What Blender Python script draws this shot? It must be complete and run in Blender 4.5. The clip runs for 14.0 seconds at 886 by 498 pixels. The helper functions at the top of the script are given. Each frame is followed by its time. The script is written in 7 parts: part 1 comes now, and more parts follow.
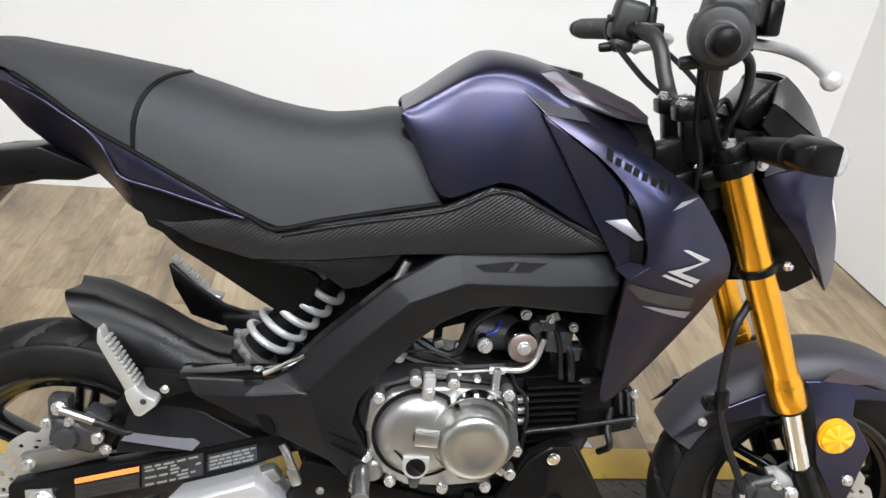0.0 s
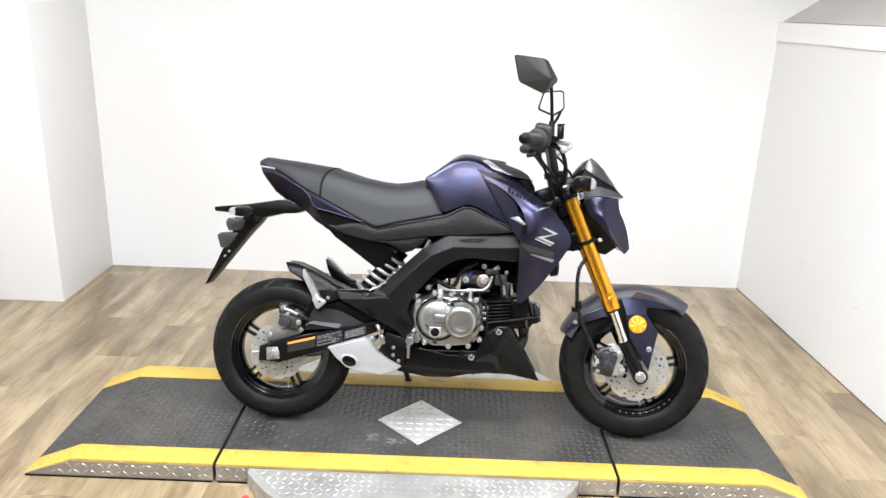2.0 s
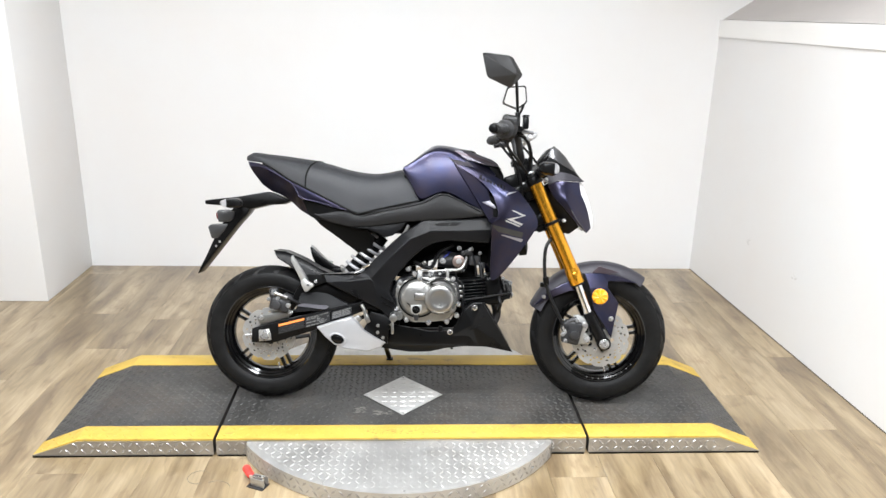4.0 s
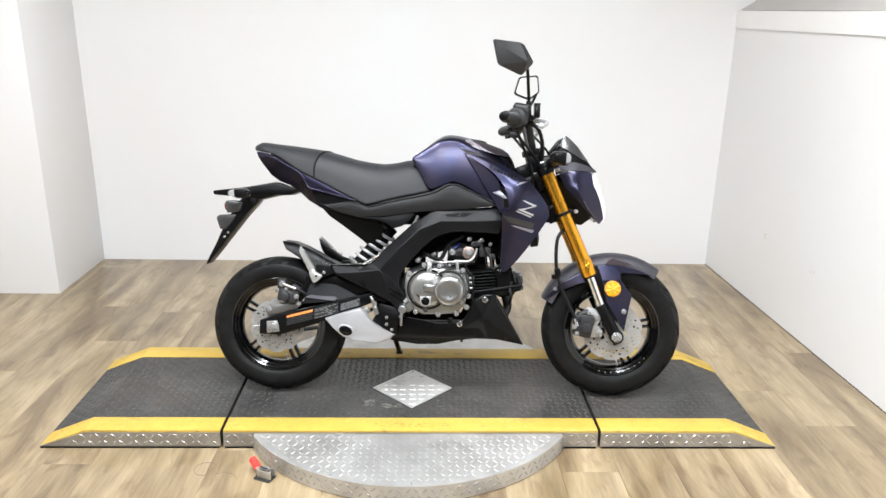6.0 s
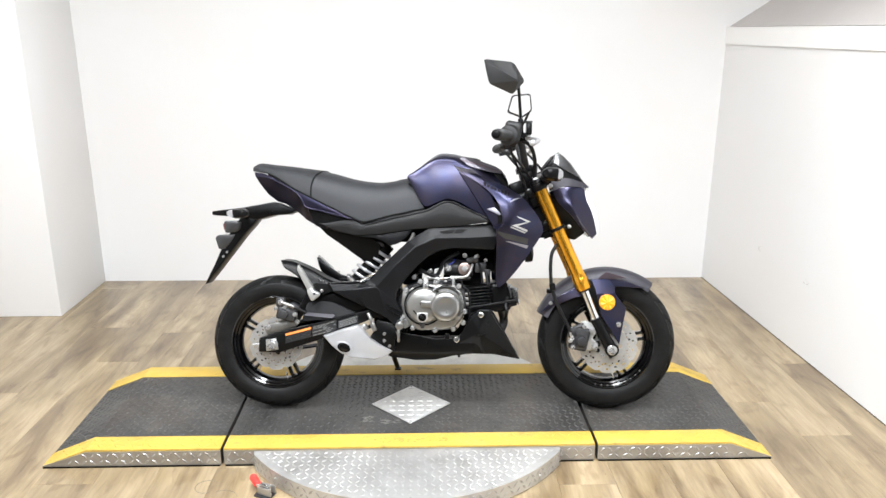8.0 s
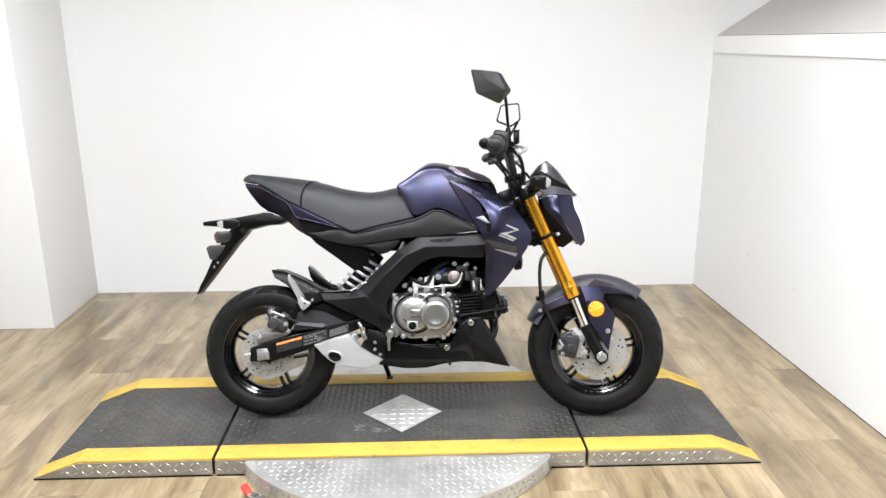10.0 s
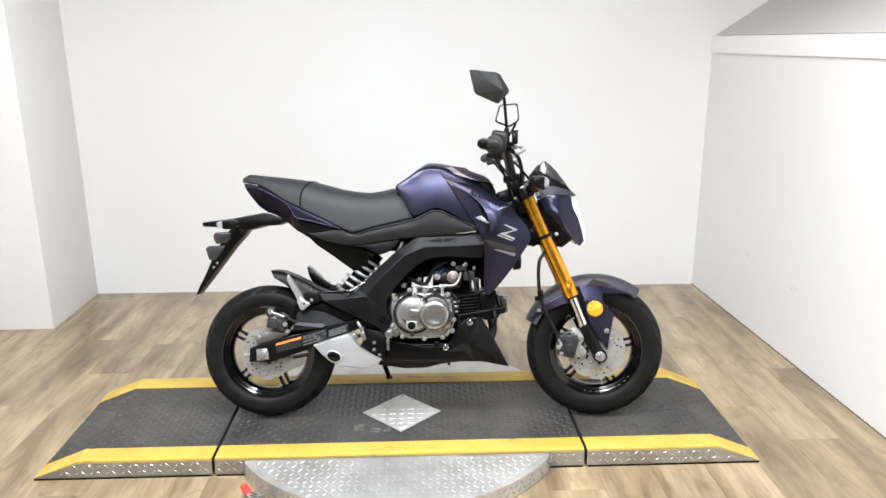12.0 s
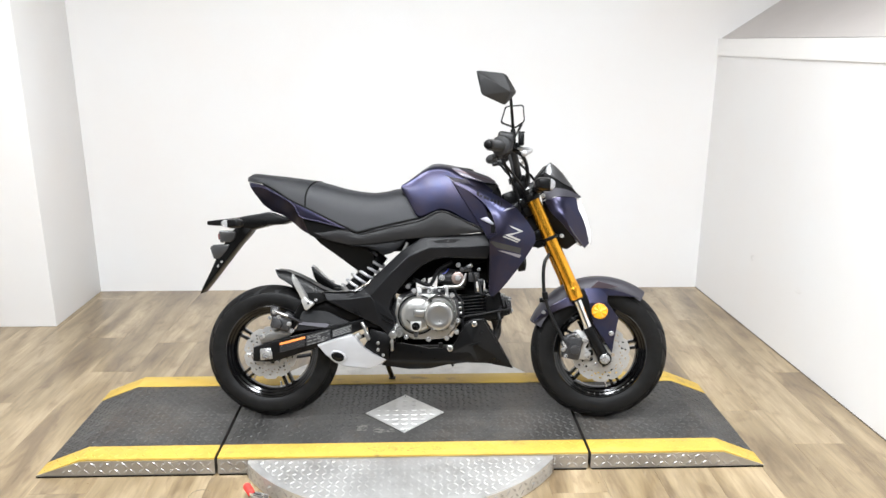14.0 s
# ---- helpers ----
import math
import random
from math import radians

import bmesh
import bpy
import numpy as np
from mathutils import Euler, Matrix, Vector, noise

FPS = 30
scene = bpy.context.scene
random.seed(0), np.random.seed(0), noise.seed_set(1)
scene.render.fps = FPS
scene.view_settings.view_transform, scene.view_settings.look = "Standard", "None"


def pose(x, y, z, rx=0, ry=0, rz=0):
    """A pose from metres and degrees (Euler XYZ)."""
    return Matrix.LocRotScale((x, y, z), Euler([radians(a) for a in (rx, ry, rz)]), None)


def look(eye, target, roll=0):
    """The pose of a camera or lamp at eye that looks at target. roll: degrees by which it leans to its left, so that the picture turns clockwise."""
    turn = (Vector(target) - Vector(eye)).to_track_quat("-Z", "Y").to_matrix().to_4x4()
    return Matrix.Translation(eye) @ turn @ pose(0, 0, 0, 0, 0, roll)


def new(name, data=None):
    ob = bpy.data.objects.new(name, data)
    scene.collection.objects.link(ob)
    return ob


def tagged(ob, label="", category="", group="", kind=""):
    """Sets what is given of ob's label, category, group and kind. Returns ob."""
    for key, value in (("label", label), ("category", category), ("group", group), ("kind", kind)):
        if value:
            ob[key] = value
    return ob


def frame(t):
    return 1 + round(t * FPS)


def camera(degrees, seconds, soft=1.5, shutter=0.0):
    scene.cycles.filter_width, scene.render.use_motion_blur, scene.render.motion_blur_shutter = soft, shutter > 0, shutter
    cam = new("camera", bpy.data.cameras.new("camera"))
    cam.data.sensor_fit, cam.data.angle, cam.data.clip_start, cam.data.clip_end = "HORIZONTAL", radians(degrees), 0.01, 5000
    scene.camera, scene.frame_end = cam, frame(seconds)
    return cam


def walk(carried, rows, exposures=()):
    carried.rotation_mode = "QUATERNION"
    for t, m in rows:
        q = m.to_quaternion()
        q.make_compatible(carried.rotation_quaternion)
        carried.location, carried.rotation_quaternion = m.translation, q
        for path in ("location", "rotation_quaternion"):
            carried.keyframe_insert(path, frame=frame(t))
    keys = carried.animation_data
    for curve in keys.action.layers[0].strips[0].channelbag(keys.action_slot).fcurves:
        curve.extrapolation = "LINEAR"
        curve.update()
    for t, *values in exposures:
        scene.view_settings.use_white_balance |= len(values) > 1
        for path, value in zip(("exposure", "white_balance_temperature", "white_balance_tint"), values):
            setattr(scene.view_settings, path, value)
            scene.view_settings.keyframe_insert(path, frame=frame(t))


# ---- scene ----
cam = camera(61.4, 14.0, soft=1.5)
PATH = [
    (0, (-0.17, -1.025, 1.207), (0.086, 0.697, 0.224), 6.9),
    (0.1, (-0.187, -1.093, 1.22), (0.075, 0.642, 0.259), 5.0),
    (0.3, (-0.133, -1.225, 1.262), (0.013, 0.544, 0.341), 0.4),
    (0.5, (-0.066, -1.384, 1.296), (0.041, 0.384, 0.367), -1.8),
    (0.6, (-0.066, -1.445, 1.323), (0.014, 0.326, 0.398), -1.7),
    (0.8, (-0.068, -1.623, 1.349), (0.022, 0.200, 0.534), -0.4),
    (1, (-0.092, -1.778, 1.373), (0.035, 0.072, 0.622), -0.2),
    (1.2, (-0.120, -1.938, 1.397), (0.032, -0.080, 0.673), 0.8),
    (1.5, (-0.085, -2.15, 1.412), (-0.011, -0.237, 0.83), -0.6),
    (1.8, (-0.049, -2.330, 1.389), (-0.040, -0.437, 0.743), 0.6),
    (2, (-0.041, -2.419, 1.397), (-0.045, -0.516, 0.782), 2.1),
    (2.2, (-0.069, -2.504, 1.392), (-0.007, -0.587, 0.824), 1.9),
    (2.5, (-0.115, -2.615, 1.412), (0.0, -0.697, 0.855), 2.0),
    (2.7, (-0.158, -2.658, 1.423), (0.001, -0.759, 0.816), 2.6),
    (5, (-0.062, -2.607, 1.377), (-0.009, -0.699, 0.778), 0.8),
    (5.5, (-0.067, -2.606, 1.372), (-0.015, -0.695, 0.785), 1.2),
    (6, (-0.081, -2.606, 1.36), (-0.019, -0.702, 0.751), 1.1),
    (6.5, (-0.083, -2.61, 1.365), (-0.027, -0.698, 0.78), 0.8),
    (7, (-0.081, -2.622, 1.361), (-0.015, -0.705, 0.795), 0.4),
    (7.5, (-0.071, -2.634, 1.362), (-0.002, -0.718, 0.792), -0.3),
    (8, (-0.064, -2.642, 1.366), (-0.005, -0.724, 0.803), 0.2),
    (10.5, (-0.04, -2.664, 1.366), (0.029, -0.739, 0.83), -0.3),
    (11, (-0.041, -2.667, 1.368), (0.021, -0.741, 0.831), -0.4),
    (11.5, (-0.04, -2.668, 1.365), (0.022, -0.741, 0.833), -0.5),
    (12, (-0.039, -2.666, 1.367), (0.031, -0.74, 0.83), -0.3),
    (12.5, (-0.042, -2.668, 1.367), (0.023, -0.742, 0.833), -0.3),
    (13, (-0.043, -2.666, 1.364), (0.029, -0.74, 0.83), -0.2),
    (13.5, (-0.046, -2.663, 1.365), (0.027, -0.738, 0.828), -0.1),
    (14, (-0.052, -2.66, 1.366), (0.015, -0.734, 0.831), 0.2),
]
walk(cam, [(t, look(*r)) for t, *r in PATH], [(0.0, 0.06), (0.7, 0.17), (1.5, 0.21), (2.2, 0.32), (5.0, 0.10), (6.5, 0.14), (8.0, 0.26), (10.5, 0.16), (13.0, 0.09), (14.0, 0.19)])
from mathutils.bvhtree import BVHTree

# ---------- world, lights ----------
world = bpy.data.worlds.new("world")
scene.world = world
world.use_nodes = True
world.node_tree.nodes["Background"].inputs[0].default_value = (0.95, 0.97, 1.0, 1)
world.node_tree.nodes["Background"].inputs[1].default_value = 0.05


def area(name, eye, target, sx, sy, watts, col=(0.890, 0.940, 1.0)):
    d = bpy.data.lights.new(name, "AREA")
    d.shape, d.size, d.size_y, d.energy, d.color = "RECTANGLE", sx, sy, watts, col
    d.spread = radians(165)
    ob = new(name, d)
    ob.matrix_world = look(eye, target)
    return ob


CEIL = 2.95
# Panels are out of view: overhead light inferred, the third added as front fill.
LAMPS = ((-1.15, -1.35, 67), (0.95, -1.35, 58), (-0.15, -3.0, 100), (-0.1, -0.75, 18))
for lx, ly, watts in LAMPS:
    area("panel_lamp", (lx, ly, CEIL - 0.06), (lx, ly, 0), 1.15, 0.55, watts)


# ---------- materials ----------
def mat(name, col, rough=0.5, metal=0.0, vary=0.15, scale=6.0, grain=0.0, gscale=300.0, coat=0.0, stretch=(1, 1, 1), spec=0.5, rvary=0.1):
    """A surface with blotches at one scale and fine relief at another."""
    m = bpy.data.materials.new(name)
    m.use_nodes = True
    nt = m.node_tree
    b = nt.nodes["Principled BSDF"]
    co = nt.nodes.new("ShaderNodeTexCoord")
    mp = nt.nodes.new("ShaderNodeMapping")
    mp.inputs["Scale"].default_value = stretch
    nt.links.new(co.outputs["Object"], mp.inputs["Vector"])
    n1 = nt.nodes.new("ShaderNodeTexNoise")
    n1.inputs["Scale"].default_value, n1.inputs["Detail"].default_value, n1.inputs["Roughness"].default_value = scale, 8, 0.65
    nt.links.new(mp.outputs[0], n1.inputs["Vector"])
    rp = nt.nodes.new("ShaderNodeValToRGB")
    rp.color_ramp.elements[0].position, rp.color_ramp.elements[1].position = 0.3, 0.7
    lo = tuple(max(0, c * (1 - vary)) for c in col)
    hi = tuple(min(1, c * (1 + vary)) for c in col)
    rp.color_ramp.elements[0].color, rp.color_ramp.elements[1].color = (*lo, 1), (*hi, 1)
    nt.links.new(n1.outputs["Fac"], rp.inputs[0])
    nt.links.new(rp.outputs[0], b.inputs["Base Color"])
    mr = nt.nodes.new("ShaderNodeMapRange")
    mr.inputs["To Min"].default_value, mr.inputs["To Max"].default_value = max(0.02, rough - rvary), min(1, rough + rvary)
    nt.links.new(n1.outputs["Fac"], mr.inputs["Value"])
    nt.links.new(mr.outputs[0], b.inputs["Roughness"])
    b.inputs["Metallic"].default_value = metal
    b.inputs["Specular IOR Level"].default_value = spec
    b.inputs["Coat Weight"].default_value = coat
    b.inputs["Coat Roughness"].default_value = 0.12
    if grain:
        n2 = nt.nodes.new("ShaderNodeTexNoise")
        n2.inputs["Scale"].default_value, n2.inputs["Detail"].default_value = gscale, 3
        nt.links.new(mp.outputs[0], n2.inputs["Vector"])
        bp = nt.nodes.new("ShaderNodeBump")
        bp.inputs["Strength"].default_value, bp.inputs["Distance"].default_value = grain, 0.002
        nt.links.new(n2.outputs["Fac"], bp.inputs["Height"])
        nt.links.new(bp.outputs[0], b.inputs["Normal"])
    return m


M_PAINT = mat("metallic_violet_paint", (0.042, 0.041, 0.072), 0.31, 0.90, 0.10, 9, 0.0, 1400, coat=0.10, rvary=0.03)
e = M_PAINT.node_tree.nodes["Color Ramp"].color_ramp.elements
e[0].color, e[1].color = (0.0225, 0.0295, 0.071, 1), (0.045, 0.037, 0.052, 1)
# Paler violet; on shoulder facet and cowl crease it stands for bright sheen.
M_FIN = mat("pale_sheen_violet", (0.105, 0.10, 0.118), 0.32, 0.8, 0.12, 14, coat=0.15)
M_PLAST = mat("black_plastic", (0.0046, 0.0048, 0.0056), 0.36, 0, 0.2, 12, 0.20, 900, spec=0.20)
M_PLAST2 = mat("satin_black_plastic", (0.0030, 0.0030, 0.0032), 0.30, 0, 0.2, 12, 0.08, 700, spec=0.17)
M_DEEP = mat("dull_black", (0.0035, 0.0035, 0.0035), 0.6, 0, 0.3, 20, 0.2, 400, spec=0.1)
M_SEAT = mat("seat_vinyl", (0.0114, 0.0124, 0.0157), 0.42, 0, 0.12, 10, 0.55, 1100)
M_SEAT2 = mat("seat_vinyl_ribbed", (0.0108, 0.0117, 0.0146), 0.46, 0, 0.12, 10, 0.6, 700, stretch=(1, 6, 1))
M_GOLD = mat("gold_anodised", (0.80, 0.385, 0.036), 0.25, 0.95, 0.08, 14, 0.02, 800, rvary=0.06)
M_CHROME = mat("chrome", (0.80, 0.80, 0.80), 0.12, 1.0, 0.06, 20)
M_ALU = mat("engine_silver", (0.275, 0.272, 0.262), 0.37, 0.86, 0.10, 14, 0.12, 900)
M_ALU2 = mat("machined_silver", (0.345, 0.342, 0.332), 0.31, 0.92, 0.08, 14, 0.05, 900)
M_SILVER = mat("silver_paint", (0.41, 0.41, 0.42), 0.38, 0.45, 0.06, 9, 0.05, 1500, coat=0.2)
M_STEEL = mat("disc_steel", (0.45, 0.44, 0.425), 0.34, 0.75, 0.12, 30, 0.1, 700)
M_DISC = mat("brake_disc_steel", (0.44, 0.435, 0.422), 0.40, 0.68, 0.12, 30, 0.08, 700)
M_CAST = mat("dark_casting", (0.040, 0.040, 0.042), 0.40, 0.4, 0.2, 20, 0.25, 600)
M_RUBBER = mat("tyre_rubber", (0.0074, 0.0073, 0.0073), 0.48, 0, 0.35, 26, 0.2, 500, spec=0.14)
M_HOSE = mat("rubber_hose", (0.007, 0.007, 0.0075), 0.40, 0, 0.2, 30, 0.1, 500, spec=0.25)
M_RIM = mat("gloss_black_rim", (0.0022, 0.0022, 0.0024), 0.08, 0.0, 0.2, 14, coat=0.3, rvary=0.03, spec=0.40)
M_AMBER = mat("amber_reflector", (0.82, 0.34, 0.006), 0.22, 0.0, 0.12, 60, 0.4, 350, coat=0.8)
M_ORANGE = mat("orange_label", (0.80, 0.25, 0.06), 0.5, 0, 0.05, 10)
M_LABEL = mat("grey_print", (0.34, 0.34, 0.335), 0.5, 0, 0.10, 80)
M_LABEL3 = mat("dim_print", (0.16, 0.16, 0.158), 0.5, 0, 0.10, 80)
M_ACCENT = mat("pale_violet_accent", (0.24, 0.235, 0.27), 0.36, 0.5, 0.08, 20)
M_CALIPER = mat("grey_caliper_paint", (0.032, 0.032, 0.034), 0.40, 0.3, 0.2, 30, 0.2, 700)
M_FENDER = mat("matt_grey_fender", (0.034, 0.032, 0.040), 0.52, 0.2, 0.12, 12, 0.12, 700)
M_INSERT = mat("brown_violet_insert", (0.085, 0.066, 0.078), 0.34, 0.6, 0.15, 20)
M_BARGREY = mat("worn_grey_plastic", (0.0115, 0.0115, 0.012), 0.46, 0.0, 0.3, 40, 0.2, 600)
M_PEG = mat("cast_peg_silver", (0.42, 0.42, 0.41), 0.34, 0.55, 0.08, 30, 0.1, 800)
M_LABEL2 = mat("black_label", (0.015, 0.015, 0.016), 0.35, 0, 0.1, 30)
M_LENS = mat("clear_lens", (0.84, 0.85, 0.86), 0.12, 0.1, 0.2, 40, coat=0.8)
M_SIGNAL = mat("hazy_signal_lens", (0.30, 0.30, 0.31), 0.16, 0.1, 0.35, 60, coat=0.6)
M_SMOKE = mat("smoked_screen", (0.030, 0.030, 0.031), 0.34, 0.0, 0.15, 12, coat=0.4)
M_RED = mat("red_lens", (0.16, 0.012, 0.010), 0.25, 0.0, 0.2, 30, coat=0.6)
M_REDH = mat("red_vinyl_grip", (0.80, 0.05, 0.04), 0.42, 0.0, 0.12, 40)
M_MIRROR = mat("mirror_glass", (0.9, 0.9, 0.9), 0.03, 1.0, 0.0, 5, rvary=0.01)
M_COPPER = mat("zinc_cover", (0.25, 0.195, 0.175), 0.42, 0.8, 0.15, 40)
M_BLUE = mat("blue_wire", (0.02, 0.03, 0.22), 0.4)
M_YELLOW = mat("yellow_paint", (0.53, 0.352, 0.060), 0.52, 0.0, 0.10, 9, 0.15, 200, rvary=0.12)
M_DARKPLATE = mat("black_tread_coating", (0.046, 0.0445, 0.0425), 0.46, 0.0, 0.45, 4.0, 0.45, 160, rvary=0.16)
# Lugs paler than the deck: worn tops, and gloss put into the colour.
M_LUG = mat("worn_sheen_lugs", (0.060, 0.0585, 0.055), 0.42, 0.12, 0.55, 5.0, 0.3, 160, rvary=0.14)
M_TREAD = mat("aluminium_tread", (0.42, 0.41, 0.395), 0.36, 0.8, 0.20, 7.0, 0.12, 260, rvary=0.12)
M_BRUSH = mat("worn_aluminium", (0.58, 0.575, 0.56), 0.50, 0.82, 0.22, 4.0, 0.12, 260, rvary=0.14)
M_WALL = mat("white_wall_paint", (0.78, 0.775, 0.775), 0.62, 0.0, 0.025, 1.1, 0.05, 120)
# Warm and cool whites: the tint of bounced light put into the paint.
e = M_WALL.node_tree.nodes["Color Ramp"].color_ramp.elements
e[0].color, e[1].color = (0.770, 0.752, 0.738, 1), (0.776, 0.784, 0.790, 1)
M_TRIM = mat("white_trim_paint", (0.84, 0.83, 0.815), 0.45, 0.0, 0.02, 2.0, 0.03, 200)
# Dark grey for an unseen wall, set to keep reflections on the bike dark.
M_DIM = mat("unseen_wall_dark", (0.06, 0.06, 0.06), 0.7, 0.0, 0.05, 2.0, 0.06, 120)
M_GREYWALL = mat("grey_wall_tone", (0.47, 0.44, 0.42), 0.7, 0.0, 0.05, 2.0, 0.06, 120)
# Grey of the unseen ceiling, set by how much light it bounces.
M_CEIL = mat("bounce_ceiling_grey", (0.52, 0.52, 0.52), 0.8, 0.0, 0.03, 2.0)
M_BASE_GAP = mat("base_gap_shade", (0.10, 0.085, 0.07), 0.6, 0.0, 0.3, 30)
M_RING = mat("ring_stain", (0.20, 0.17, 0.12), 0.5, 0.0, 0.4, 60)
M_SPOT = mat("worn_yellow", (0.26, 0.175, 0.05), 0.6, 0.0, 0.4, 60)
M_CHIP = mat("scraped_metal", (0.15, 0.142, 0.13), 0.5, 0.2, 0.4, 60)
M_SCUFF = mat("grey_scuff", (0.62, 0.61, 0.60), 0.6, 0.0, 0.2, 60)
M_STEELB = mat("bolt_steel", (0.54, 0.54, 0.54), 0.28, 0.8, 0.1, 50)


def wood():
    m = mat("oak_vinyl_plank", (0.4, 0.3, 0.2), 0.30, 0.0, 0.1, 3, coat=0.35, spec=0.75)
    nt = m.node_tree
    b = nt.nodes["Principled BSDF"]
    co = nt.nodes.new("ShaderNodeTexCoord")
    info = nt.nodes.new("ShaderNodeObjectInfo")
    off = nt.nodes.new("ShaderNodeVectorMath")
    off.operation = "MULTIPLY_ADD"
    off.inputs[1].default_value = (1, 1, 1)
    cmb = nt.nodes.new("ShaderNodeCombineXYZ")
    mul = nt.nodes.new("ShaderNodeMath")
    mul.operation, mul.inputs[1].default_value = "MULTIPLY", 37.0
    nt.links.new(info.outputs["Random"], mul.inputs[0])
    for k in range(3):
        nt.links.new(mul.outputs[0], cmb.inputs[k])
    nt.links.new(co.outputs["Object"], off.inputs[0])
    nt.links.new(cmb.outputs[0], off.inputs[2])
    def noise_at(scale, stretch, detail):
        mp = nt.nodes.new("ShaderNodeMapping")
        mp.inputs["Scale"].default_value = stretch
        nt.links.new(off.outputs[0], mp.inputs["Vector"])
        n = nt.nodes.new("ShaderNodeTexNoise")
        n.inputs["Scale"].default_value, n.inputs["Detail"].default_value, n.inputs["Distortion"].default_value = scale, detail, 0.6
        nt.links.new(mp.outputs[0], n.inputs["Vector"])
        return n
    big = noise_at(2.6, (3.0, 0.55, 1), 5)
    fine = noise_at(26, (3.2, 0.30, 1), 8)
    rp = nt.nodes.new("ShaderNodeValToRGB")
    e = rp.color_ramp.elements
    e[0].position, e[0].color = 0.34, (0.172, 0.120, 0.064, 1)
    e[1].position, e[1].color = 0.66, (0.410, 0.318, 0.196, 1)
    mid = e.new(0.5)
    mid.color = (0.300, 0.226, 0.128, 1)
    nt.links.new(big.outputs["Fac"], rp.inputs[0])
    mx = nt.nodes.new("ShaderNodeMix")
    mx.data_type, mx.blend_type = "RGBA", "MULTIPLY"
    mx.inputs[0].default_value = 0.66
    rf = nt.nodes.new("ShaderNodeValToRGB")
    rf.color_ramp.elements[0].position, rf.color_ramp.elements[0].color = 0.3, (0.60, 0.56, 0.52, 1)
    rf.color_ramp.elements[1].position, rf.color_ramp.elements[1].color = 0.65, (1, 1, 1, 1)
    nt.links.new(fine.outputs["Fac"], rf.inputs[0])
    nt.links.new(rp.outputs[0], mx.inputs[6])
    nt.links.new(rf.outputs[0], mx.inputs[7])
    fleck = noise_at(9, (2.2, 0.8, 1), 6)
    rk = nt.nodes.new("ShaderNodeValToRGB")
    rk.color_ramp.elements[0].position, rk.color_ramp.elements[0].color = 0.30, (0.62, 0.56, 0.50, 1)
    rk.color_ramp.elements[1].position, rk.color_ramp.elements[1].color = 0.46, (1, 1, 1, 1)
    nt.links.new(fleck.outputs["Fac"], rk.inputs[0])
    mk = nt.nodes.new("ShaderNodeMix")
    mk.data_type, mk.blend_type = "RGBA", "MULTIPLY"
    mk.inputs[0].default_value = 0.8
    nt.links.new(mx.outputs[2], mk.inputs[6])
    nt.links.new(rk.outputs[0], mk.inputs[7])
    hs = nt.nodes.new("ShaderNodeHueSaturation")
    mr = nt.nodes.new("ShaderNodeMapRange")
    mr.inputs["To Min"].default_value, mr.inputs["To Max"].default_value = 0.90, 1.08
    nt.links.new(info.outputs["Random"], mr.inputs["Value"])
    nt.links.new(mr.outputs[0], hs.inputs["Value"])
    nt.links.new(mk.outputs[2], hs.inputs["Color"])
    nt.links.new(hs.outputs[0], b.inputs["Base Color"])
    bp = nt.nodes.new("ShaderNodeBump")
    bp.inputs["Strength"].default_value, bp.inputs["Distance"].default_value = 0.12, 0.001
    nt.links.new(fine.outputs["Fac"], bp.inputs["Height"])
    nt.links.new(bp.outputs[0], b.inputs["Normal"])
    return m


def carbon():
    m = mat("carbon_pattern_plastic", (0.0088, 0.0088, 0.0095), 0.40, 0, 0.1, 12, spec=0.30)
    nt = m.node_tree
    b = nt.nodes["Principled BSDF"]
    co = nt.nodes.new("ShaderNodeTexCoord")
    mp = nt.nodes.new("ShaderNodeMapping")
    mp.inputs["Rotation"].default_value = (0, radians(-52), 0)
    nt.links.new(co.outputs["Object"], mp.inputs["Vector"])
    w = nt.nodes.new("ShaderNodeTexWave")
    w.inputs["Scale"].default_value, w.inputs["Distortion"].default_value = 76, 0.2
    nt.links.new(mp.outputs[0], w.inputs["Vector"])
    bp = nt.nodes.new("ShaderNodeBump")
    bp.inputs["Strength"].default_value, bp.inputs["Distance"].default_value = 0.4, 0.0010
    nt.links.new(w.outputs["Fac"], bp.inputs["Height"])
    nt.links.new(bp.outputs[0], b.inputs["Normal"])
    return m


def scuffed(m, col, scale, low, high, stretch=(1, 1, 1), amount=1.0):
    """Wear marks of another colour over a material, where a noise runs high."""
    nt = m.node_tree
    b = nt.nodes["Principled BSDF"]
    src = b.inputs["Base Color"].links[0].from_socket
    co = nt.nodes.new("ShaderNodeTexCoord")
    mp = nt.nodes.new("ShaderNodeMapping")
    mp.inputs["Scale"].default_value = stretch
    nt.links.new(co.outputs["Object"], mp.inputs["Vector"])
    n = nt.nodes.new("ShaderNodeTexNoise")
    n.inputs["Scale"].default_value, n.inputs["Detail"].default_value, n.inputs["Roughness"].default_value = scale, 10, 0.7
    nt.links.new(mp.outputs[0], n.inputs["Vector"])
    mr = nt.nodes.new("ShaderNodeMapRange")
    mr.inputs["From Min"].default_value, mr.inputs["From Max"].default_value, mr.inputs["To Max"].default_value = low, high, amount
    nt.links.new(n.outputs["Fac"], mr.inputs["Value"])
    mx = nt.nodes.new("ShaderNodeMix")
    mx.data_type = "RGBA"
    mx.inputs[7].default_value = (*col, 1)
    nt.links.new(mr.outputs[0], mx.inputs[0])
    nt.links.new(src, mx.inputs[6])
    nt.links.new(mx.outputs[2], b.inputs["Base Color"])


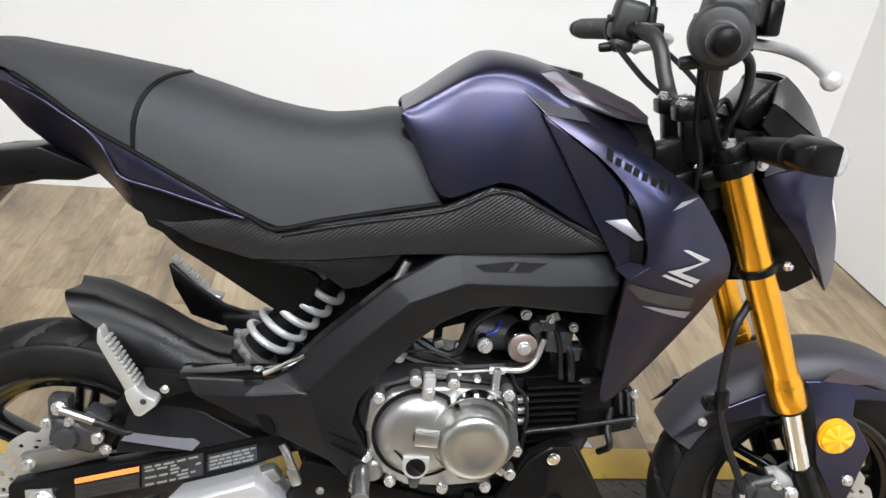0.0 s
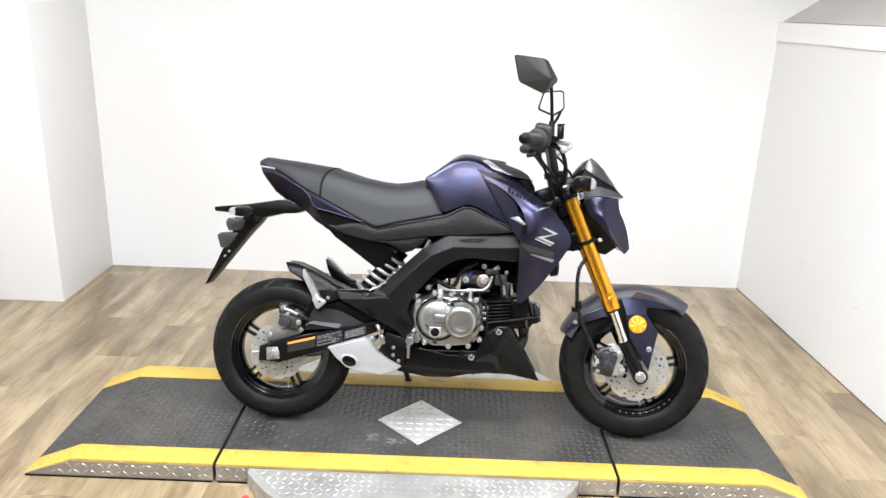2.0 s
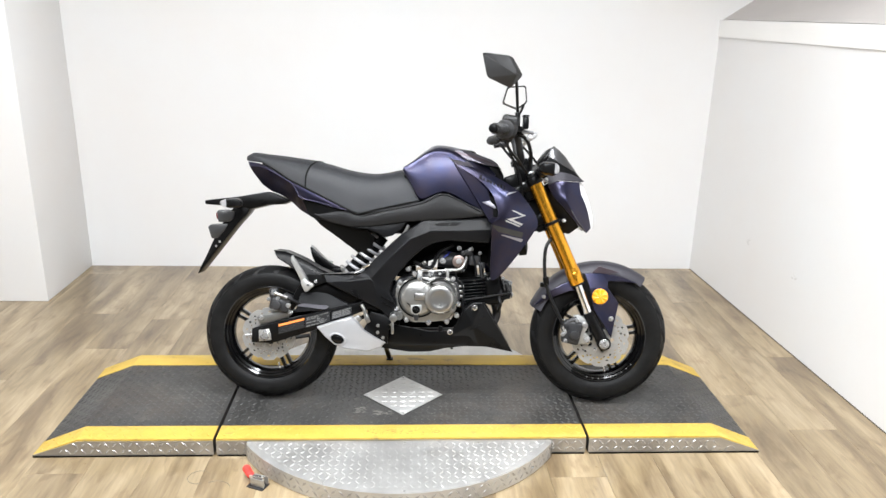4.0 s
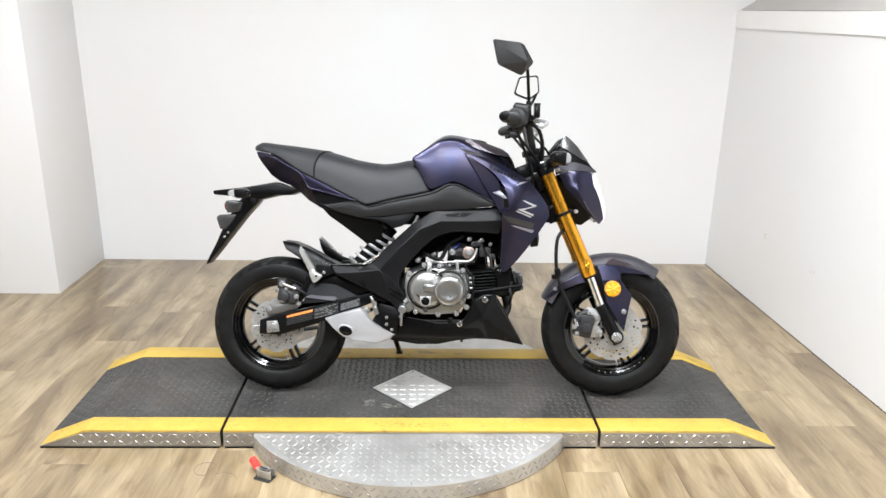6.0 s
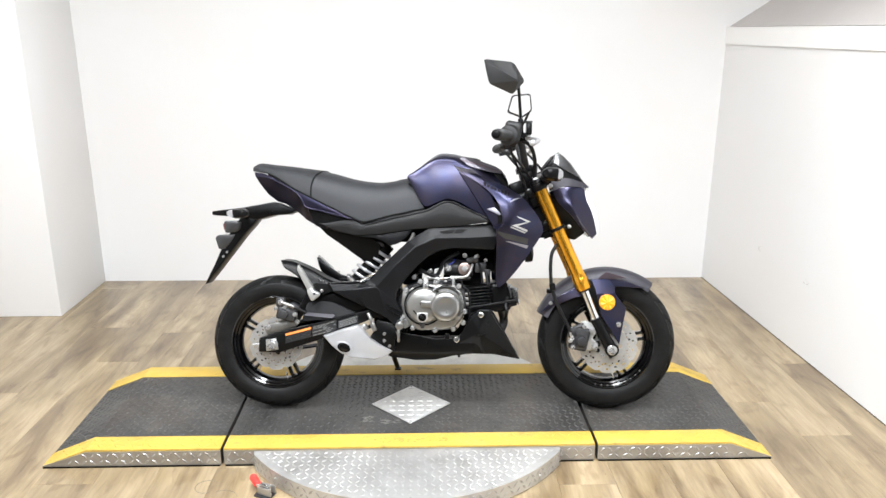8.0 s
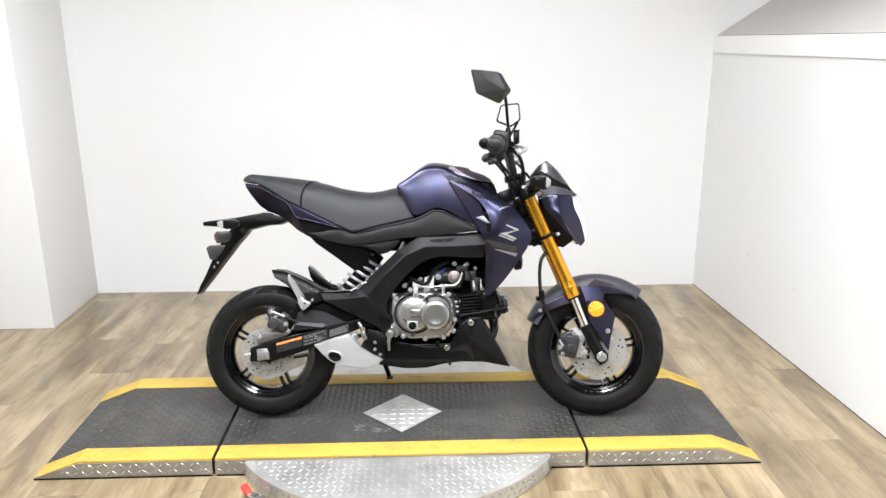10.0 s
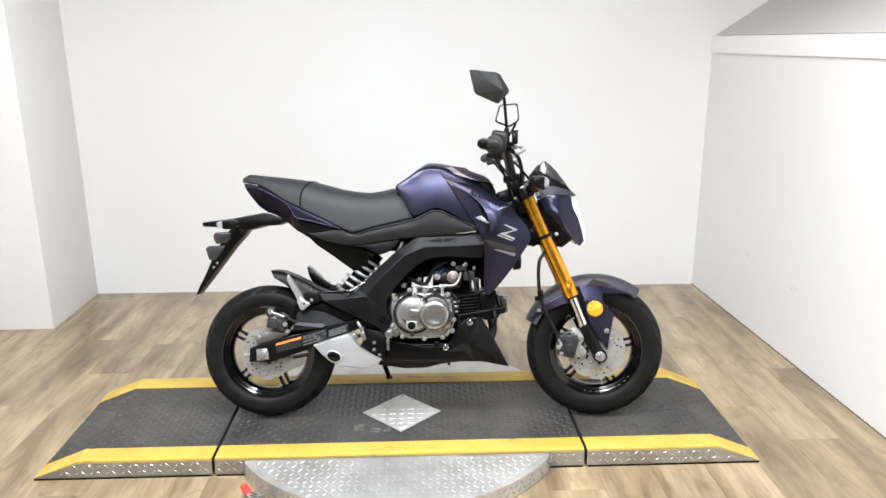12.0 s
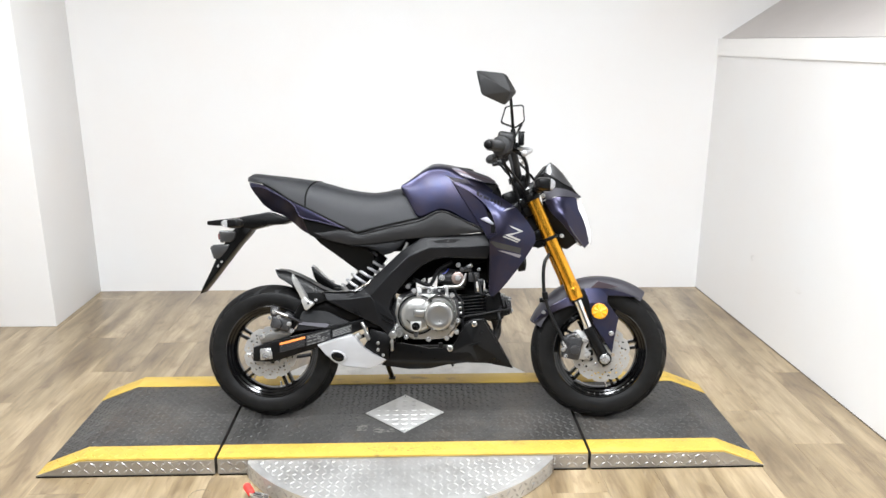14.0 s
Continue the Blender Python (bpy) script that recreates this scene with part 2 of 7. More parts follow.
scuffed(M_YELLOW, (0.10, 0.085, 0.05), 17, 0.57, 0.70, (0.5, 1, 1), 0.75)
scuffed(M_YELLOW, (0.05, 0.045, 0.03), 70, 0.62, 0.72, (1, 1, 1), 0.6)
scuffed(M_YELLOW, (0.62, 0.50, 0.18), 5, 0.52, 0.72, (0.4, 1, 1), 0.4)
scuffed(M_DARKPLATE, (0.13, 0.115, 0.096), 7, 0.53, 0.76, (0.6, 1, 1), 0.6)
scuffed(M_DARKPLATE, (0.22, 0.21, 0.19), 60, 0.60, 0.72, (1, 1, 1), 0.5)
scuffed(M_DARKPLATE, (0.058, 0.041, 0.028), 4.3, 0.50, 0.70, (1, 1, 1), 0.7)
scuffed(M_DARKPLATE, (0.014, 0.0135, 0.013), 3.1, 0.48, 0.66, (1, 1, 1), 0.75)
scuffed(M_BRUSH, (0.22, 0.20, 0.18), 6, 0.56, 0.75, (1, 1, 1), 0.55)
M_WOOD = wood()
M_CARBON = carbon()
M_GLOW = bpy.data.materials.new("lamp_diffuser")
M_GLOW.use_nodes = True
M_GLOW.node_tree.nodes["Principled BSDF"].inputs["Emission Color"].default_value = (1, 0.97, 0.92, 1)
M_GLOW.node_tree.nodes["Principled BSDF"].inputs["Emission Strength"].default_value = 6.0


# ---------- mesh helpers ----------
def finish(bm, sharp=32.0):
    bmesh.ops.remove_doubles(bm, verts=bm.verts, dist=1e-6)
    bmesh.ops.recalc_face_normals(bm, faces=bm.faces)
    for f in bm.faces:
        f.smooth = True
    lim = radians(sharp)
    for e in bm.edges:
        e.smooth = not (len(e.link_faces) == 2 and e.calc_face_angle(0) > lim)


def part(name, bm, material, parent=None, label="", sharp=32.0):
    finish(bm, sharp)
    me = bpy.data.meshes.new(name)
    bm.to_mesh(me)
    bm.free()
    me.materials.append(material)
    ob = new(name, me)
    ob.parent = parent
    if label:
        tagged(ob, label)
    return ob


def thing(name, label, category, m=None, group="", kind=""):
    ob = new(name)
    ob.empty_display_size = 0.05
    if m is not None:
        ob.matrix_basis = m
    return tagged(ob, label, category, group, kind)


def add_box(bm, c, s, rot=None, bevel=0.0, seg=2):
    r = bmesh.ops.create_cube(bm, size=1.0)
    vs = r["verts"]
    m = Matrix.Translation(c) @ (rot.to_4x4() if rot is not None else Matrix()) @ Matrix.Diagonal((*s, 1))
    bmesh.ops.transform(bm, matrix=m, verts=vs)
    if bevel:
        es = list({e for v in vs for e in v.link_edges})
        bmesh.ops.bevel(bm, geom=es, offset=bevel, segments=seg, affect="EDGES", profile=0.5)
    return bm


def box(c, s, rot=None, bevel=0.0, seg=2):
    return add_box(bmesh.new(), c, s, rot, bevel, seg)


def span(x0, x1, y0, y1, z0, z1, bevel=0.0):
    return box(((x0 + x1) / 2, (y0 + y1) / 2, (z0 + z1) / 2), (x1 - x0, y1 - y0, z1 - z0), None, bevel)


def add_cyl(bm, p0, p1, r0, r1=None, seg=24, bevel=0.0):
    r1 = r0 if r1 is None else r1
    p0, p1 = Vector(p0), Vector(p1)
    d = p1 - p0
    q = d.to_track_quat("Z", "Y").to_matrix().to_4x4()
    r = bmesh.ops.create_cone(bm, cap_ends=True, segments=seg, radius1=r0, radius2=r1, depth=d.length)
    bmesh.ops.transform(bm, matrix=Matrix.Translation((p0 + p1) / 2) @ q, verts=r["verts"])
    if bevel:
        es = [e for e in {e for v in r["verts"] for e in v.link_edges} if len(e.link_faces) == 2 and any(len(f.verts) > 4 for f in e.link_faces)]
        bmesh.ops.bevel(bm, geom=es, offset=bevel, segments=2, affect="EDGES", profile=0.5)
    return bm


def cyl(p0, p1, r0, r1=None, seg=24, bevel=0.0):
    return add_cyl(bmesh.new(), p0, p1, r0, r1, seg, bevel)


def add_bolt(bm, p, r=0.006, h=0.006, axis=(0, -1, 0)):
    """A flanged hexagon bolt head in one piece."""
    p, a = Vector(p), Vector(axis).normalized()
    u = a.orthogonal().normalized()
    v = a.cross(u)
    rings = []
    for rad, d, hexa in ((1.4, -0.3, 0), (1.4, 0.30, 0), (1.32, 0.36, 0), (1.0, 0.38, 1), (1.0, 0.92, 1), (0.86, 1.0, 0)):
        ring = []
        for k in range(12):
            q = rad * r * (0.89 if hexa and k % 2 else 1)
            ring.append(bm.verts.new(p + a * (h * d) + (u * math.cos(k * math.pi / 6) + v * math.sin(k * math.pi / 6)) * q))
        rings.append(ring)
    for s, t in zip(rings, rings[1:]):
        for k in range(12):
            bm.faces.new((s[k], s[(k + 1) % 12], t[(k + 1) % 12], t[k]))
    bm.faces.new(rings[-1])
    return bm


def pieces(bm):
    """The separate pieces of a mesh, each as one of its own."""
    left, out = set(bm.faces), []
    while left:
        todo, got = [left.pop()], []
        while todo:
            f = todo.pop()
            got.append(f)
            for e in f.edges:
                for g in e.link_faces:
                    if g in left:
                        left.discard(g)
                        todo.append(g)
        q, at = bmesh.new(), {}
        for f in got:
            for v in f.verts:
                if v not in at:
                    at[v] = q.verts.new(v.co)
        for f in got:
            q.faces.new([at[v] for v in f.verts])
        out.append(q)
    bm.free()
    return out


def prism(pts, y0, y1, bevel=0.0, seg=2):
    """A polygon in x and z, drawn out from y0 to y1, its edges rounded."""
    bm = bmesh.new()
    a = [bm.verts.new((x, y0, z)) for x, z in pts]
    f = bm.faces.new(a)
    r = bmesh.ops.extrude_face_region(bm, geom=[f])
    vs = [v for v in r["geom"] if isinstance(v, bmesh.types.BMVert)]
    bmesh.ops.translate(bm, vec=(0, y1 - y0, 0), verts=vs)
    if bevel:
        es = [e for e in bm.edges if e.calc_face_angle(0) > 0.35]
        bmesh.ops.bevel(bm, geom=es, offset=bevel, segments=seg, affect="EDGES", profile=0.5, clamp_overlap=True)
    return bm


def panel(pts, depth, thick=0.006, cuts=3, bulge=0.0):
    """A curved shell over a polygon in x and z; depth(x, z) is its outer y, and it is thick metres deep, towards +y or -y by the sign."""
    bm = bmesh.new()
    f = bm.faces.new([bm.verts.new((x, 0, z)) for x, z in pts])
    bmesh.ops.triangulate(bm, faces=[f])
    rim = {e for e in bm.edges if e.is_boundary}
    for _ in range(2):
        bmesh.ops.subdivide_edges(bm, edges=[e for e in bm.edges if e.calc_length() > 0.02], cuts=cuts if len(bm.faces) < 200 else 1, use_grid_fill=True)
    for v in bm.verts:
        v.co.y = depth(v.co.x, v.co.z)
    if bulge:
        edge = [v.co.copy() for v in bm.verts if v.is_boundary]
        for v in bm.verts:
            d = min((v.co - c).length for c in edge)
            v.co.y -= math.copysign(bulge, thick) * min(1, d / 0.03) ** 0.6
    r = bmesh.ops.extrude_face_region(bm, geom=list(bm.faces))
    bmesh.ops.translate(bm, vec=(0, thick, 0), verts=[v for v in r["geom"] if isinstance(v, bmesh.types.BMVert)])
    return bm


def facets(verts, faces, thick=0.006, bevel=0.0015):
    """A folded sheet of flat faces with a thickness along y."""
    bm = bmesh.new()
    vs = [bm.verts.new(v) for v in verts]
    fs = [bm.faces.new([vs[i] for i in f]) for f in faces]
    bmesh.ops.recalc_face_normals(bm, faces=fs)
    r = bmesh.ops.extrude_face_region(bm, geom=fs)
    bmesh.ops.translate(bm, vec=(0, thick, 0), verts=[v for v in r["geom"] if isinstance(v, bmesh.types.BMVert)])
    if bevel:
        es = [e for e in bm.edges if len(e.link_faces) == 2 and e.calc_face_angle(0) > 0.12]
        bmesh.ops.bevel(bm, geom=es, offset=bevel, segments=2, affect="EDGES", profile=0.5, clamp_overlap=True)
    return bm


def smooth_shell(verts, faces, thick, creases=(), levels=3):
    """A sheet rounded from a coarse cage: its rim stays, the creases (pairs of corners and a sharpness) stay crisp; thick along y."""
    bm = bmesh.new()
    vs = [bm.verts.new(v) for v in verts]
    fs = [bm.faces.new([vs[i] for i in f]) for f in faces]
    bmesh.ops.recalc_face_normals(bm, faces=fs)
    lay = bm.edges.layers.float.new("crease_edge")
    for e in bm.edges:
        e[lay] = 1.0 if e.is_boundary else 0.0
    for a, b, k in creases:
        e = bm.edges.get((vs[a], vs[b]))
        if e:
            e[lay] = k
    me = bpy.data.meshes.new("cage")
    bm.to_mesh(me)
    bm.free()
    ob = new("cage", me)
    sub = ob.modifiers.new("round", "SUBSURF")
    sub.levels = levels
    done = bpy.data.meshes.new_from_object(ob.evaluated_get(bpy.context.evaluated_depsgraph_get()))
    bpy.data.objects.remove(ob)
    bpy.data.meshes.remove(me)
    out = bmesh.new()
    out.from_mesh(done)
    bpy.data.meshes.remove(done)
    for layer in list(out.edges.layers.float):
        out.edges.layers.float.remove(layer)
    r = bmesh.ops.extrude_face_region(out, geom=list(out.faces))
    bmesh.ops.translate(out, vec=(0, thick, 0), verts=[v for v in r["geom"] if isinstance(v, bmesh.types.BMVert)])
    return out


def spline(pts, n=8):
    p = [Vector(q) for q in pts]
    p = [2 * p[0] - p[1]] + p + [2 * p[-1] - p[-2]]
    out = []
    for i in range(1, len(p) - 2):
        for k in range(n):
            t = k / n
            out.append(0.5 * (2 * p[i] + (p[i + 1] - p[i - 1]) * t + (2 * p[i - 1] - 5 * p[i] + 4 * p[i + 1] - p[i + 2]) * t * t + (3 * p[i] - p[i - 1] - 3 * p[i + 1] + p[i + 2]) * t ** 3))
    return out + [p[-2]]


def add_tube(bm, pts, r, seg=10, smooth=6):
    path = spline(pts, smooth) if smooth else [Vector(q) for q in pts]
    rings, ref = [], None
    for i, c in enumerate(path):
        d = (path[min(i + 1, len(path) - 1)] - path[max(i - 1, 0)]).normalized()
        if ref is None:
            ref = d.orthogonal().normalized()
        ref = (ref - d * ref.dot(d)).normalized()
        b = d.cross(ref)
        rings.append([bm.verts.new(c + (ref * math.cos(a) + b * math.sin(a)) * r) for a in (2 * math.pi * k / seg for k in range(seg))])
    for a, b in zip(rings, rings[1:]):
        for k in range(seg):
            bm.faces.new((a[k], a[(k + 1) % seg], b[(k + 1) % seg], b[k]))
    bm.faces.new(rings[0][::-1])
    bm.faces.new(rings[-1])
    return bm


def tube(pts, r, seg=10, smooth=6):
    return add_tube(bmesh.new(), pts, r, seg, smooth)


def add_lathe(bm, prof, c, seg=64, dent=None):
    """Radii and y along a wheel's axle, turned round c; dent(angle, radius, y) sinks the surface."""
    rings = []
    for k in range(seg):
        a = 2 * math.pi * k / seg
        ring = []
        for r, y in prof:
            q = r - (dent(a, r, y) if dent else 0)
            ring.append(bm.verts.new((c[0] + q * math.cos(a), c[1] + y, c[2] + q * math.sin(a))))
        rings.append(ring)
    n = len(prof)
    for k in range(seg):
        a, b = rings[k], rings[(k + 1) % seg]
        for i in range(n - 1):
            bm.faces.new((a[i], a[i + 1], b[i + 1], b[i]))
    return bm


def lathe(prof, c, seg=64, dent=None):
    return add_lathe(bmesh.new(), prof, c, seg, dent)


def loft(sections, close=True):
    bm = bmesh.new()
    rings = [[bm.verts.new(p) for p in s] for s in sections]
    for a, b in zip(rings, rings[1:]):
        for i in range(len(a) - 1):
            bm.faces.new((a[i], a[i + 1], b[i + 1], b[i]))
    if close:
        bm.faces.new(rings[0][::-1])
        bm.faces.new(rings[-1])
        for a, b in zip(rings, rings[1:]):
            bm.faces.new((a[-1], a[0], b[0], b[-1]))
    return bm


def lerp(x, table):
    return float(np.interp(x, [a for a, _ in table], [b for _, b in table]))


# ---------- the booth ----------
def structure(name, bm, material, label, category):
    ob = part(name, bm, material)
    return tagged(ob, label, category, kind="structure")


BACK = 1.405
structure("wall_back", span(-3.2, 3.2, BACK, BACK + 0.12, 0, CEIL), M_WALL, "plain white painted back wall of the booth", "wall")
structure("wall_left", span(-3.2, -1.843, 0.862, BACK, 0, CEIL, 0.004), M_WALL, "white painted wall return jutting out of the corner", "wall")
# Side, front, outer wall and ceiling are unseen, added to steer the light.
structure("wall_unseen_side", span(-3.32, -3.2, -5.0, BACK + 0.12, 0, CEIL), M_WALL, "unseen white side wall added to close the room", "wall")
structure("wall_unseen_front", span(-3.32, 3.32, -5.12, -5.0, 0, CEIL), M_DIM, "unseen dark wall added behind the camera to dim reflections", "wall")
structure("wall_unseen_outer", span(3.2, 3.32, -5.0, BACK + 0.12, 0, CEIL), M_GREYWALL, "unseen grey outer wall added to close the room", "wall")
structure("ceiling", span(-3.32, 3.32, -5.12, BACK + 0.12, CEIL, CEIL + 0.1), M_CEIL, "unseen light grey ceiling added to bounce light", "ceiling")


def along_right(x0, x1, z0, z1, y0=-5.0, y1=BACK):
    """A strip along the right wall, which splays a little towards the front; x from the wall's face."""
    bm = bmesh.new()
    vs = []
    for y in (y0, y1):
        f = 1.555 + (BACK - y) * 0.0327
        vs.append([bm.verts.new((f + x, y, z)) for x, z in ((x0, z0), (x1, z0), (x1, z1), (x0, z1))])
    a, b = vs
    bm.faces.new(a[::-1])
    bm.faces.new(b)
    for k in range(4):
        bm.faces.new((a[k], a[(k + 1) % 4], b[(k + 1) % 4], b[k]))
    return bm


structure("wall_right", along_right(0, 0.14, 0, 1.30), M_WALL, "low white painted side wall with a ledge", "wall")
structure("trim", along_right(-0.007, 0.145, 1.30, 1.387), M_TRIM, "white painted ledge board capping the low wall", "ledge")
WALL_R = bpy.data.objects["wall_right"]
rnd = random.Random(8)
for sy, sz, n in ((0.785, 0.358, 9), (0.342, 0.331, 7)):
    bm = bmesh.new()
    for _ in range(n):
        y, z, a = sy + rnd.uniform(-0.022, 0.022), sz + rnd.uniform(-0.012, 0.012), rnd.uniform(-0.6, 0.6)
        add_box(bm, (1.555 + (BACK - y) * 0.0327 - 0.0004, y, z), (0.0012, rnd.uniform(0.006, 0.022), rnd.uniform(0.0015, 0.004)), Matrix.Rotation(a, 3, "X"))
    part("scuff_mark", bm, M_SCUFF, WALL_R, "faint grey scuff on the white paint")
# The shadow gap at the wall's foot is drawn as a dark strip.
structure("wall_base_line", along_right(-0.002, 0.0, 0.0, 0.004, -4.99, BACK - 0.002), M_BASE_GAP, "thin dark strip for the shadow gap at the low wall's foot", "seal")
# Even grey slab rising from the ledge; its slope and form are assumed.
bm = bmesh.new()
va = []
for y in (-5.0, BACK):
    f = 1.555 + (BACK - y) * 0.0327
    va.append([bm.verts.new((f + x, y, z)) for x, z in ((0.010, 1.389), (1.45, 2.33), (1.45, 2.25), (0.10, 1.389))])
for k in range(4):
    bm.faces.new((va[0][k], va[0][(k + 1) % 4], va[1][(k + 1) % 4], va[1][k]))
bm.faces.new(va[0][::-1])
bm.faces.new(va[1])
structure("wall_slope", bm, M_GREYWALL, "grey sloping slab rising behind the ledge", "soffit")

FLOOR = structure("floor", span(-3.32, 3.32, -5.12, BACK + 0.12, -0.12, -0.006), M_DEEP, "wood-look vinyl plank floor in mixed oak tones", "floor")

# Fittings for the assumed panels, unseen from the camera.
for lx, ly, watts in LAMPS:
    lamp = thing("ceiling_light", "unseen white panel light assumed under the ceiling", "ceiling light", pose(lx, ly, CEIL), "ceiling lights")
    bm = bmesh.new()
    for sx, sy, w, h in ((0, 0.305, 1.26, 0.03), (0, -0.305, 1.26, 0.03), (0.615, 0, 0.03, 0.58), (-0.615, 0, 0.03, 0.58)):
        add_box(bm, (sx, sy, -0.025), (w, h, 0.05))
    part("frame", bm, M_TRIM, lamp)
    part("diffuser", span(-0.598, 0.598, -0.288, 0.288, -0.02, -0.008), M_GLOW, lamp)


# ---------- the platform ----------
H = 0.060
PX0, PX1, PY0, PY1 = -1.295, 1.102, -0.482, 0.134
GL, GR = -0.713, 0.511
BL, BR = -1.150, 0.960


def deck_z(x):
    return lerp(x, [(PX0, 0.003), (BL, H), (BR, H), (PX1, 0.003)])


def lugs(name, cells, parent, material, label="", lug_size=1.0):
    """Raised lozenges of tread plate; each cell has a centre, a direction along, one across and one up."""
    vs, fs = [], []
    for c, u, v, w in cells:
        k, u, v = len(vs), u * lug_size, v * lug_size
        vs += [c - u * 0.0122, c - v * 0.0040, c + u * 0.0122, c + v * 0.0040, c - u * 0.006 + w * 0.0018, c + u * 0.006 + w * 0.0018]
        fs += [(k, k + 1, k + 4), (k + 1, k + 5, k + 4), (k + 1, k + 2, k + 5), (k + 2, k + 3, k + 5), (k + 3, k + 4, k + 5), (k + 3, k, k + 4)]
    me = bpy.data.meshes.new(name)
    me.from_pydata([tuple(p) for p in vs], [], fs)
    me.materials.append(material)
    ob = new(name, me)
    ob.parent = parent
    return tagged(ob, label, kind="stuff")


def grid_cells(x0, x1, y0, y1, place, pitch=0.0265, keep=None):
    """Alternating diagonal lozenges over a rectangle; place(x, y) gives point, two axes and up."""
    out = []
    nx, ny = int((x1 - x0) / pitch), int((y1 - y0) / pitch)
    for i in range(nx):
        for j in range(ny):
            x, y = x0 + (i + 0.5) * (x1 - x0) / nx, y0 + (j + 0.5) * (y1 - y0) / ny
            if keep and not keep(x, y):
                continue
            p, a, b, w = place(x, y)
            s = 1 if (i + j) % 2 else -1
            out.append((p, (a + b * s).normalized(), (b - a * s).normalized(), w))
    return out


EX, EY, EZ = Vector((1, 0, 0)), Vector((0, 1, 0)), Vector((0, 0, 1))
DIA = (-0.103, -0.196, 0.143)


def on_deck(x, y):
    d = 0.01
    a = Vector((2 * d, 0, deck_z(x + d) - deck_z(x - d))).normalized()
    return Vector((x, y, deck_z(x) + 0.0002)), a, EY, a.cross(EY)


def deck(name, x0, x1, label):
    t = thing(name, label, "ramp" if "ramp" in name else "platform", None, "sections of the display platform")
    xs = [x0] + [b for b in (BL, BR) if x0 < b < x1] + [x1]
    part("deck_plate", prism([(x, deck_z(x)) for x in xs] + [(x1, 0.0), (x0, 0.0)], PY0 + 0.004, PY1 - 0.004, 0.0015), M_DARKPLATE, t)
    for y0, y1 in ((PY0, PY0 + 0.080), (PY1 - 0.086, PY1)):
        part("yellow_stripe", prism([(x, deck_z(x) + 0.0025) for x in xs] + [(x, deck_z(x) - 0.006) for x in xs[::-1]], y0, y1, 0.001), M_YELLOW, t, "scuffed yellow safety stripe")
    keep = lambda x, y: abs(x - DIA[0]) + abs(y - DIA[1]) > DIA[2] + 0.012
    lugs("tread_pattern", grid_cells(x0 + 0.006, x1 - 0.006, PY0 + 0.084, PY1 - 0.09, on_deck, 0.0215, keep), t, M_LUG, "", 0.86)
    lugs("stripe_pattern", grid_cells(x0 + 0.006, x1 - 0.006, PY0 + 0.003, PY0 + 0.078, lambda x, y: (on_deck(x, y)[0] + EZ * 0.0023, *on_deck(x, y)[1:])), t, M_YELLOW)
    for y, s in ((PY0, -1), (PY1, 1)):
        sk = part("side_skirt", prism([(x, max(0.006, deck_z(x) - 0.005)) for x in xs] + [(x1, 0.0045), (x0, 0.0045)], y, y + s * 0.003, 0), M_TREAD, t, "bright aluminium tread plate skirt")
        cells = grid_cells(x0 + 0.004, x1 - 0.004, 0.006, H - 0.006, lambda x, z: (Vector((x, y + s * 0.0032, z)), EX, EZ, EY * s), pitch=0.024, keep=lambda x, z: z < deck_z(x) - 0.016)
        lugs("skirt_pattern", cells, t, M_TREAD)
    part("foot_strip", span(x0 + 0.004, x1 - 0.004, PY0 - 0.006, PY1 + 0.006, 0, 0.004), M_DEEP, t)
    return t


deck("entry_ramp", PX0, GL - 0.005, "black tread-plate ramp section with yellow striped edges")
main_deck = deck("centre_deck", GL + 0.005, GR - 0.005, "black tread-plate centre deck with yellow striped edges")
deck("exit_ramp", GR + 0.005, PX1, "black tread-plate ramp section with yellow striped edges")

# bare scrapes on the deck and trodden spots on the front stripe
rnd = random.Random(21)
for name, x0, x1, y0, y1, z, n, big, material, label in (
        ("paint_scrape", -0.268, -0.234, -0.318, -0.276, H, 12, 0.016, M_CHIP, "pale bare scrape in the black coating"),
        ("paint_scrape", -0.205, -0.136, -0.332, -0.306, H, 16, 0.014, M_CHIP, "pale bare scrape in the black coating"),
        ("paint_scrape", -0.020, 0.160, -0.345, -0.250, H, 8, 0.006, M_CHIP, "pale bare scrape in the black coating"),
        ("worn_spot", -0.235, 0.042, -0.468, -0.434, H + 0.0025, 46, 0.0055, M_SPOT, "dark spots worn through the yellow paint")):
    for _ in range(n):
        bm = bmesh.new()
        px, py, sz = rnd.uniform(x0, x1), rnd.uniform(y0, y1), big * rnd.uniform(0.35, 1.0)
        k = rnd.randint(5, 8)
        f = bm.faces.new([bm.verts.new((px + sz * rnd.uniform(0.4, 1.0) * math.cos(2 * math.pi * i / k), py + 0.55 * sz * rnd.uniform(0.4, 1.0) * math.sin(2 * math.pi * i / k), z)) for i in range(k)])
        r = bmesh.ops.extrude_face_region(bm, geom=[f])
        bmesh.ops.translate(bm, vec=(0, 0, 0.0007 + 0.0004 * rnd.random()), verts=[v for v in r["geom"] if isinstance(v, bmesh.types.BMVert)])
        bmesh.ops.recalc_face_normals(bm, faces=list(bm.faces))
        part(name, bm, material, main_deck, label)

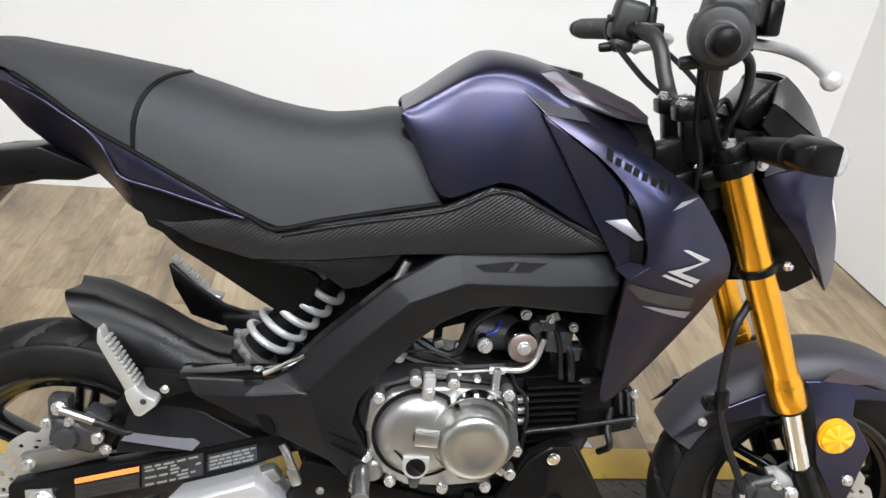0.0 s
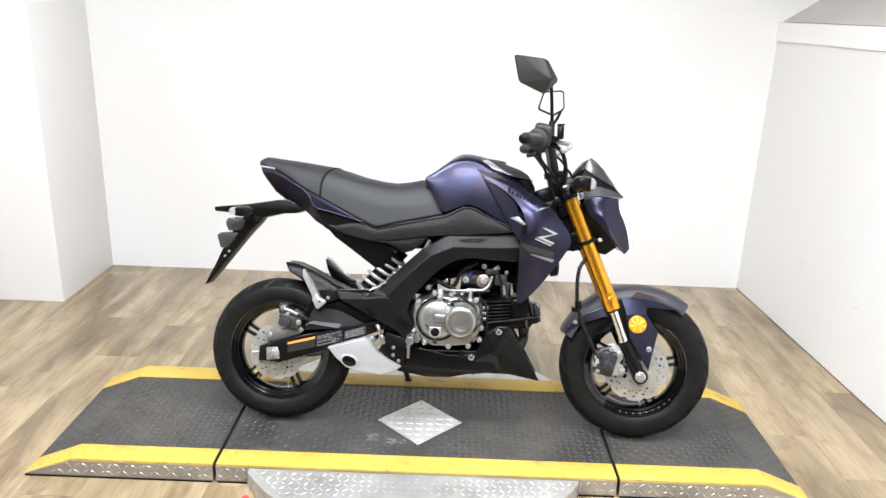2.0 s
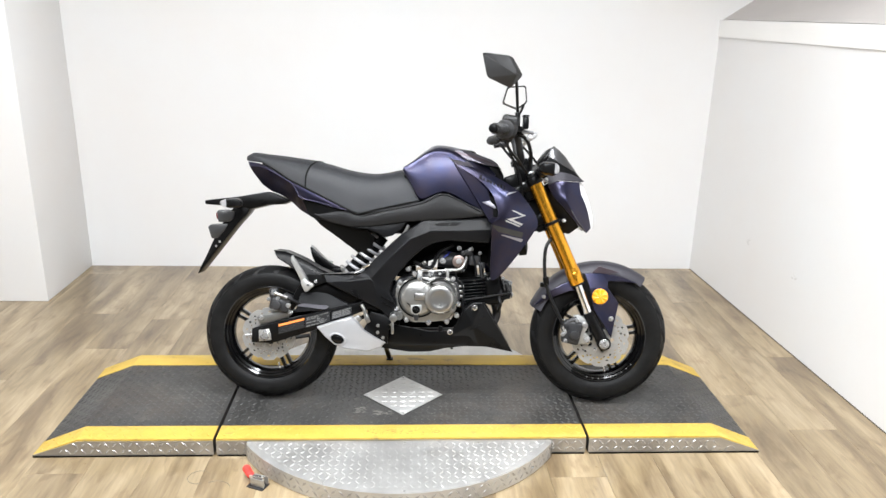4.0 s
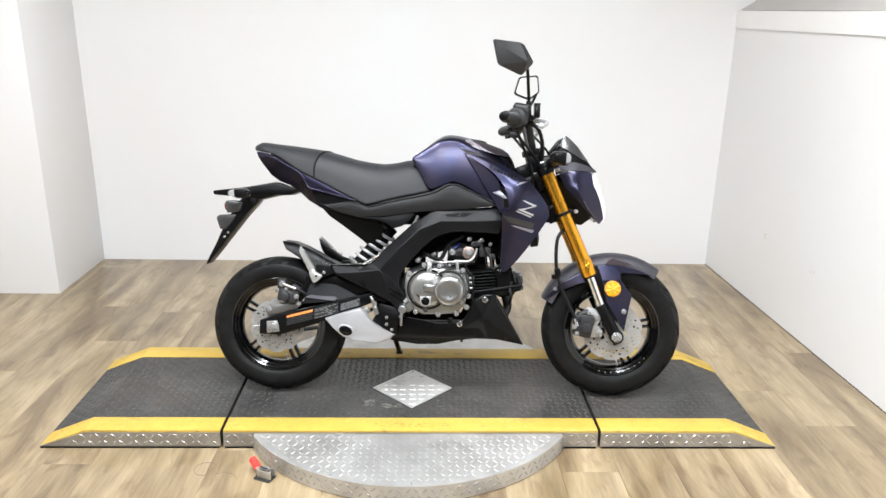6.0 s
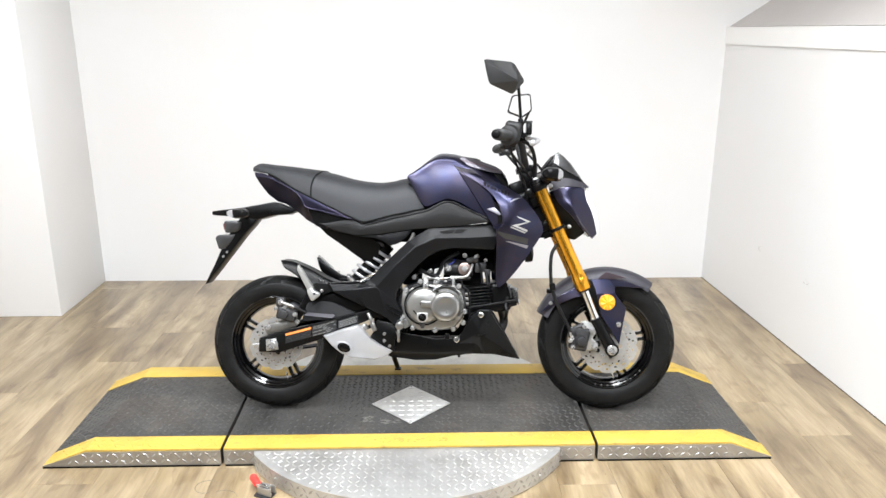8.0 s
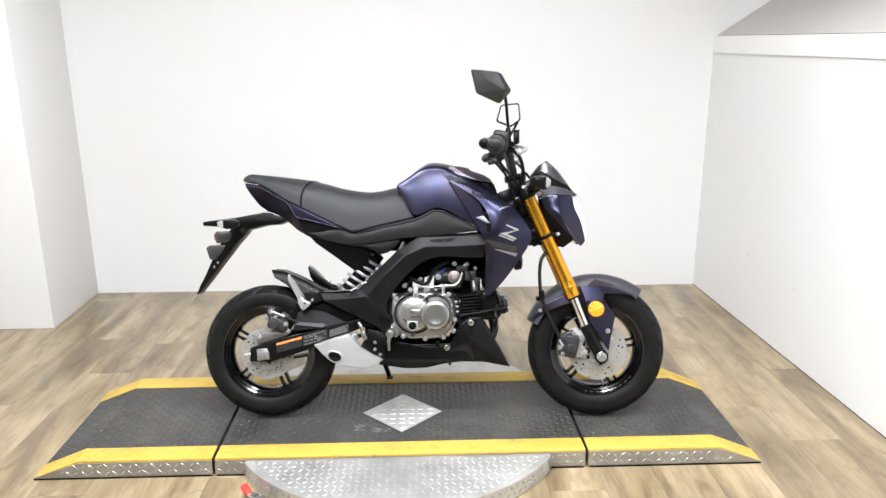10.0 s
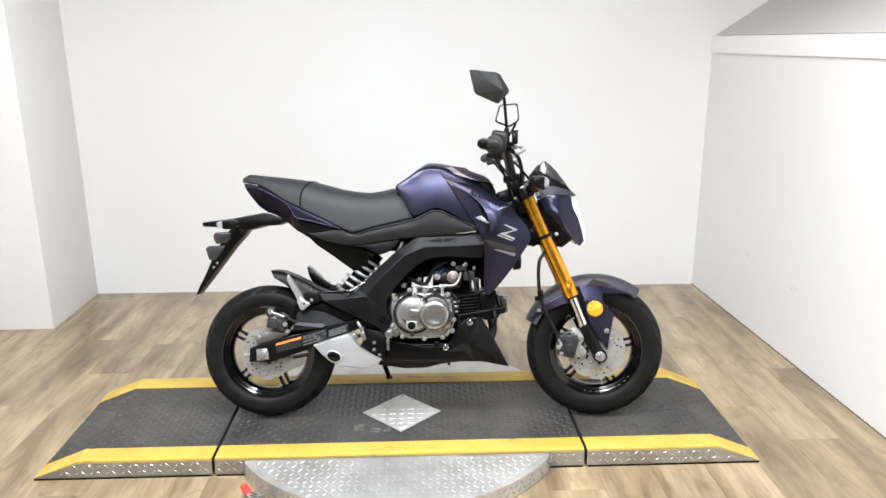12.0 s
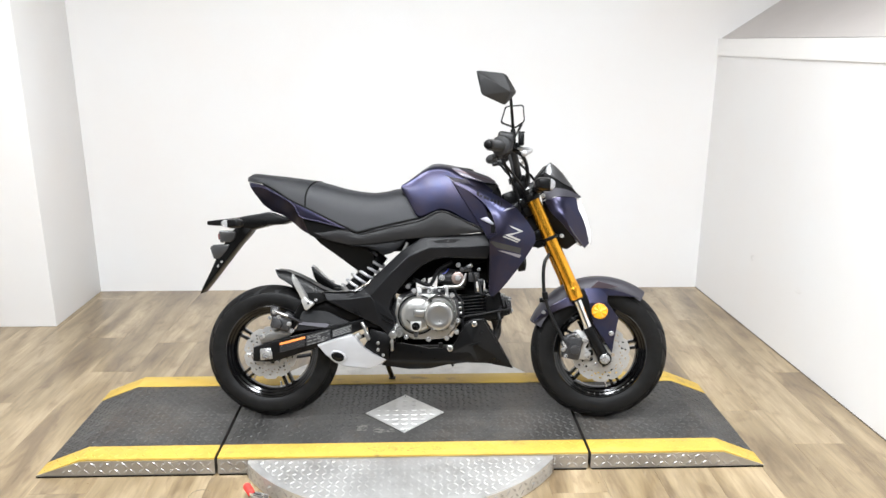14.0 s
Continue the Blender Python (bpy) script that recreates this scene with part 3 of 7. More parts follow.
inlay = thing("diamond_plate", "bright aluminium tread-plate square screwed onto the deck", "plate", pose(DIA[0], DIA[1], H + 0.001, 0, 0, 45))
s = DIA[2] / math.sqrt(2)
part("plate", span(-s, s, -s, s, 0, 0.003, 0.0008), M_BRUSH, inlay)
lugs("plate_pattern", [(Vector((x, y, 0.003)), (EX - EY).normalized(), (EX + EY).normalized(), EZ)
                       for i, x in enumerate(np.linspace(-s + 0.018, s - 0.018, 8)) for j, y in enumerate(np.linspace(-s + 0.018, s - 0.018, 8)) if (i + j) % 2 == 0], inlay, M_BRUSH)
for sx, sy in ((-1, -1), (-1, 1), (1, -1), (1, 1)):
    part("screw", cyl((sx * (s - 0.009), sy * (s - 0.009), 0.002), (sx * (s - 0.009), sy * (s - 0.009), 0.005), 0.004, 0.003, 12), M_STEELB, inlay)

disc_t = thing("turntable", "round aluminium tread-plate turntable under the platform", "turntable")
DX, DY, DR = -0.110, -0.178, 0.595
ring = [(DX + DR * math.cos(a), DY + DR * math.sin(a)) for a in (2 * math.pi * k / 160 for k in range(160))]
for side in (-1, 1):
    lim = PY0 - 0.008 if side < 0 else PY1 + 0.008
    pts = [p for p in ring if (p[1] - lim) * side > 0]
    pts.sort(key=lambda p: p[0])
    bm = bmesh.new()
    f = bm.faces.new([bm.verts.new((x, y, 0.056)) for x, y in [(pts[0][0] - 0.002, lim)] + pts + [(pts[-1][0] + 0.002, lim)]])
    r = bmesh.ops.extrude_face_region(bm, geom=[f])
    bmesh.ops.translate(bm, vec=(0, 0, -0.054), verts=[v for v in r["geom"] if isinstance(v, bmesh.types.BMVert)])
    part("top_plate", bm, M_BRUSH, disc_t)
keep = lambda x, y: math.hypot(x - DX, y - DY) < DR - 0.016
# trodden smooth in the middle, lugs standing full at both sides
flat = lambda x, y: (Vector((x, y, 0.0561 - 0.0013 * math.exp(-((x - DX) / 0.19) ** 2) - 0.0004 * math.exp(-((x - 0.25) / 0.10) ** 2))), EX, EY, EZ)
lugs("tread_pattern", grid_cells(DX - DR, DX + DR, DY - DR, PY0 - 0.014, flat, 0.0225, keep), disc_t, M_BRUSH, "", 0.86)
cells = []
for k in range(150):
    for j, z in enumerate((0.018, 0.040)):
        a = 2 * math.pi * (k + 0.5 * j) / 150
        n = Vector((math.cos(a), math.sin(a), 0))
        p = Vector((DX, DY, z)) + n * (DR + 0.0002)
        if p.y < PY0 - 0.014 or p.y > PY1 + 0.014:
            tdir = Vector((-n.y, n.x, 0))
            sg = 1 if (k + j) % 2 else -1
            cells.append((p, (tdir + EZ * sg).normalized(), (EZ - tdir * sg).normalized(), n))
lugs("skirt_pattern", cells, disc_t, M_TREAD)

for x, y in ((-0.335, -0.508), (-0.097, -0.506), (0.144, -0.508), (-0.510, -0.646), (-0.339, -0.716), (-0.098, -0.760), (0.144, -0.716), (0.300, -0.646)):
    part("screw", cyl((x, y, 0.0555), (x, y, 0.0580), 0.0048, 0.0036, 12), M_STEEL, disc_t)

clamp = thing("toggle_clamp", "steel toggle clamp with a red grip on the floor", "clamp", pose(-0.546, -0.648, 0, 0, 0, -24))
part("grip", cyl((-0.060, 0.027, 0.032), (-0.022, 0, 0.030), 0.0125, 0.0115, 16, 0.004), M_REDH, clamp, "red vinyl grip")
part("base_plate", span(-0.026, 0.030, -0.020, 0.020, 0, 0.005, 0.001), M_CAST, clamp)
part("lever_arm", box((-0.004, 0, 0.030), (0.045, 0.012, 0.010), None, 0.002), M_CHROME, clamp)
for sy in (-0.012, 0.012):
    part("link", box((0.008, sy, 0.020), (0.048, 0.004, 0.026), None, 0.0015), M_STEEL, clamp)
part("spindle", cyl((0.020, 0, 0.004), (0.020, 0, 0.040), 0.005, None, 14), M_STEELB, clamp)


# ---------- the motorcycle ----------
# Its own axes: x forwards, y to its left, z up from the tyres' line; it leans on its side stand.
BIKE = thing("motorcycle", "dark violet and black small motorcycle leaning on its side stand", "motorcycle",
             Matrix.Translation((0.0065, -0.217, 0.0615)) @ pose(0, 0, 0, 0, 0, -2.1) @ pose(0, 0, 0, -14))
REAR, FRONT = Vector((-0.5810, 0, 0.2365)), Vector((0.5875, 0, 0.2425))
RAKE = Vector((-0.267, 0, 0.579)).normalized()
STEER = Matrix.Translation((0.300, 0, 0.790)) @ Matrix.Rotation(radians(-4.0), 4, RAKE) @ Matrix.Translation((-0.300, 0, -0.790))


def bp(name, bm, material, label="", parent=None, sharp=32.0, steer=False):
    if steer:
        bmesh.ops.transform(bm, matrix=STEER, verts=bm.verts)
    if name.split("_")[-1] in ("bolt", "boss", "clip", "bolts", "button"):
        for q in pieces(bm):
            part(name.rstrip("s"), q, material, parent or BIKE, label, sharp)
        return None
    return part(name, bm, material, parent or BIKE, label, sharp)


# ----- wheels -----
def tread_dent(a, r, y):
    if r < 0.216:
        return 0.0
    n = 18
    side = 1 if y > 0 else -1
    u = (a * n / (2 * math.pi) + (0.5 if side < 0 else 0)) % 1.0
    v = abs(y)
    c = 0.12 + 0.70 * (v - 0.006) / 0.040
    g = 0.0070 if 0.006 < v < 0.044 and abs(u - c) < 0.058 else 0.0
    c2 = 0.20 + 0.62 * (v - 0.020) / 0.020
    if 0.022 < v < 0.044 and abs(u - c2) < 0.050:
        g = 0.0055
    return g


def wheel(c, steer, first):
    half = [(0.1560, 0.036), (0.163, 0.0400), (0.171, 0.0450), (0.180, 0.0485), (0.192, 0.0505), (0.2050, 0.0495), (0.2130, 0.0475), (0.2165, 0.0462), (0.2190, 0.0440)]
    tread = [(0.2425 - 0.0238 * (abs(y) / 0.043) ** 1.9, y) for y in np.linspace(0.0425, -0.0425, 25)]
    prof = half + tread + [(r, -y) for r, y in half[::-1]]
    prof = [(r - (0.0 if first else 0.0065 * min(1.0, (r - 0.150) / 0.06)), y) for r, y in prof]
    tyre = lathe(prof, c, 420, tread_dent)
    w = bp("front_tyre" if first else "rear_tyre", tyre, M_RUBBER, "black street tyre with angled sipes", sharp=40, steer=steer)
    side = [(0.1640, 0.0385), (0.1648, 0.0425), (0.1615, 0.0440), (0.1575, 0.0425), (0.1560, 0.0370), (0.1500, 0.0345), (0.1480, 0.0300), (0.1405, 0.0270), (0.1360, 0.0180)]
    rim = side + [(0.1310, 0.0)] + [(r, -y) for r, y in side[::-1]]
    inner = [(0.1560, -0.036), (0.142, -0.02), (0.1365, 0.0), (0.142, 0.02), (0.1560, 0.036)]
    bm = lathe(rim + inner, c, 128)
    rim_ob = bp("wheel_rim", bm, M_RIM, "gloss black cast alloy rim", steer=steer)
    for k in range(5):
        a0 = radians(10 + 72 * k + (0 if first else -3))
        for s in (-1, 1):
            bm = bmesh.new()
            a1, a2 = a0 + s * 0.26, a0 + s * 0.085
            p0 = c + Vector((math.cos(a1) * 0.036, 0, math.sin(a1) * 0.036))
            p1 = c + Vector((math.cos(a2) * 0.136, 0, math.sin(a2) * 0.136))
            d = p1 - p0
            rot = Matrix((d.normalized(), Vector((0, 1, 0)), d.normalized().cross(Vector((0, 1, 0))))).transposed()
            add_box(bm, (p0 + p1) / 2, (d.length, 0.026, 0.0105), rot, 0.0035)
            bp("spoke", bm, M_RIM, parent=rim_ob, steer=steer)
    bp("hub", lathe([(0.012, -0.052), (0.030, -0.050), (0.042, -0.040), (0.040, -0.020), (0.034, 0), (0.040, 0.020), (0.042, 0.040), (0.030, 0.050), (0.012, 0.052)], c, 48), M_RIM, parent=rim_ob, steer=steer)
    bp("valve", cyl(c + Vector((0.03, -0.01, -0.138)), c + Vector((0.024, -0.012, -0.112)), 0.004, 0.003, 10), M_STEELB, parent=rim_ob, steer=steer)
    if first:
        for k in range(9):
            a = radians(-104 + k * 8)
            bm = box(c + Vector((math.cos(a) * 0.1530, -0.0364, math.sin(a) * 0.1530)), (0.003, 0.002, 0.005), Matrix.Rotation(-a, 3, "Y"))
            bp("rim_mark", bm, M_LABEL3, "", rim_ob, steer=steer)
    return w


wheel(REAR, False, False)
wheel(FRONT, True, True)


def brake_disc(c, r_out, r_in, y, steer):
    """A wavy brake disc with drilled holes."""
    bm = bmesh.new()
    n, m = 180, 8
    grid = []
    for k in range(n):
        a = 2 * math.pi * k / n
        ro = r_out - 0.0065 * max(0.0, math.cos(a * 10)) ** 3
        grid.append([[bm.verts.new((c.x + rr * math.cos(a), y + dy, c.z + rr * math.sin(a))) for rr in np.linspace(r_in, ro, m)] for dy in (-0.002, 0.002)])
    solid = lambda k, i: not ((k % 10 in (0, 1, 2) and i == 1) or (k % 10 in (3, 4, 5) and i == 4) or (k % 10 in (6, 7, 8) and i == 2)) if 0 <= i < m - 1 else False
    for k in range(n):
        a, b = grid[k], grid[(k + 1) % n]
        for i in range(m - 1):
            if not solid(k, i):
                continue
            bm.faces.new((a[0][i], a[0][i + 1], b[0][i + 1], b[0][i]))
            bm.faces.new((a[1][i], b[1][i], b[1][i + 1], a[1][i + 1]))
            if not solid(k, i - 1):
                bm.faces.new((a[0][i], b[0][i], b[1][i], a[1][i]))
            if not solid(k, i + 1):
                bm.faces.new((a[0][i + 1], a[1][i + 1], b[1][i + 1], b[0][i + 1]))
            if not solid((k - 1) % n, i):
                bm.faces.new((a[0][i], a[1][i], a[1][i + 1], a[0][i + 1]))
            if not solid((k + 1) % n, i):
                bm.faces.new((b[0][i], b[0][i + 1], b[1][i + 1], b[1][i]))
    d = bp("brake_disc", bm, M_DISC, "drilled wavy steel brake disc", sharp=20, steer=steer)
    # carrier plate with five round windows
    bm = bmesh.new()
    loops = [(0, 0, r_in + 0.004, 64), (0, 0, 0.020, 32)]
    for k in range(5):
        a = radians(66 + 72 * k)
        loops.append(((r_in * 0.68) * math.cos(a), (r_in * 0.68) * math.sin(a), 0.0078, 18))
    rim_e = []
    for hx, hz, rr, n_ in loops:
        vs = [bm.verts.new((c.x + hx + rr * math.cos(2 * math.pi * i / n_), y - 0.0065, c.z + hz + rr * math.sin(2 * math.pi * i / n_))) for i in range(n_)]
        rim_e += [bm.edges.new((vs[i], vs[(i + 1) % n_])) for i in range(n_)]
    bmesh.ops.triangle_fill(bm, edges=rim_e, use_beauty=True, use_dissolve=False, normal=(0, -1, 0))
    r = bmesh.ops.extrude_face_region(bm, geom=list(bm.faces))
    bmesh.ops.translate(bm, vec=(0, 0.0075, 0), verts=[v for v in r["geom"] if isinstance(v, bmesh.types.BMVert)])
    bmesh.ops.recalc_face_normals(bm, faces=list(bm.faces))
    bp("disc_carrier", bm, M_DISC, "polished disc carrier", parent=d, steer=steer)
    bm = bmesh.new()
    for k in range(5):
        a = radians(30 + 72 * k)
        add_bolt(bm, (c.x + 0.042 * math.cos(a), y - 0.006, c.z + 0.042 * math.sin(a)), 0.005, 0.005)
    bp("disc_bolts", bm, M_STEELB, parent=d, steer=steer)
    return d


brake_disc(FRONT, 0.101, 0.060, -0.070, True)
brake_disc(REAR, 0.093, 0.052, -0.064, False)

# ----- fork and steering -----
TOP, MID, LOW, AX = Vector((0.331, 0, 0.806)), Vector((0.4925, 0, 0.452)), Vector((0.540, 0, 0.332)), Vector((0.5945, 0, 0.232))


def at_y(v, y):
    return Vector((v.x, y, v.z))


for s, nm in ((-1, "fork_leg"), (1, "fork_leg")):
    y = 0.096 * s
    d = (TOP - MID).normalized()
    leg = bmesh.new()
    add_cyl(leg, at_y(MID, y) + d * 0.004, at_y(TOP, y) - d * 0.004, 0.0232, None, 40)
    add_cyl(leg, at_y(MID, y) - d * 0.014, at_y(MID, y) + d * 0.030, 0.0262, 0.0258, 40, 0.003)
    add_cyl(leg, at_y(MID, y) + d * 0.030, at_y(MID, y) + d * 0.044, 0.0258, 0.0236, 40)
    leg_ob = bp(nm, leg, M_GOLD, "gold anodised upside-down fork leg", steer=True)
    bp("fork_cap", cyl(at_y(TOP, y) - d * 0.022, at_y(TOP, y) + d * 0.012, 0.0250, 0.0235, 32, 0.003), M_PLAST2, "black cap", leg_ob, steer=True)
    bp("cap_nut", cyl(at_y(TOP, y) + d * 0.010, at_y(TOP, y) + d * 0.018, 0.013, 0.012, 6), M_STEELB, "", leg_ob, steer=True)
    bp("inner_tube", cyl(at_y(LOW, y) - d * 0.02, at_y(MID, y), 0.0152, None, 32), M_CHROME, "polished chrome inner fork tube", leg_ob, steer=True)
    bp("dust_seal", cyl(at_y(MID, y) - d * 0.020, at_y(MID, y) - d * 0.012, 0.0215, None, 32), M_HOSE, "", leg_ob, steer=True)
    bm = bmesh.new()
    add_cyl(bm, at_y(AX, y) - d * 0.004, at_y(LOW, y) + d * 0.008, 0.0215, 0.0185, 28, 0.003)
    add_cyl(bm, at_y(AX, y + 0.018), at_y(AX, y - 0.020), 0.024, None, 28, 0.003)
    if s < 0:
        add_box(bm, (0.505, y + 0.004, 0.283), (0.075, 0.014, 0.022), Matrix.Rotation(radians(10), 3, "Y"), 0.004)
        add_box(bm, (0.520, y + 0.004, 0.245), (0.075, 0.014, 0.020), Matrix.Rotation(radians(-8), 3, "Y"), 0.004)
    bp("fork_bottom", bm, M_PLAST2, "black cast fork bottom", leg_ob, steer=True)
    bm = bmesh.new()
    add_bolt(bm, at_y(AX, y + s * 0.018 + 0), 0.0125, 0.014, (0, s, 0))
    bp("axle_nut", bm, M_STEELB, "", leg_ob, steer=True)
    # side guard behind the chrome tube
    g0, g1 = Vector((0.520, y + 0.010 * -s, 0.452)), Vector((0.585, y + 0.010 * -s, 0.300))
    dd = g1 - g0
    rot = Matrix((dd.normalized(), Vector((0, 1, 0)), dd.normalized().cross(Vector((0, 1, 0))))).transposed()
    bp("fork_guard", box((g0 + g1) / 2 + Vector((-0.004, 0, 0.0)), (dd.length + 0.04, 0.024, 0.030), rot, 0.006), M_PLAST2, "", leg_ob, steer=True)

for s in (-1, 1):
    bm = bmesh.new()
    c = at_y(TOP.lerp(MID, 0.445), 0.096 * s)
    add_cyl(bm, c - RAKE * 0.006, c + RAKE * 0.006, 0.0275, None, 32, 0.002)
    add_box(bm, c + Vector((0.028, 0, 0.006)), (0.024, 0.012, 0.012), None, 0.002)
    fc = bp("fork_clamp", bm, M_PLAST2, "black fork clamp ring", steer=True)
bm = bmesh.new()
for s in (-1, 1):
    add_bolt(bm, at_y(TOP.lerp(MID, 0.445), 0.096 * s) + Vector((0.040, -0.004, 0.008)), 0.0048, 0.007, (0.6, -0.8, 0))
bp("clamp_bolt", bm, M_STEELB, "", fc, steer=True)

for f, h, nm in ((0.085, 0.030, "top_yoke"), (0.40, 0.036, "lower_yoke")):
    c = TOP.lerp(MID, f)
    bm = bmesh.new()
    rot = Matrix.Rotation(radians(-24.8), 3, "Y")
    add_box(bm, c + Vector((-0.024, 0, -0.004)), (0.050, 0.200 if f < 0.2 else 0.150, h), rot, 0.008)
    for s in (-1, 1) if f < 0.2 else ():
        add_cyl(bm, at_y(c, 0.096 * s) + RAKE * 0.004, at_y(c, 0.096 * s) + RAKE * 0.028, 0.0285, None, 32, 0.003)
    bp(nm, bm, M_PLAST2, "black fork yoke", steer=True)
for s in (-1, 1):
    bp("head_shroud", panel([(0.255, 0.765), (0.300, 0.770), (0.350, 0.740), (0.394, 0.650), (0.398, 0.616), (0.345, 0.612), (0.330, 0.660), (0.300, 0.725)], lambda x, z: s * 0.058, -s * 0.010, 2), M_DEEP, "black inner shroud")
for c, sz in (((0.262, -0.035, 0.785), (0.050, 0.040, 0.046)), ((0.285, -0.055, 0.752), (0.040, 0.030, 0.036)), ((0.250, 0.030, 0.775), (0.040, 0.040, 0.040)), ((0.318, -0.075, 0.745), (0.030, 0.020, 0.050))):
    bp("wiring_block", box(c, sz, Matrix.Rotation(radians(-20), 3, "Y"), 0.006), M_PLAST2, "")
bm = bmesh.new()
add_bolt(bm, (0.372, -0.100, 0.792), 0.006, 0.008)
add_bolt(bm, (0.300, -0.066, 0.776), 0.005, 0.006)
bp("head_bolt", bm, M_STEELB, "")
bp("steering_stem", cyl((0.300, 0, 0.800), (0.392, 0, 0.620), 0.030, None, 28), M_DEEP, "", steer=True)
bm = bmesh.new()
for s in (-1, 1):
    add_box(bm, (0.300, 0.045 * s, 0.820), (0.046, 0.030, 0.072), Matrix.Rotation(radians(-12), 3, "Y"), 0.006)
    add_box(bm, (0.290, 0.045 * s, 0.853), (0.056, 0.034, 0.022), Matrix.Rotation(radians(-12), 3, "Y"), 0.004)
ris = bp("handlebar_riser", bm, M_PLAST2, "black handlebar risers", steer=True)
bm = bmesh.new()
for s in (-1, 1):
    for dx in (-0.018, 0.018):
        add_bolt(bm, (0.290 + dx, 0.045 * s, 0.862), 0.006, 0.008, (0, 0, 1))
bp("riser_bolts", bm, M_STEELB, "", ris, steer=True)
bar = [(0.290, -0.0, 0.852), (0.290, -0.055, 0.853), (0.292, -0.085, 0.864), (0.285, -0.104, 0.893), (0.277, -0.122, 0.930), (0.264, -0.150, 0.952), (0.242, -0.220, 0.955), (0.188, -0.372, 0.948)]
bp("handlebar", tube([(x, -y, z) for x, y, z in bar[:0:-1]] + bar, 0.0125, 20, 8), M_BARGREY, "black steel handlebar", steer=True)


def along_bar(y0, y1, s):
    f = lambda y: Vector((lerp(y, [(0.16, 0.261), (0.22, 0.242), (0.372, 0.188)]), s * y, lerp(y, [(0.16, 0.953), (0.22, 0.955), (0.372, 0.948)])))
    return f(y0), f(y1)


for s in (-1, 1):
    a, b = along_bar(0.248, 0.366, s)
    g, ax = bmesh.new(), (b - a).normalized()
    u_, v_ = ax.orthogonal().normalized(), ax.cross(ax.orthogonal().normalized())
    prof = [(0.0, -0.004), (0.024, -0.004), (0.024, 0.003), (0.0172, 0.004)]
    for k in range(12):
        y0 = 0.010 + k * 0.0088
        prof += [(0.0168, y0), (0.0182, y0 + 0.0012), (0.0182, y0 + 0.0052), (0.0168, y0 + 0.0064)]
    prof += [(0.0165, 0.120), (0.0, 0.121)]
    rings = [[g.verts.new(a + ax * y + (u_ * math.cos(t) + v_ * math.sin(t)) * max(r, 0.0005)) for t in (2 * math.pi * k / 28 for k in range(28))] for r, y in prof]
    for p, q in zip(rings, rings[1:]):
        for k in range(28):
            g.faces.new((p[k], p[(k + 1) % 28], q[(k + 1) % 28], q[k]))
    gr = bp("grip", g, M_BARGREY, "black rubber grip", steer=True)
    e0, e1 = along_bar(0.364, 0.388, s)
    bp("bar_end", cyl(e0, e1, 0.0165, 0.013, 24, 0.004), M_PLAST2, "", gr, steer=True)
    # switch housing
    a, b = along_bar(0.196, 0.243, s)
    mid = (a + b) / 2
    h = bmesh.new()
    add_box(h, mid + Vector((0.002, 0, 0.014)), (0.056, 0.050, 0.068), Matrix.Rotation(radians(10), 3, "Y"), 0.013, 3)
    add_box(h, mid + Vector((-0.004, 0, -0.026)), (0.036, 0.040, 0.024), None, 0.008)
    hs = bp("switch_housing", h, M_BARGREY, "black switch housing", steer=True)
    h = bmesh.new()
    add_box(h, mid + Vector((-0.028, -0.004, 0.016)), (0.012, 0.014, 0.012), None, 0.003)
    add_cyl(h, mid + Vector((-0.020, 0, -0.030)), mid + Vector((-0.040, 0, -0.034)), 0.0085, 0.0075, 14, 0.002)
    bp("switch_button", h, M_HOSE, "", hs, steer=True)
    # throttle drum or clutch perch, mirror mount
    a, b = along_bar(0.172, 0.196, s)
    bp("lever_perch", box((a + b) / 2 + Vector((0.016, 0, 0)), (0.052, 0.026, 0.030), None, 0.006), M_PLAST2, "", hs, steer=True)
    lever = [(0.286, s * 0.190, 0.950), (0.318, s * 0.215, 0.946), (0.326, s * 0.262, 0.938), (0.316, s * 0.320, 0.928), (0.302, s * 0.366, 0.922)]
    lv = tube(lever, 0.0066, 12)
    bmesh.ops.create_uvsphere(lv, u_segments=14, v_segments=10, radius=0.0105, matrix=Matrix.Translation(lever[-1]))
    bp("brake_lever" if s < 0 else "clutch_lever", lv, M_SILVER, "bare aluminium hand lever with a ball end", steer=True)

# rubber drum round the throttle
a, b = along_bar(0.236, 0.262, -1)
bp("throttle_drum", cyl(a, b, 0.037, 0.032, 32, 0.006), M_BARGREY, "round black throttle cable drum", steer=True)
bm = bmesh.new()
add_box(bm, (0.283, -0.215, 0.972), (0.018, 0.034, 0.040), None, 0.004)
rs = bp("fluid_reservoir", bm, M_PLAST2, "black brake fluid reservoir")
bp("reservoir_lid", box((0.283, -0.215, 0.994), (0.021, 0.037, 0.005), None, 0.002), M_PLAST, "", rs)

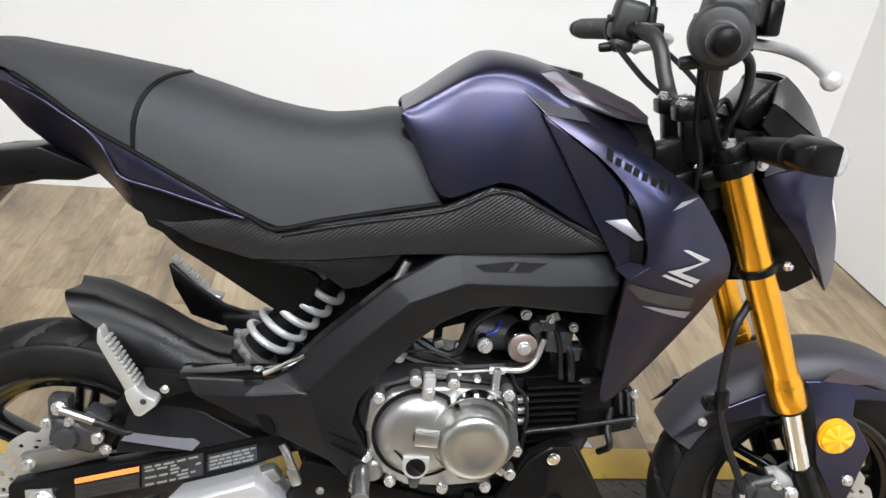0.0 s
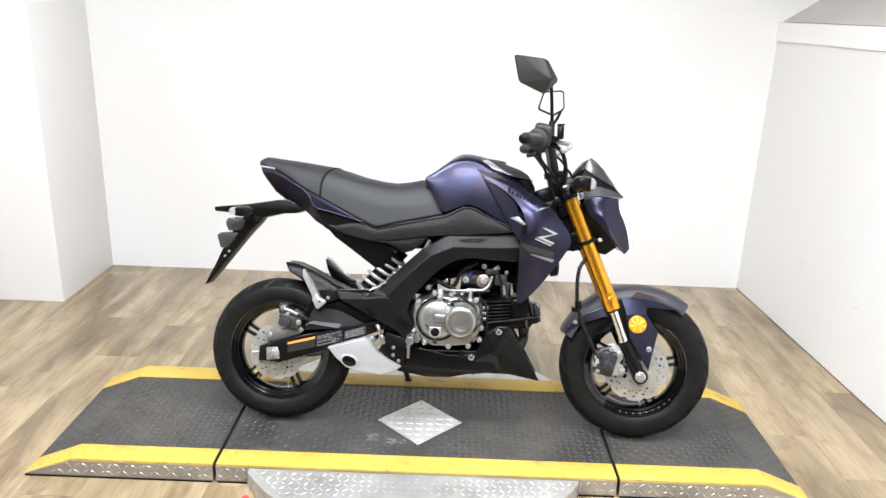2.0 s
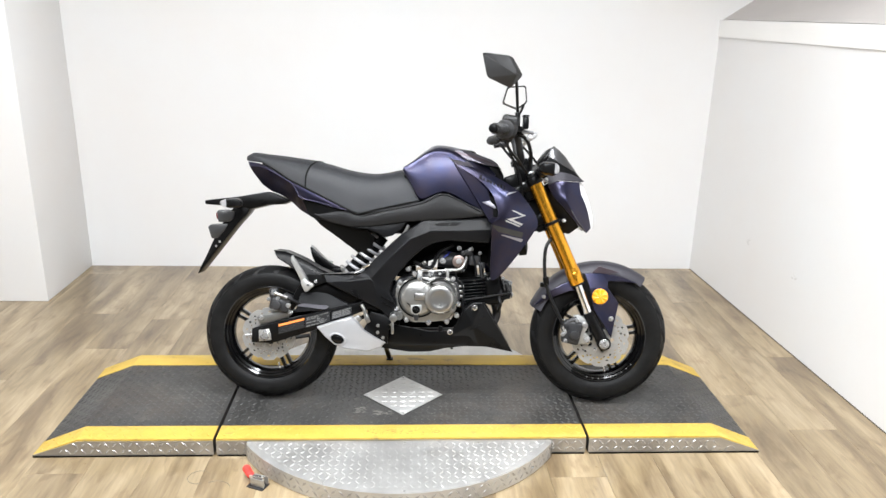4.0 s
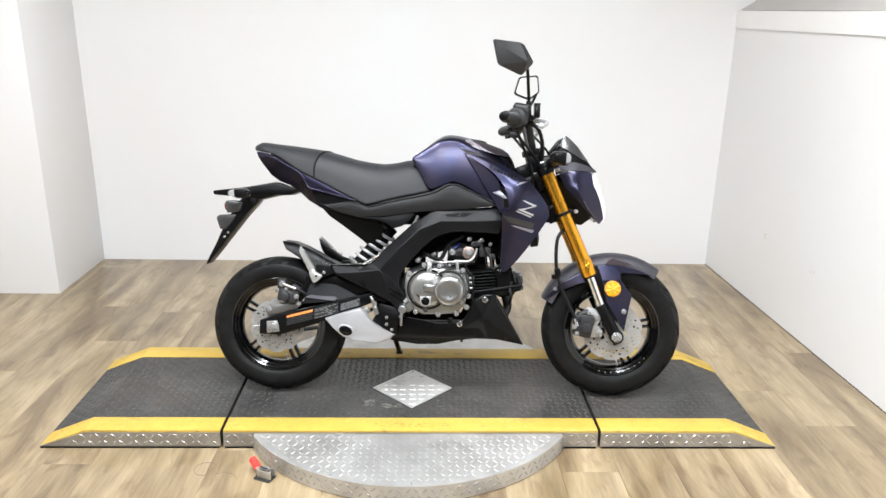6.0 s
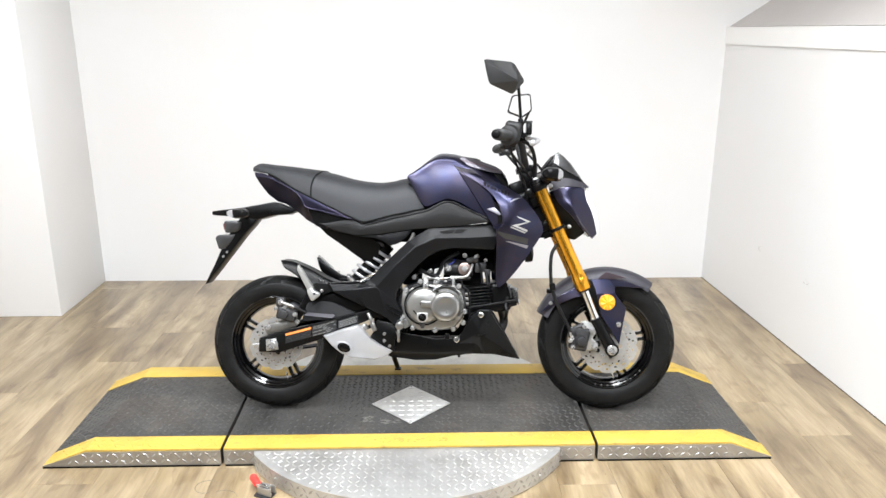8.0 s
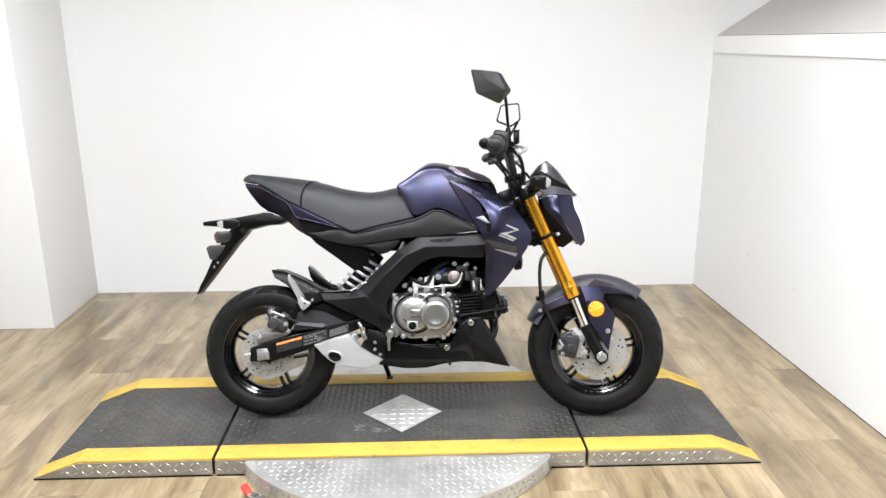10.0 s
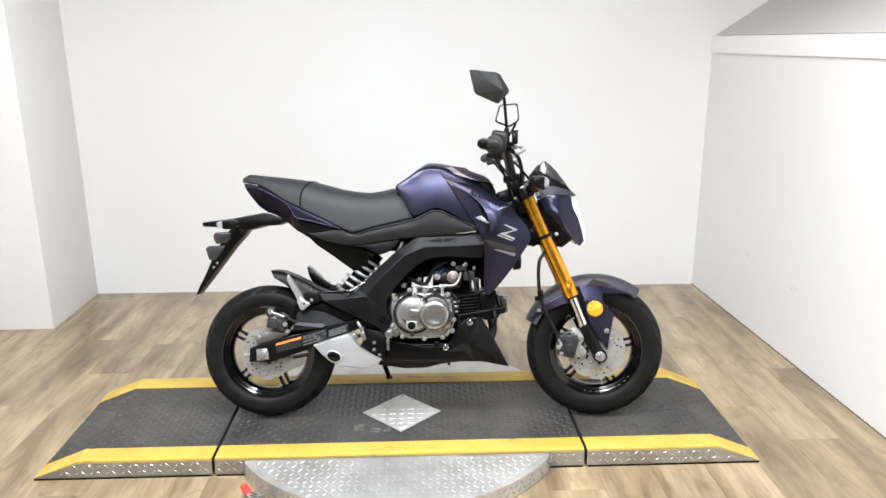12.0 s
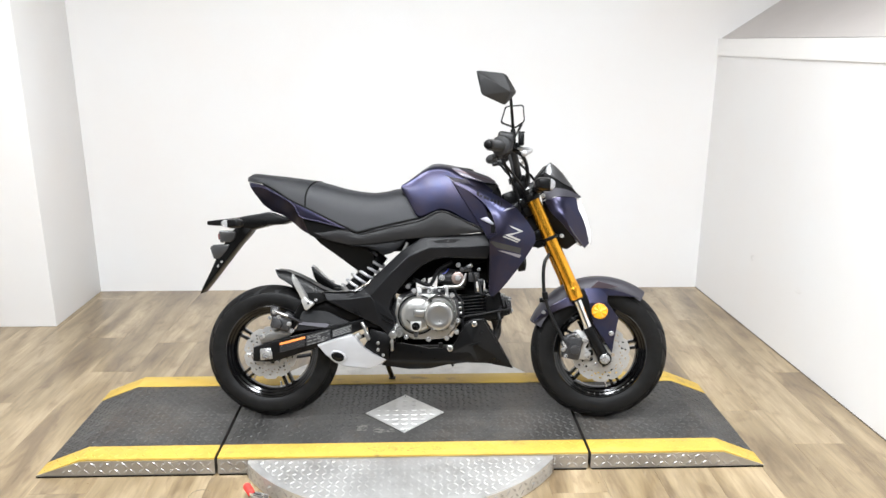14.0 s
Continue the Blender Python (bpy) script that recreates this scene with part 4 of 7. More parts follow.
# mirrors
for s in (-1, 1):
    if s < 0:
        stem = [(0.257, -0.212, 0.950), (0.256, -0.215, 1.005), (0.250, -0.250, 1.040), (0.240, -0.305, 1.088), (0.232, -0.322, 1.098)]
        out = [(0.128, 1.166), (0.136, 1.169), (0.212, 1.166), (0.226, 1.160), (0.256, 1.112), (0.254, 1.103), (0.222, 1.068), (0.214, 1.068), (0.148, 1.094), (0.143, 1.101)]
        peak, cx, cz, yo, turn = (0.236, 1.104), 0.195, 1.115, -0.330, 0.30
    else:
        stem = [(0.292, 0.200, 0.950), (0.292, 0.203, 1.000), (0.300, 0.240, 1.030), (0.325, 0.290, 1.070), (0.338, 0.312, 1.098)]
        out = [(0.272, 1.168), (0.280, 1.173), (0.338, 1.174), (0.346, 1.168), (0.352, 1.112), (0.348, 1.102), (0.318, 1.082), (0.310, 1.082), (0.262, 1.104), (0.257, 1.112)]
        peak, cx, cz, yo, turn = (0.338, 1.108), 0.305, 1.128, 0.330, 0.55
    st = tube(stem, 0.0052, 12)
    add_cyl(st, stem[0], stem[1], 0.0095, 0.0085, 16, 0.002)
    add_cyl(st, Vector(stem[0]) - Vector((0, 0, 0.006)), Vector(stem[0]) + Vector((0, 0, 0.010)), 0.012, None, 6)
    mo = bp("mirror_stem", st, M_PLAST2, "black mirror stem")
    bm = bmesh.new()
    skew = lambda x, z: -(x - cx) * turn * s - (z - cz) * (0.20 if s > 0 else 0.0)
    ring = [bm.verts.new((x, yo + s * 0.006 + skew(x, z), z)) for x, z in out]
    ring2 = [bm.verts.new((x, yo - s * 0.006 + skew(x, z), z)) for x, z in ((cx + (x - cx) * 0.97, cz + (z - cz) * 0.97) for x, z in out)]
    top = bm.verts.new((peak[0], yo + s * 0.034 + skew(*peak), peak[1]))
    top2 = bm.verts.new((out[0][0] + 0.006, yo + s * 0.014 + skew(*out[0]), out[0][1] - 0.006))
    n = len(out)
    for k in range(n):
        k2 = (k + 1) % n
        if k in (8, 9):
            bm.faces.new((top2, ring[k], ring[k2]))
        elif k == 0:
            bm.faces.new((top2, ring[0], ring[1]))
        else:
            bm.faces.new((top, ring[k], ring[k2]))
        bm.faces.new((ring[k], ring2[k], ring2[k2], ring[k2]))
    bm.faces.new((top, top2, ring[1]))
    bm.faces.new((top, ring[8], top2))
    bm.faces.new(ring2[::-1])
    bmesh.ops.recalc_face_normals(bm, faces=bm.faces)
    bmesh.ops.bevel(bm, geom=list(bm.edges), offset=0.0022, segments=2, affect="EDGES", profile=0.5, clamp_overlap=True)
    mh = bp("mirror_housing", bm, M_BARGREY, "faceted black mirror housing", sharp=18)
    bm = bmesh.new()
    bm.faces.new([bm.verts.new((x, yo - s * 0.0075 + skew(x, z), z)) for x, z in ((cx + (x - cx) * 0.86, cz + (z - cz) * 0.84) for x, z in out)])
    r = bmesh.ops.extrude_face_region(bm, geom=list(bm.faces))
    bmesh.ops.translate(bm, vec=(0, s * 0.002, 0), verts=[v for v in r["geom"] if isinstance(v, bmesh.types.BMVert)])
    bp("mirror_glass", bm, M_MIRROR, "mirror glass", mh)

# ----- head cowl, headlight, screen -----
for s in (-1, 1):
    V = [(0.385, 0.090, 0.775), (0.420, 0.095, 0.792), (0.455, 0.086, 0.791), (0.496, 0.066, 0.788), (0.504, 0.063, 0.745), (0.515, 0.058, 0.728), (0.533, 0.050, 0.687), (0.545, 0.040, 0.629),
         (0.527, 0.062, 0.612), (0.494, 0.090, 0.641), (0.466, 0.101, 0.674), (0.434, 0.103, 0.711), (0.403, 0.097, 0.738), (0.434, 0.107, 0.757), (0.460, 0.110, 0.706), (0.486, 0.101, 0.663)]
    F = [(0, 1, 13, 12), (1, 2, 13), (2, 3, 4, 13), (13, 4, 5, 14), (14, 5, 6, 15), (15, 6, 7, 8), (12, 13, 14, 11), (11, 14, 15, 10), (10, 15, 8, 9)]
    cw = bp("head_cowl", smooth_shell([(x, s * y, z) for x, y, z in V], F, -s * 0.008, ((13, 14, 0.7), (14, 15, 0.95), (15, 8, 1.0), (13, 4, 0.3))), M_PAINT, "dark metallic violet headlight cowl", sharp=24, steer=True)
    # highlight on the cowl's crease, laid on as a pale strip
    V = [(0.466, s * 0.1115, 0.694), (0.470, s * 0.1095, 0.691), (0.487, s * 0.1030, 0.664), (0.526, s * 0.0655, 0.615), (0.522, s * 0.0680, 0.615), (0.482, s * 0.1050, 0.665)]
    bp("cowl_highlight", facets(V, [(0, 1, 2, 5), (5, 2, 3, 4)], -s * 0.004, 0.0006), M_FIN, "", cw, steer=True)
    V = [(0.378, s * 0.082, 0.770), (0.434, s * 0.097, 0.711), (0.470, s * 0.093, 0.671), (0.500, s * 0.074, 0.634), (0.466, s * 0.070, 0.608), (0.384, s * 0.064, 0.624), (0.380, s * 0.070, 0.700)]
    bp("cowl_inner", facets(V, [(0, 1, 6), (1, 2, 3, 4, 5, 6)], -s * 0.02, 0.002), M_PLAST2, "", sharp=20, steer=True)
    V = [(0.386, 0.072, 0.876), (0.392, 0.064, 0.904), (0.404, 0.058, 0.911), (0.423, 0.057, 0.897), (0.446, 0.056, 0.874), (0.468, 0.052, 0.844), (0.482, 0.046, 0.826), (0.466, 0.066, 0.831), (0.420, 0.077, 0.855), (0.404, 0.076, 0.868), (0.440, 0.066, 0.860)]
    F = [(0, 1, 2, 9), (2, 3, 10, 9), (3, 4, 10), (4, 5, 7, 10), (5, 6, 7), (9, 10, 8), (10, 7, 8)]
    bp("screen_side", smooth_shell([(x, s * y, z) for x, y, z in V], F, -s * 0.005, levels=2), M_SMOKE, "dark smoked fly screen side", sharp=24, steer=True)
    V = [(0.374, 0.080, 0.846), (0.388, 0.074, 0.875), (0.404, 0.074, 0.866), (0.420, 0.075, 0.853), (0.466, 0.064, 0.829), (0.484, 0.046, 0.824), (0.496, 0.052, 0.806), (0.458, 0.072, 0.819), (0.426, 0.080, 0.823), (0.394, 0.086, 0.824)]
    bp("cowl_bridge", smooth_shell([(x, s * y, z) for x, y, z in V], [(0, 1, 2, 9), (2, 3, 8, 9), (3, 4, 7, 8), (4, 5, 6, 7)], -s * 0.006, levels=2), M_PLAST2, "black panel under the screen", sharp=24, steer=True)
    V = [(0.376, 0.088, 0.834), (0.396, 0.086, 0.824), (0.426, 0.081, 0.823), (0.458, 0.073, 0.819), (0.496, 0.053, 0.805), (0.516, 0.034, 0.791), (0.496, 0.058, 0.7895), (0.450, 0.086, 0.7935), (0.420, 0.094, 0.794), (0.388, 0.092, 0.778)]
    bp("cowl_shoulder", smooth_shell([(x, s * y, z) for x, y, z in V], [(0, 1, 8, 9), (1, 2, 8), (2, 3, 7, 8), (3, 4, 6, 7), (4, 5, 6)], -s * 0.006, levels=2), M_FENDER, "dark grey cowl shoulder", sharp=24, steer=True)


def cross_panel(name, sec, bulge, material, label):
    """A panel across the bike, from sections of x, half-width and z."""
    bm = bmesh.new()
    rows = [[bm.verts.new((x + bulge * (1 - (y / w) ** 2), y, z + 0.4 * bulge * (1 - (y / w) ** 2))) for y in np.linspace(-w, w, 9)] for x, w, z in sec]
    for p, q in zip(rows, rows[1:]):
        for k in range(8):
            bm.faces.new((p[k], p[k + 1], q[k + 1], q[k]))
    r = bmesh.ops.extrude_face_region(bm, geom=list(bm.faces))
    bmesh.ops.translate(bm, vec=(-0.004, 0, -0.003), verts=[v for v in r["geom"] if isinstance(v, bmesh.types.BMVert)])
    return bp(name, bm, material, label, steer=True)


cross_panel("fly_screen", [(0.404, 0.058, 0.911), (0.423, 0.057, 0.897), (0.446, 0.056, 0.874), (0.468, 0.052, 0.844), (0.482, 0.046, 0.826)], 0.007, M_SMOKE, "dark smoked fly screen")
cross_panel("cowl_beak", [(0.482, 0.046, 0.825), (0.497, 0.050, 0.806), (0.515, 0.036, 0.791)], 0.005, M_PLAST2, "black beak over the headlight")
secs = []
for z, x, w in ((0.788, 0.512, 0.042), (0.760, 0.526, 0.050), (0.715, 0.545, 0.050), (0.665, 0.557, 0.044), (0.622, 0.556, 0.032)):
    secs.append([(x - 0.030 * abs(y / w) ** 2.2, y, z) for y in np.linspace(-w, w, 13)] + [(x - 0.05, w * 0.9, z), (x - 0.05, -w * 0.9, z)])
bp("headlight", loft(secs), M_LENS, "clear curved headlight lens", steer=True)
bp("headlight_shell", box((0.455, 0, 0.705), (0.12, 0.13, 0.15), Matrix.Rotation(radians(-14), 3, "Y"), 0.02), M_DEEP, "", steer=True)
bm = box((0.382, 0, 0.868), (0.030, 0.105, 0.075), Matrix.Rotation(radians(38), 3, "Y"), 0.008)
mt = bp("instrument", bm, M_PLAST2, "black instrument pod", steer=True)
bp("display", box((0.369, 0, 0.878), (0.004, 0.082, 0.052), Matrix.Rotation(radians(38), 3, "Y"), 0.001), M_SMOKE, "dark display glass", mt, steer=True)
bp("instrument_bracket", span(0.350, 0.420, -0.05, 0.05, 0.800, 0.835, 0.006), M_DEEP, "", steer=True)

for s in (-1, 1):
    bm = bmesh.new()
    add_cyl(bm, (0.362, s * 0.075, 0.815), (0.360, s * 0.212, 0.828), 0.014, 0.020, 20, 0.003)
    stem = bp("signal_stem", bm, M_HOSE, "black rubber signal stem", steer=True)
    secs = [[(x + 0.009, s * (0.240 + dy), z + 0.002) for x, z, dy in row] for row in (
        [(0.332, 0.842, -0.018), (0.332, 0.818, -0.018), (0.332, 0.822, 0.012), (0.332, 0.838, 0.012)],
        [(0.347, 0.852, -0.026), (0.345, 0.811, -0.026), (0.345, 0.816, 0.022), (0.347, 0.847, 0.022)],
        [(0.384, 0.851, -0.024), (0.382, 0.803, -0.024), (0.382, 0.810, 0.020), (0.384, 0.846, 0.020)])]
    b = loft(secs)
    bmesh.ops.bevel(b, geom=list(b.edges), offset=0.004, segments=2, affect="EDGES", profile=0.5, clamp_overlap=True)
    bp("signal_body", b, M_PLAST2, "", stem, steer=True)
    secs = [[(x + 0.009, s * (0.240 + dy), z + 0.002) for x, z, dy in row] for row in (
        [(0.382, 0.850, -0.024), (0.381, 0.804, -0.024), (0.381, 0.811, 0.020), (0.382, 0.846, 0.020)],
        [(0.392, 0.846, -0.020), (0.391, 0.806, -0.020), (0.391, 0.813, 0.016), (0.392, 0.842, 0.016)],
        [(0.399, 0.836, -0.010), (0.398, 0.816, -0.010), (0.398, 0.818, 0.006), (0.399, 0.834, 0.006)])]
    b = loft(secs)
    bmesh.ops.bevel(b, geom=list(b.edges), offset=0.003, segments=2, affect="EDGES", profile=0.5, clamp_overlap=True)
    bp("signal_lens", b, M_SIGNAL, "clear lens", stem, steer=True)

# ----- front fender -----
def fender_rows(a0, a1, n, r, w, drop, out=0.0):
    secs = []
    for a in np.linspace(radians(a0), radians(a1), n):
        row = []
        for u in np.linspace(-1, 1, 17):
            q = r - drop * abs(u) ** 3.2
            row.append((FRONT.x + q * math.cos(a), w * math.copysign(abs(u) ** 0.8, u), FRONT.z + q * math.sin(a)))
        secs.append(row)
    return secs


bm = loft(fender_rows(157, 54, 30, 0.266, 0.062, 0.034), False)
r = bmesh.ops.extrude_face_region(bm, geom=list(bm.faces))
for v in r["geom"]:
    if isinstance(v, bmesh.types.BMVert):
        d = v.co - FRONT
        d.y = 0
        v.co -= d.normalized() * 0.004
bp("front_fender", bm, M_FENDER, "matt dark grey front fender", steer=True)
for s in (-1, 1):
    y = s * 0.068
    V = [(0.346, y * 0.93, 0.348), (0.402, y, 0.404), (0.468, y, 0.440), (0.520, s * 0.074, 0.470), (0.580, s * 0.080, 0.478), (0.655, s * 0.072, 0.462), (0.716, y * 0.93, 0.440), (0.650, s * 0.072, 0.446),
         (0.606, s * 0.080, 0.448), (0.604, s * 0.088, 0.426), (0.644, s * 0.090, 0.372), (0.630, s * 0.094, 0.300), (0.622, s * 0.092, 0.248), (0.590, s * 0.098, 0.300), (0.556, s * 0.104, 0.350),
         (0.540, s * 0.098, 0.424), (0.470, s * 0.078, 0.408), (0.404, y, 0.378)]
    b = facets(V, [(0, 1, 17), (1, 2, 16, 17), (2, 3, 15, 16), (3, 4, 8, 9, 15), (4, 5, 7, 8), (5, 6, 7), (15, 9, 10, 14), (14, 10, 11, 13), (13, 11, 12)], -s * 0.006, 0.002)
    fl = bp("fender_stay", b, M_PAINT, "dark metallic violet fender side and stay", sharp=14, steer=True)
    V = [(0.572, s * 0.0835, 0.500), (0.600, s * 0.082, 0.474), (0.650, s * 0.078, 0.478), (0.548, s * 0.083, 0.476)]
    if s < 0:
        bp("fender_insert", facets(V, [(0, 1, 2), (0, 3, 1)], -s * 0.004, 0.001), M_INSERT, "brown violet insert", fl, sharp=10, steer=True)
    bm = bmesh.new()
    mid = bm.verts.new((0.5765, s * 0.1135, 0.3965))
    edge = [bm.verts.new((0.5765 + 0.0245 * math.cos(k * math.pi / 8), s * (0.1105 if k % 2 else 0.1075), 0.3965 + 0.0245 * math.sin(k * math.pi / 8))) for k in range(16)]
    back = [bm.verts.new((v.co.x, s * 0.094, v.co.z)) for v in edge]
    for k in range(16):
        bm.faces.new((mid, edge[k], edge[(k + 1) % 16]))
        bm.faces.new((edge[k], back[k], back[(k + 1) % 16], edge[(k + 1) % 16]))
    bm.faces.new(back)
    rf = bp("side_reflector", bm, M_AMBER, "round amber side reflector", steer=True, sharp=4)
    bp("reflector_ring", lathe([(0.0245, s * 0.096), (0.0275, s * 0.096), (0.0272, s * 0.106), (0.0250, s * 0.107)], (0.5765, 0, 0.3965), 40), M_AMBER, "", rf, steer=True)
    bm = bmesh.new()
    add_bolt(bm, (0.618, s * 0.094, 0.318), 0.0065, 0.008, (0, s, 0))
    add_bolt(bm, (0.386, s * 0.068, 0.385), 0.005, 0.006, (0, s, 0))
    bp("stay_bolt", bm, M_STEELB, "", fl, steer=True)

# ----- front brake -----
bm = bmesh.new()
add_box(bm, (0.484, -0.096, 0.268), (0.064, 0.034, 0.082), Matrix.Rotation(radians(12), 3, "Y"), 0.010, 3)
add_cyl(bm, (0.490, -0.108, 0.262), (0.490, -0.126, 0.262), 0.0185, 0.0165, 26, 0.003)
add_box(bm, (0.462, -0.100, 0.288), (0.034, 0.026, 0.034), None, 0.006)
add_cyl(bm, (0.468, -0.104, 0.305), (0.500, -0.104, 0.316), 0.009, None, 14, 0.002)
cf = bp("front_caliper", bm, M_CALIPER, "dark grey cast brake caliper", steer=True)
bm = bmesh.new()
for x, z in ((0.527, 0.298), (0.536, 0.243), (0.452, 0.262), (0.460, 0.240), (0.500, 0.312)):
    add_bolt(bm, (x, -0.110, z), 0.0075 if x > 0.52 else 0.0055, 0.010)
bp("caliper_bolt", bm, M_STEELB, "", cf, steer=True)
bp("caliper_bracket", prism([(0.488, 0.326), (0.506, 0.330), (0.538, 0.312), (0.541, 0.286), (0.530, 0.268), (0.550, 0.250), (0.545, 0.226), (0.505, 0.228), (0.512, 0.280)], -0.100, -0.084, 0.003), M_PEG, "silver caliper bracket", cf, steer=True)
hose = [(0.430, -0.050, 0.650), (0.420, -0.072, 0.612), (0.398, -0.098, 0.586), (0.384, -0.110, 0.560), (0.381, -0.112, 0.505), (0.388, -0.108, 0.440), (0.410, -0.106, 0.378), (0.440, -0.108, 0.320), (0.458, -0.110, 0.282)]
ho = bp("brake_hose", tube(hose, 0.0062, 12), M_HOSE, "black rubber front brake hose", steer=True)
bp("hose_union", cyl((0.452, -0.110, 0.292), (0.461, -0.111, 0.266), 0.0058, None, 12), M_STEELB, "", ho, steer=True)
bm = cyl((0.386, -0.110, 0.462), (0.390, -0.109, 0.436), 0.0105, None, 16, 0.002)
add_box(bm, (0.382, -0.094, 0.432), (0.026, 0.026, 0.016), None, 0.003)
bp("hose_clip", bm, M_PLAST2, "", ho, steer=True)

# ----- cables at the head -----
for name, pts, r in (("throttle_cable", [(0.236, -0.215, 0.925), (0.246, -0.190, 0.895), (0.290, -0.130, 0.845), (0.330, -0.075, 0.780), (0.320, -0.055, 0.700)], 0.0045),
                     ("brake_line", [(0.272, -0.190, 0.945), (0.305, -0.165, 0.925), (0.322, -0.125, 0.880), (0.322, -0.085, 0.820), (0.345, -0.058, 0.740), (0.400, -0.050, 0.680), (0.430, -0.050, 0.650)], 0.0065),
                     ("clutch_cable", [(0.262, 0.190, 0.945), (0.300, 0.165, 0.925), (0.335, 0.080, 0.880), (0.330, -0.030, 0.830), (0.318, -0.055, 0.760)], 0.0045),
                     ("wiring_loom", [(0.228, 0.200, 0.925), (0.262, 0.130, 0.880), (0.300, 0.050, 0.838), (0.330, 0.030, 0.760)], 0.0050),
                     ("switch_wire", [(0.232, -0.205, 0.918), (0.270, -0.118, 0.845), (0.292, -0.100, 0.790), (0.300, -0.080, 0.730)], 0.0040),
                     ("meter_cable", [(0.352, -0.030, 0.850), (0.330, -0.045, 0.872), (0.312, -0.055, 0.845), (0.330, -0.050, 0.780)], 0.0042)):
    bp(name, tube(pts, r, 10), M_HOSE, "black control cable", steer=True)

# ----- tank, shrouds -----
# lower edge x z, crease x z half-width, crest x z
TANK = [((-0.119, 0.820), (-0.114, 0.828, 0.108), (-0.116, 0.826)), ((-0.092, 0.776), (-0.074, 0.850, 0.109), (-0.080, 0.858)), ((-0.059, 0.722), (-0.034, 0.871, 0.111), (-0.038, 0.891)),
        ((-0.010, 0.737), (0.004, 0.874, 0.113), (-0.006, 0.908)), ((0.020, 0.746), (0.043, 0.868, 0.116), (0.046, 0.905)), ((0.057, 0.736), (0.078, 0.846, 0.120), (0.090, 0.894)),
        ((0.100, 0.712), (0.112, 0.822, 0.124), (0.130, 0.882)), ((0.146, 0.688), (0.150, 0.786, 0.126), (0.190, 0.862)), ((0.176, 0.665), (0.174, 0.764, 0.126), (0.226, 0.832))]


def tank_row(i):
    (lx, lz), (cx, cz, cw), (tx, tz) = TANK[i]
    lw = (0.114, 0.119, 0.124, 0.126, 0.126, 0.127, 0.128, 0.130, 0.130)[i]
    side = []
    for k in range(9):
        t = k / 8
        side.append((lx + (cx - lx) * t, -(lw + (cw - lw) * t ** 1.6 + 0.0015 * math.sin(math.pi * t)), lz + (cz - lz) * t))
    top = []
    for k in range(9):
        t = k / 8
        top.append((cx + (tx - cx) * t, -cw * math.cos(t * math.pi / 2) ** 0.9, cz + (tz - cz) * math.sin(t * math.pi / 2) ** 1.1))
    return side, top


def dense(table, n):
    out = []
    for k in range(len(table[0])):
        col = [Vector(r[k]) for r in table]
        out.append(spline(col, n))
    return [[out[k][i] for k in range(len(out))] for i in range(len(out[0]))]


rows = []
for i in range(9):
    side, top = tank_row(i)
    half = side + top[1:]
    rows.append(half + [(x, -y, z) for x, y, z in half[-2::-1]])
bm = loft(dense(rows, 4), False)
r = bmesh.ops.extrude_face_region(bm, geom=list(bm.faces))
for v in r["geom"]:
    if isinstance(v, bmesh.types.BMVert):
        v.co.y, v.co.z = v.co.y * 0.93, v.co.z - 0.006
bp("fuel_tank", bm, M_PAINT, "dark metallic violet fuel tank with a rounded shoulder", sharp=50)
bp("tank_nose", prism([(0.110, 0.870), (0.205, 0.846), (0.232, 0.800), (0.226, 0.770), (0.180, 0.752), (0.120, 0.780)], -0.095, 0.095, 0.016, 3), M_PLAST2, "black tank nose")
bp("filler_cap", cyl((0.100, 0, 0.872), (0.103, 0, 0.893), 0.036, 0.033, 40, 0.003), M_PLAST2, "black filler cap")

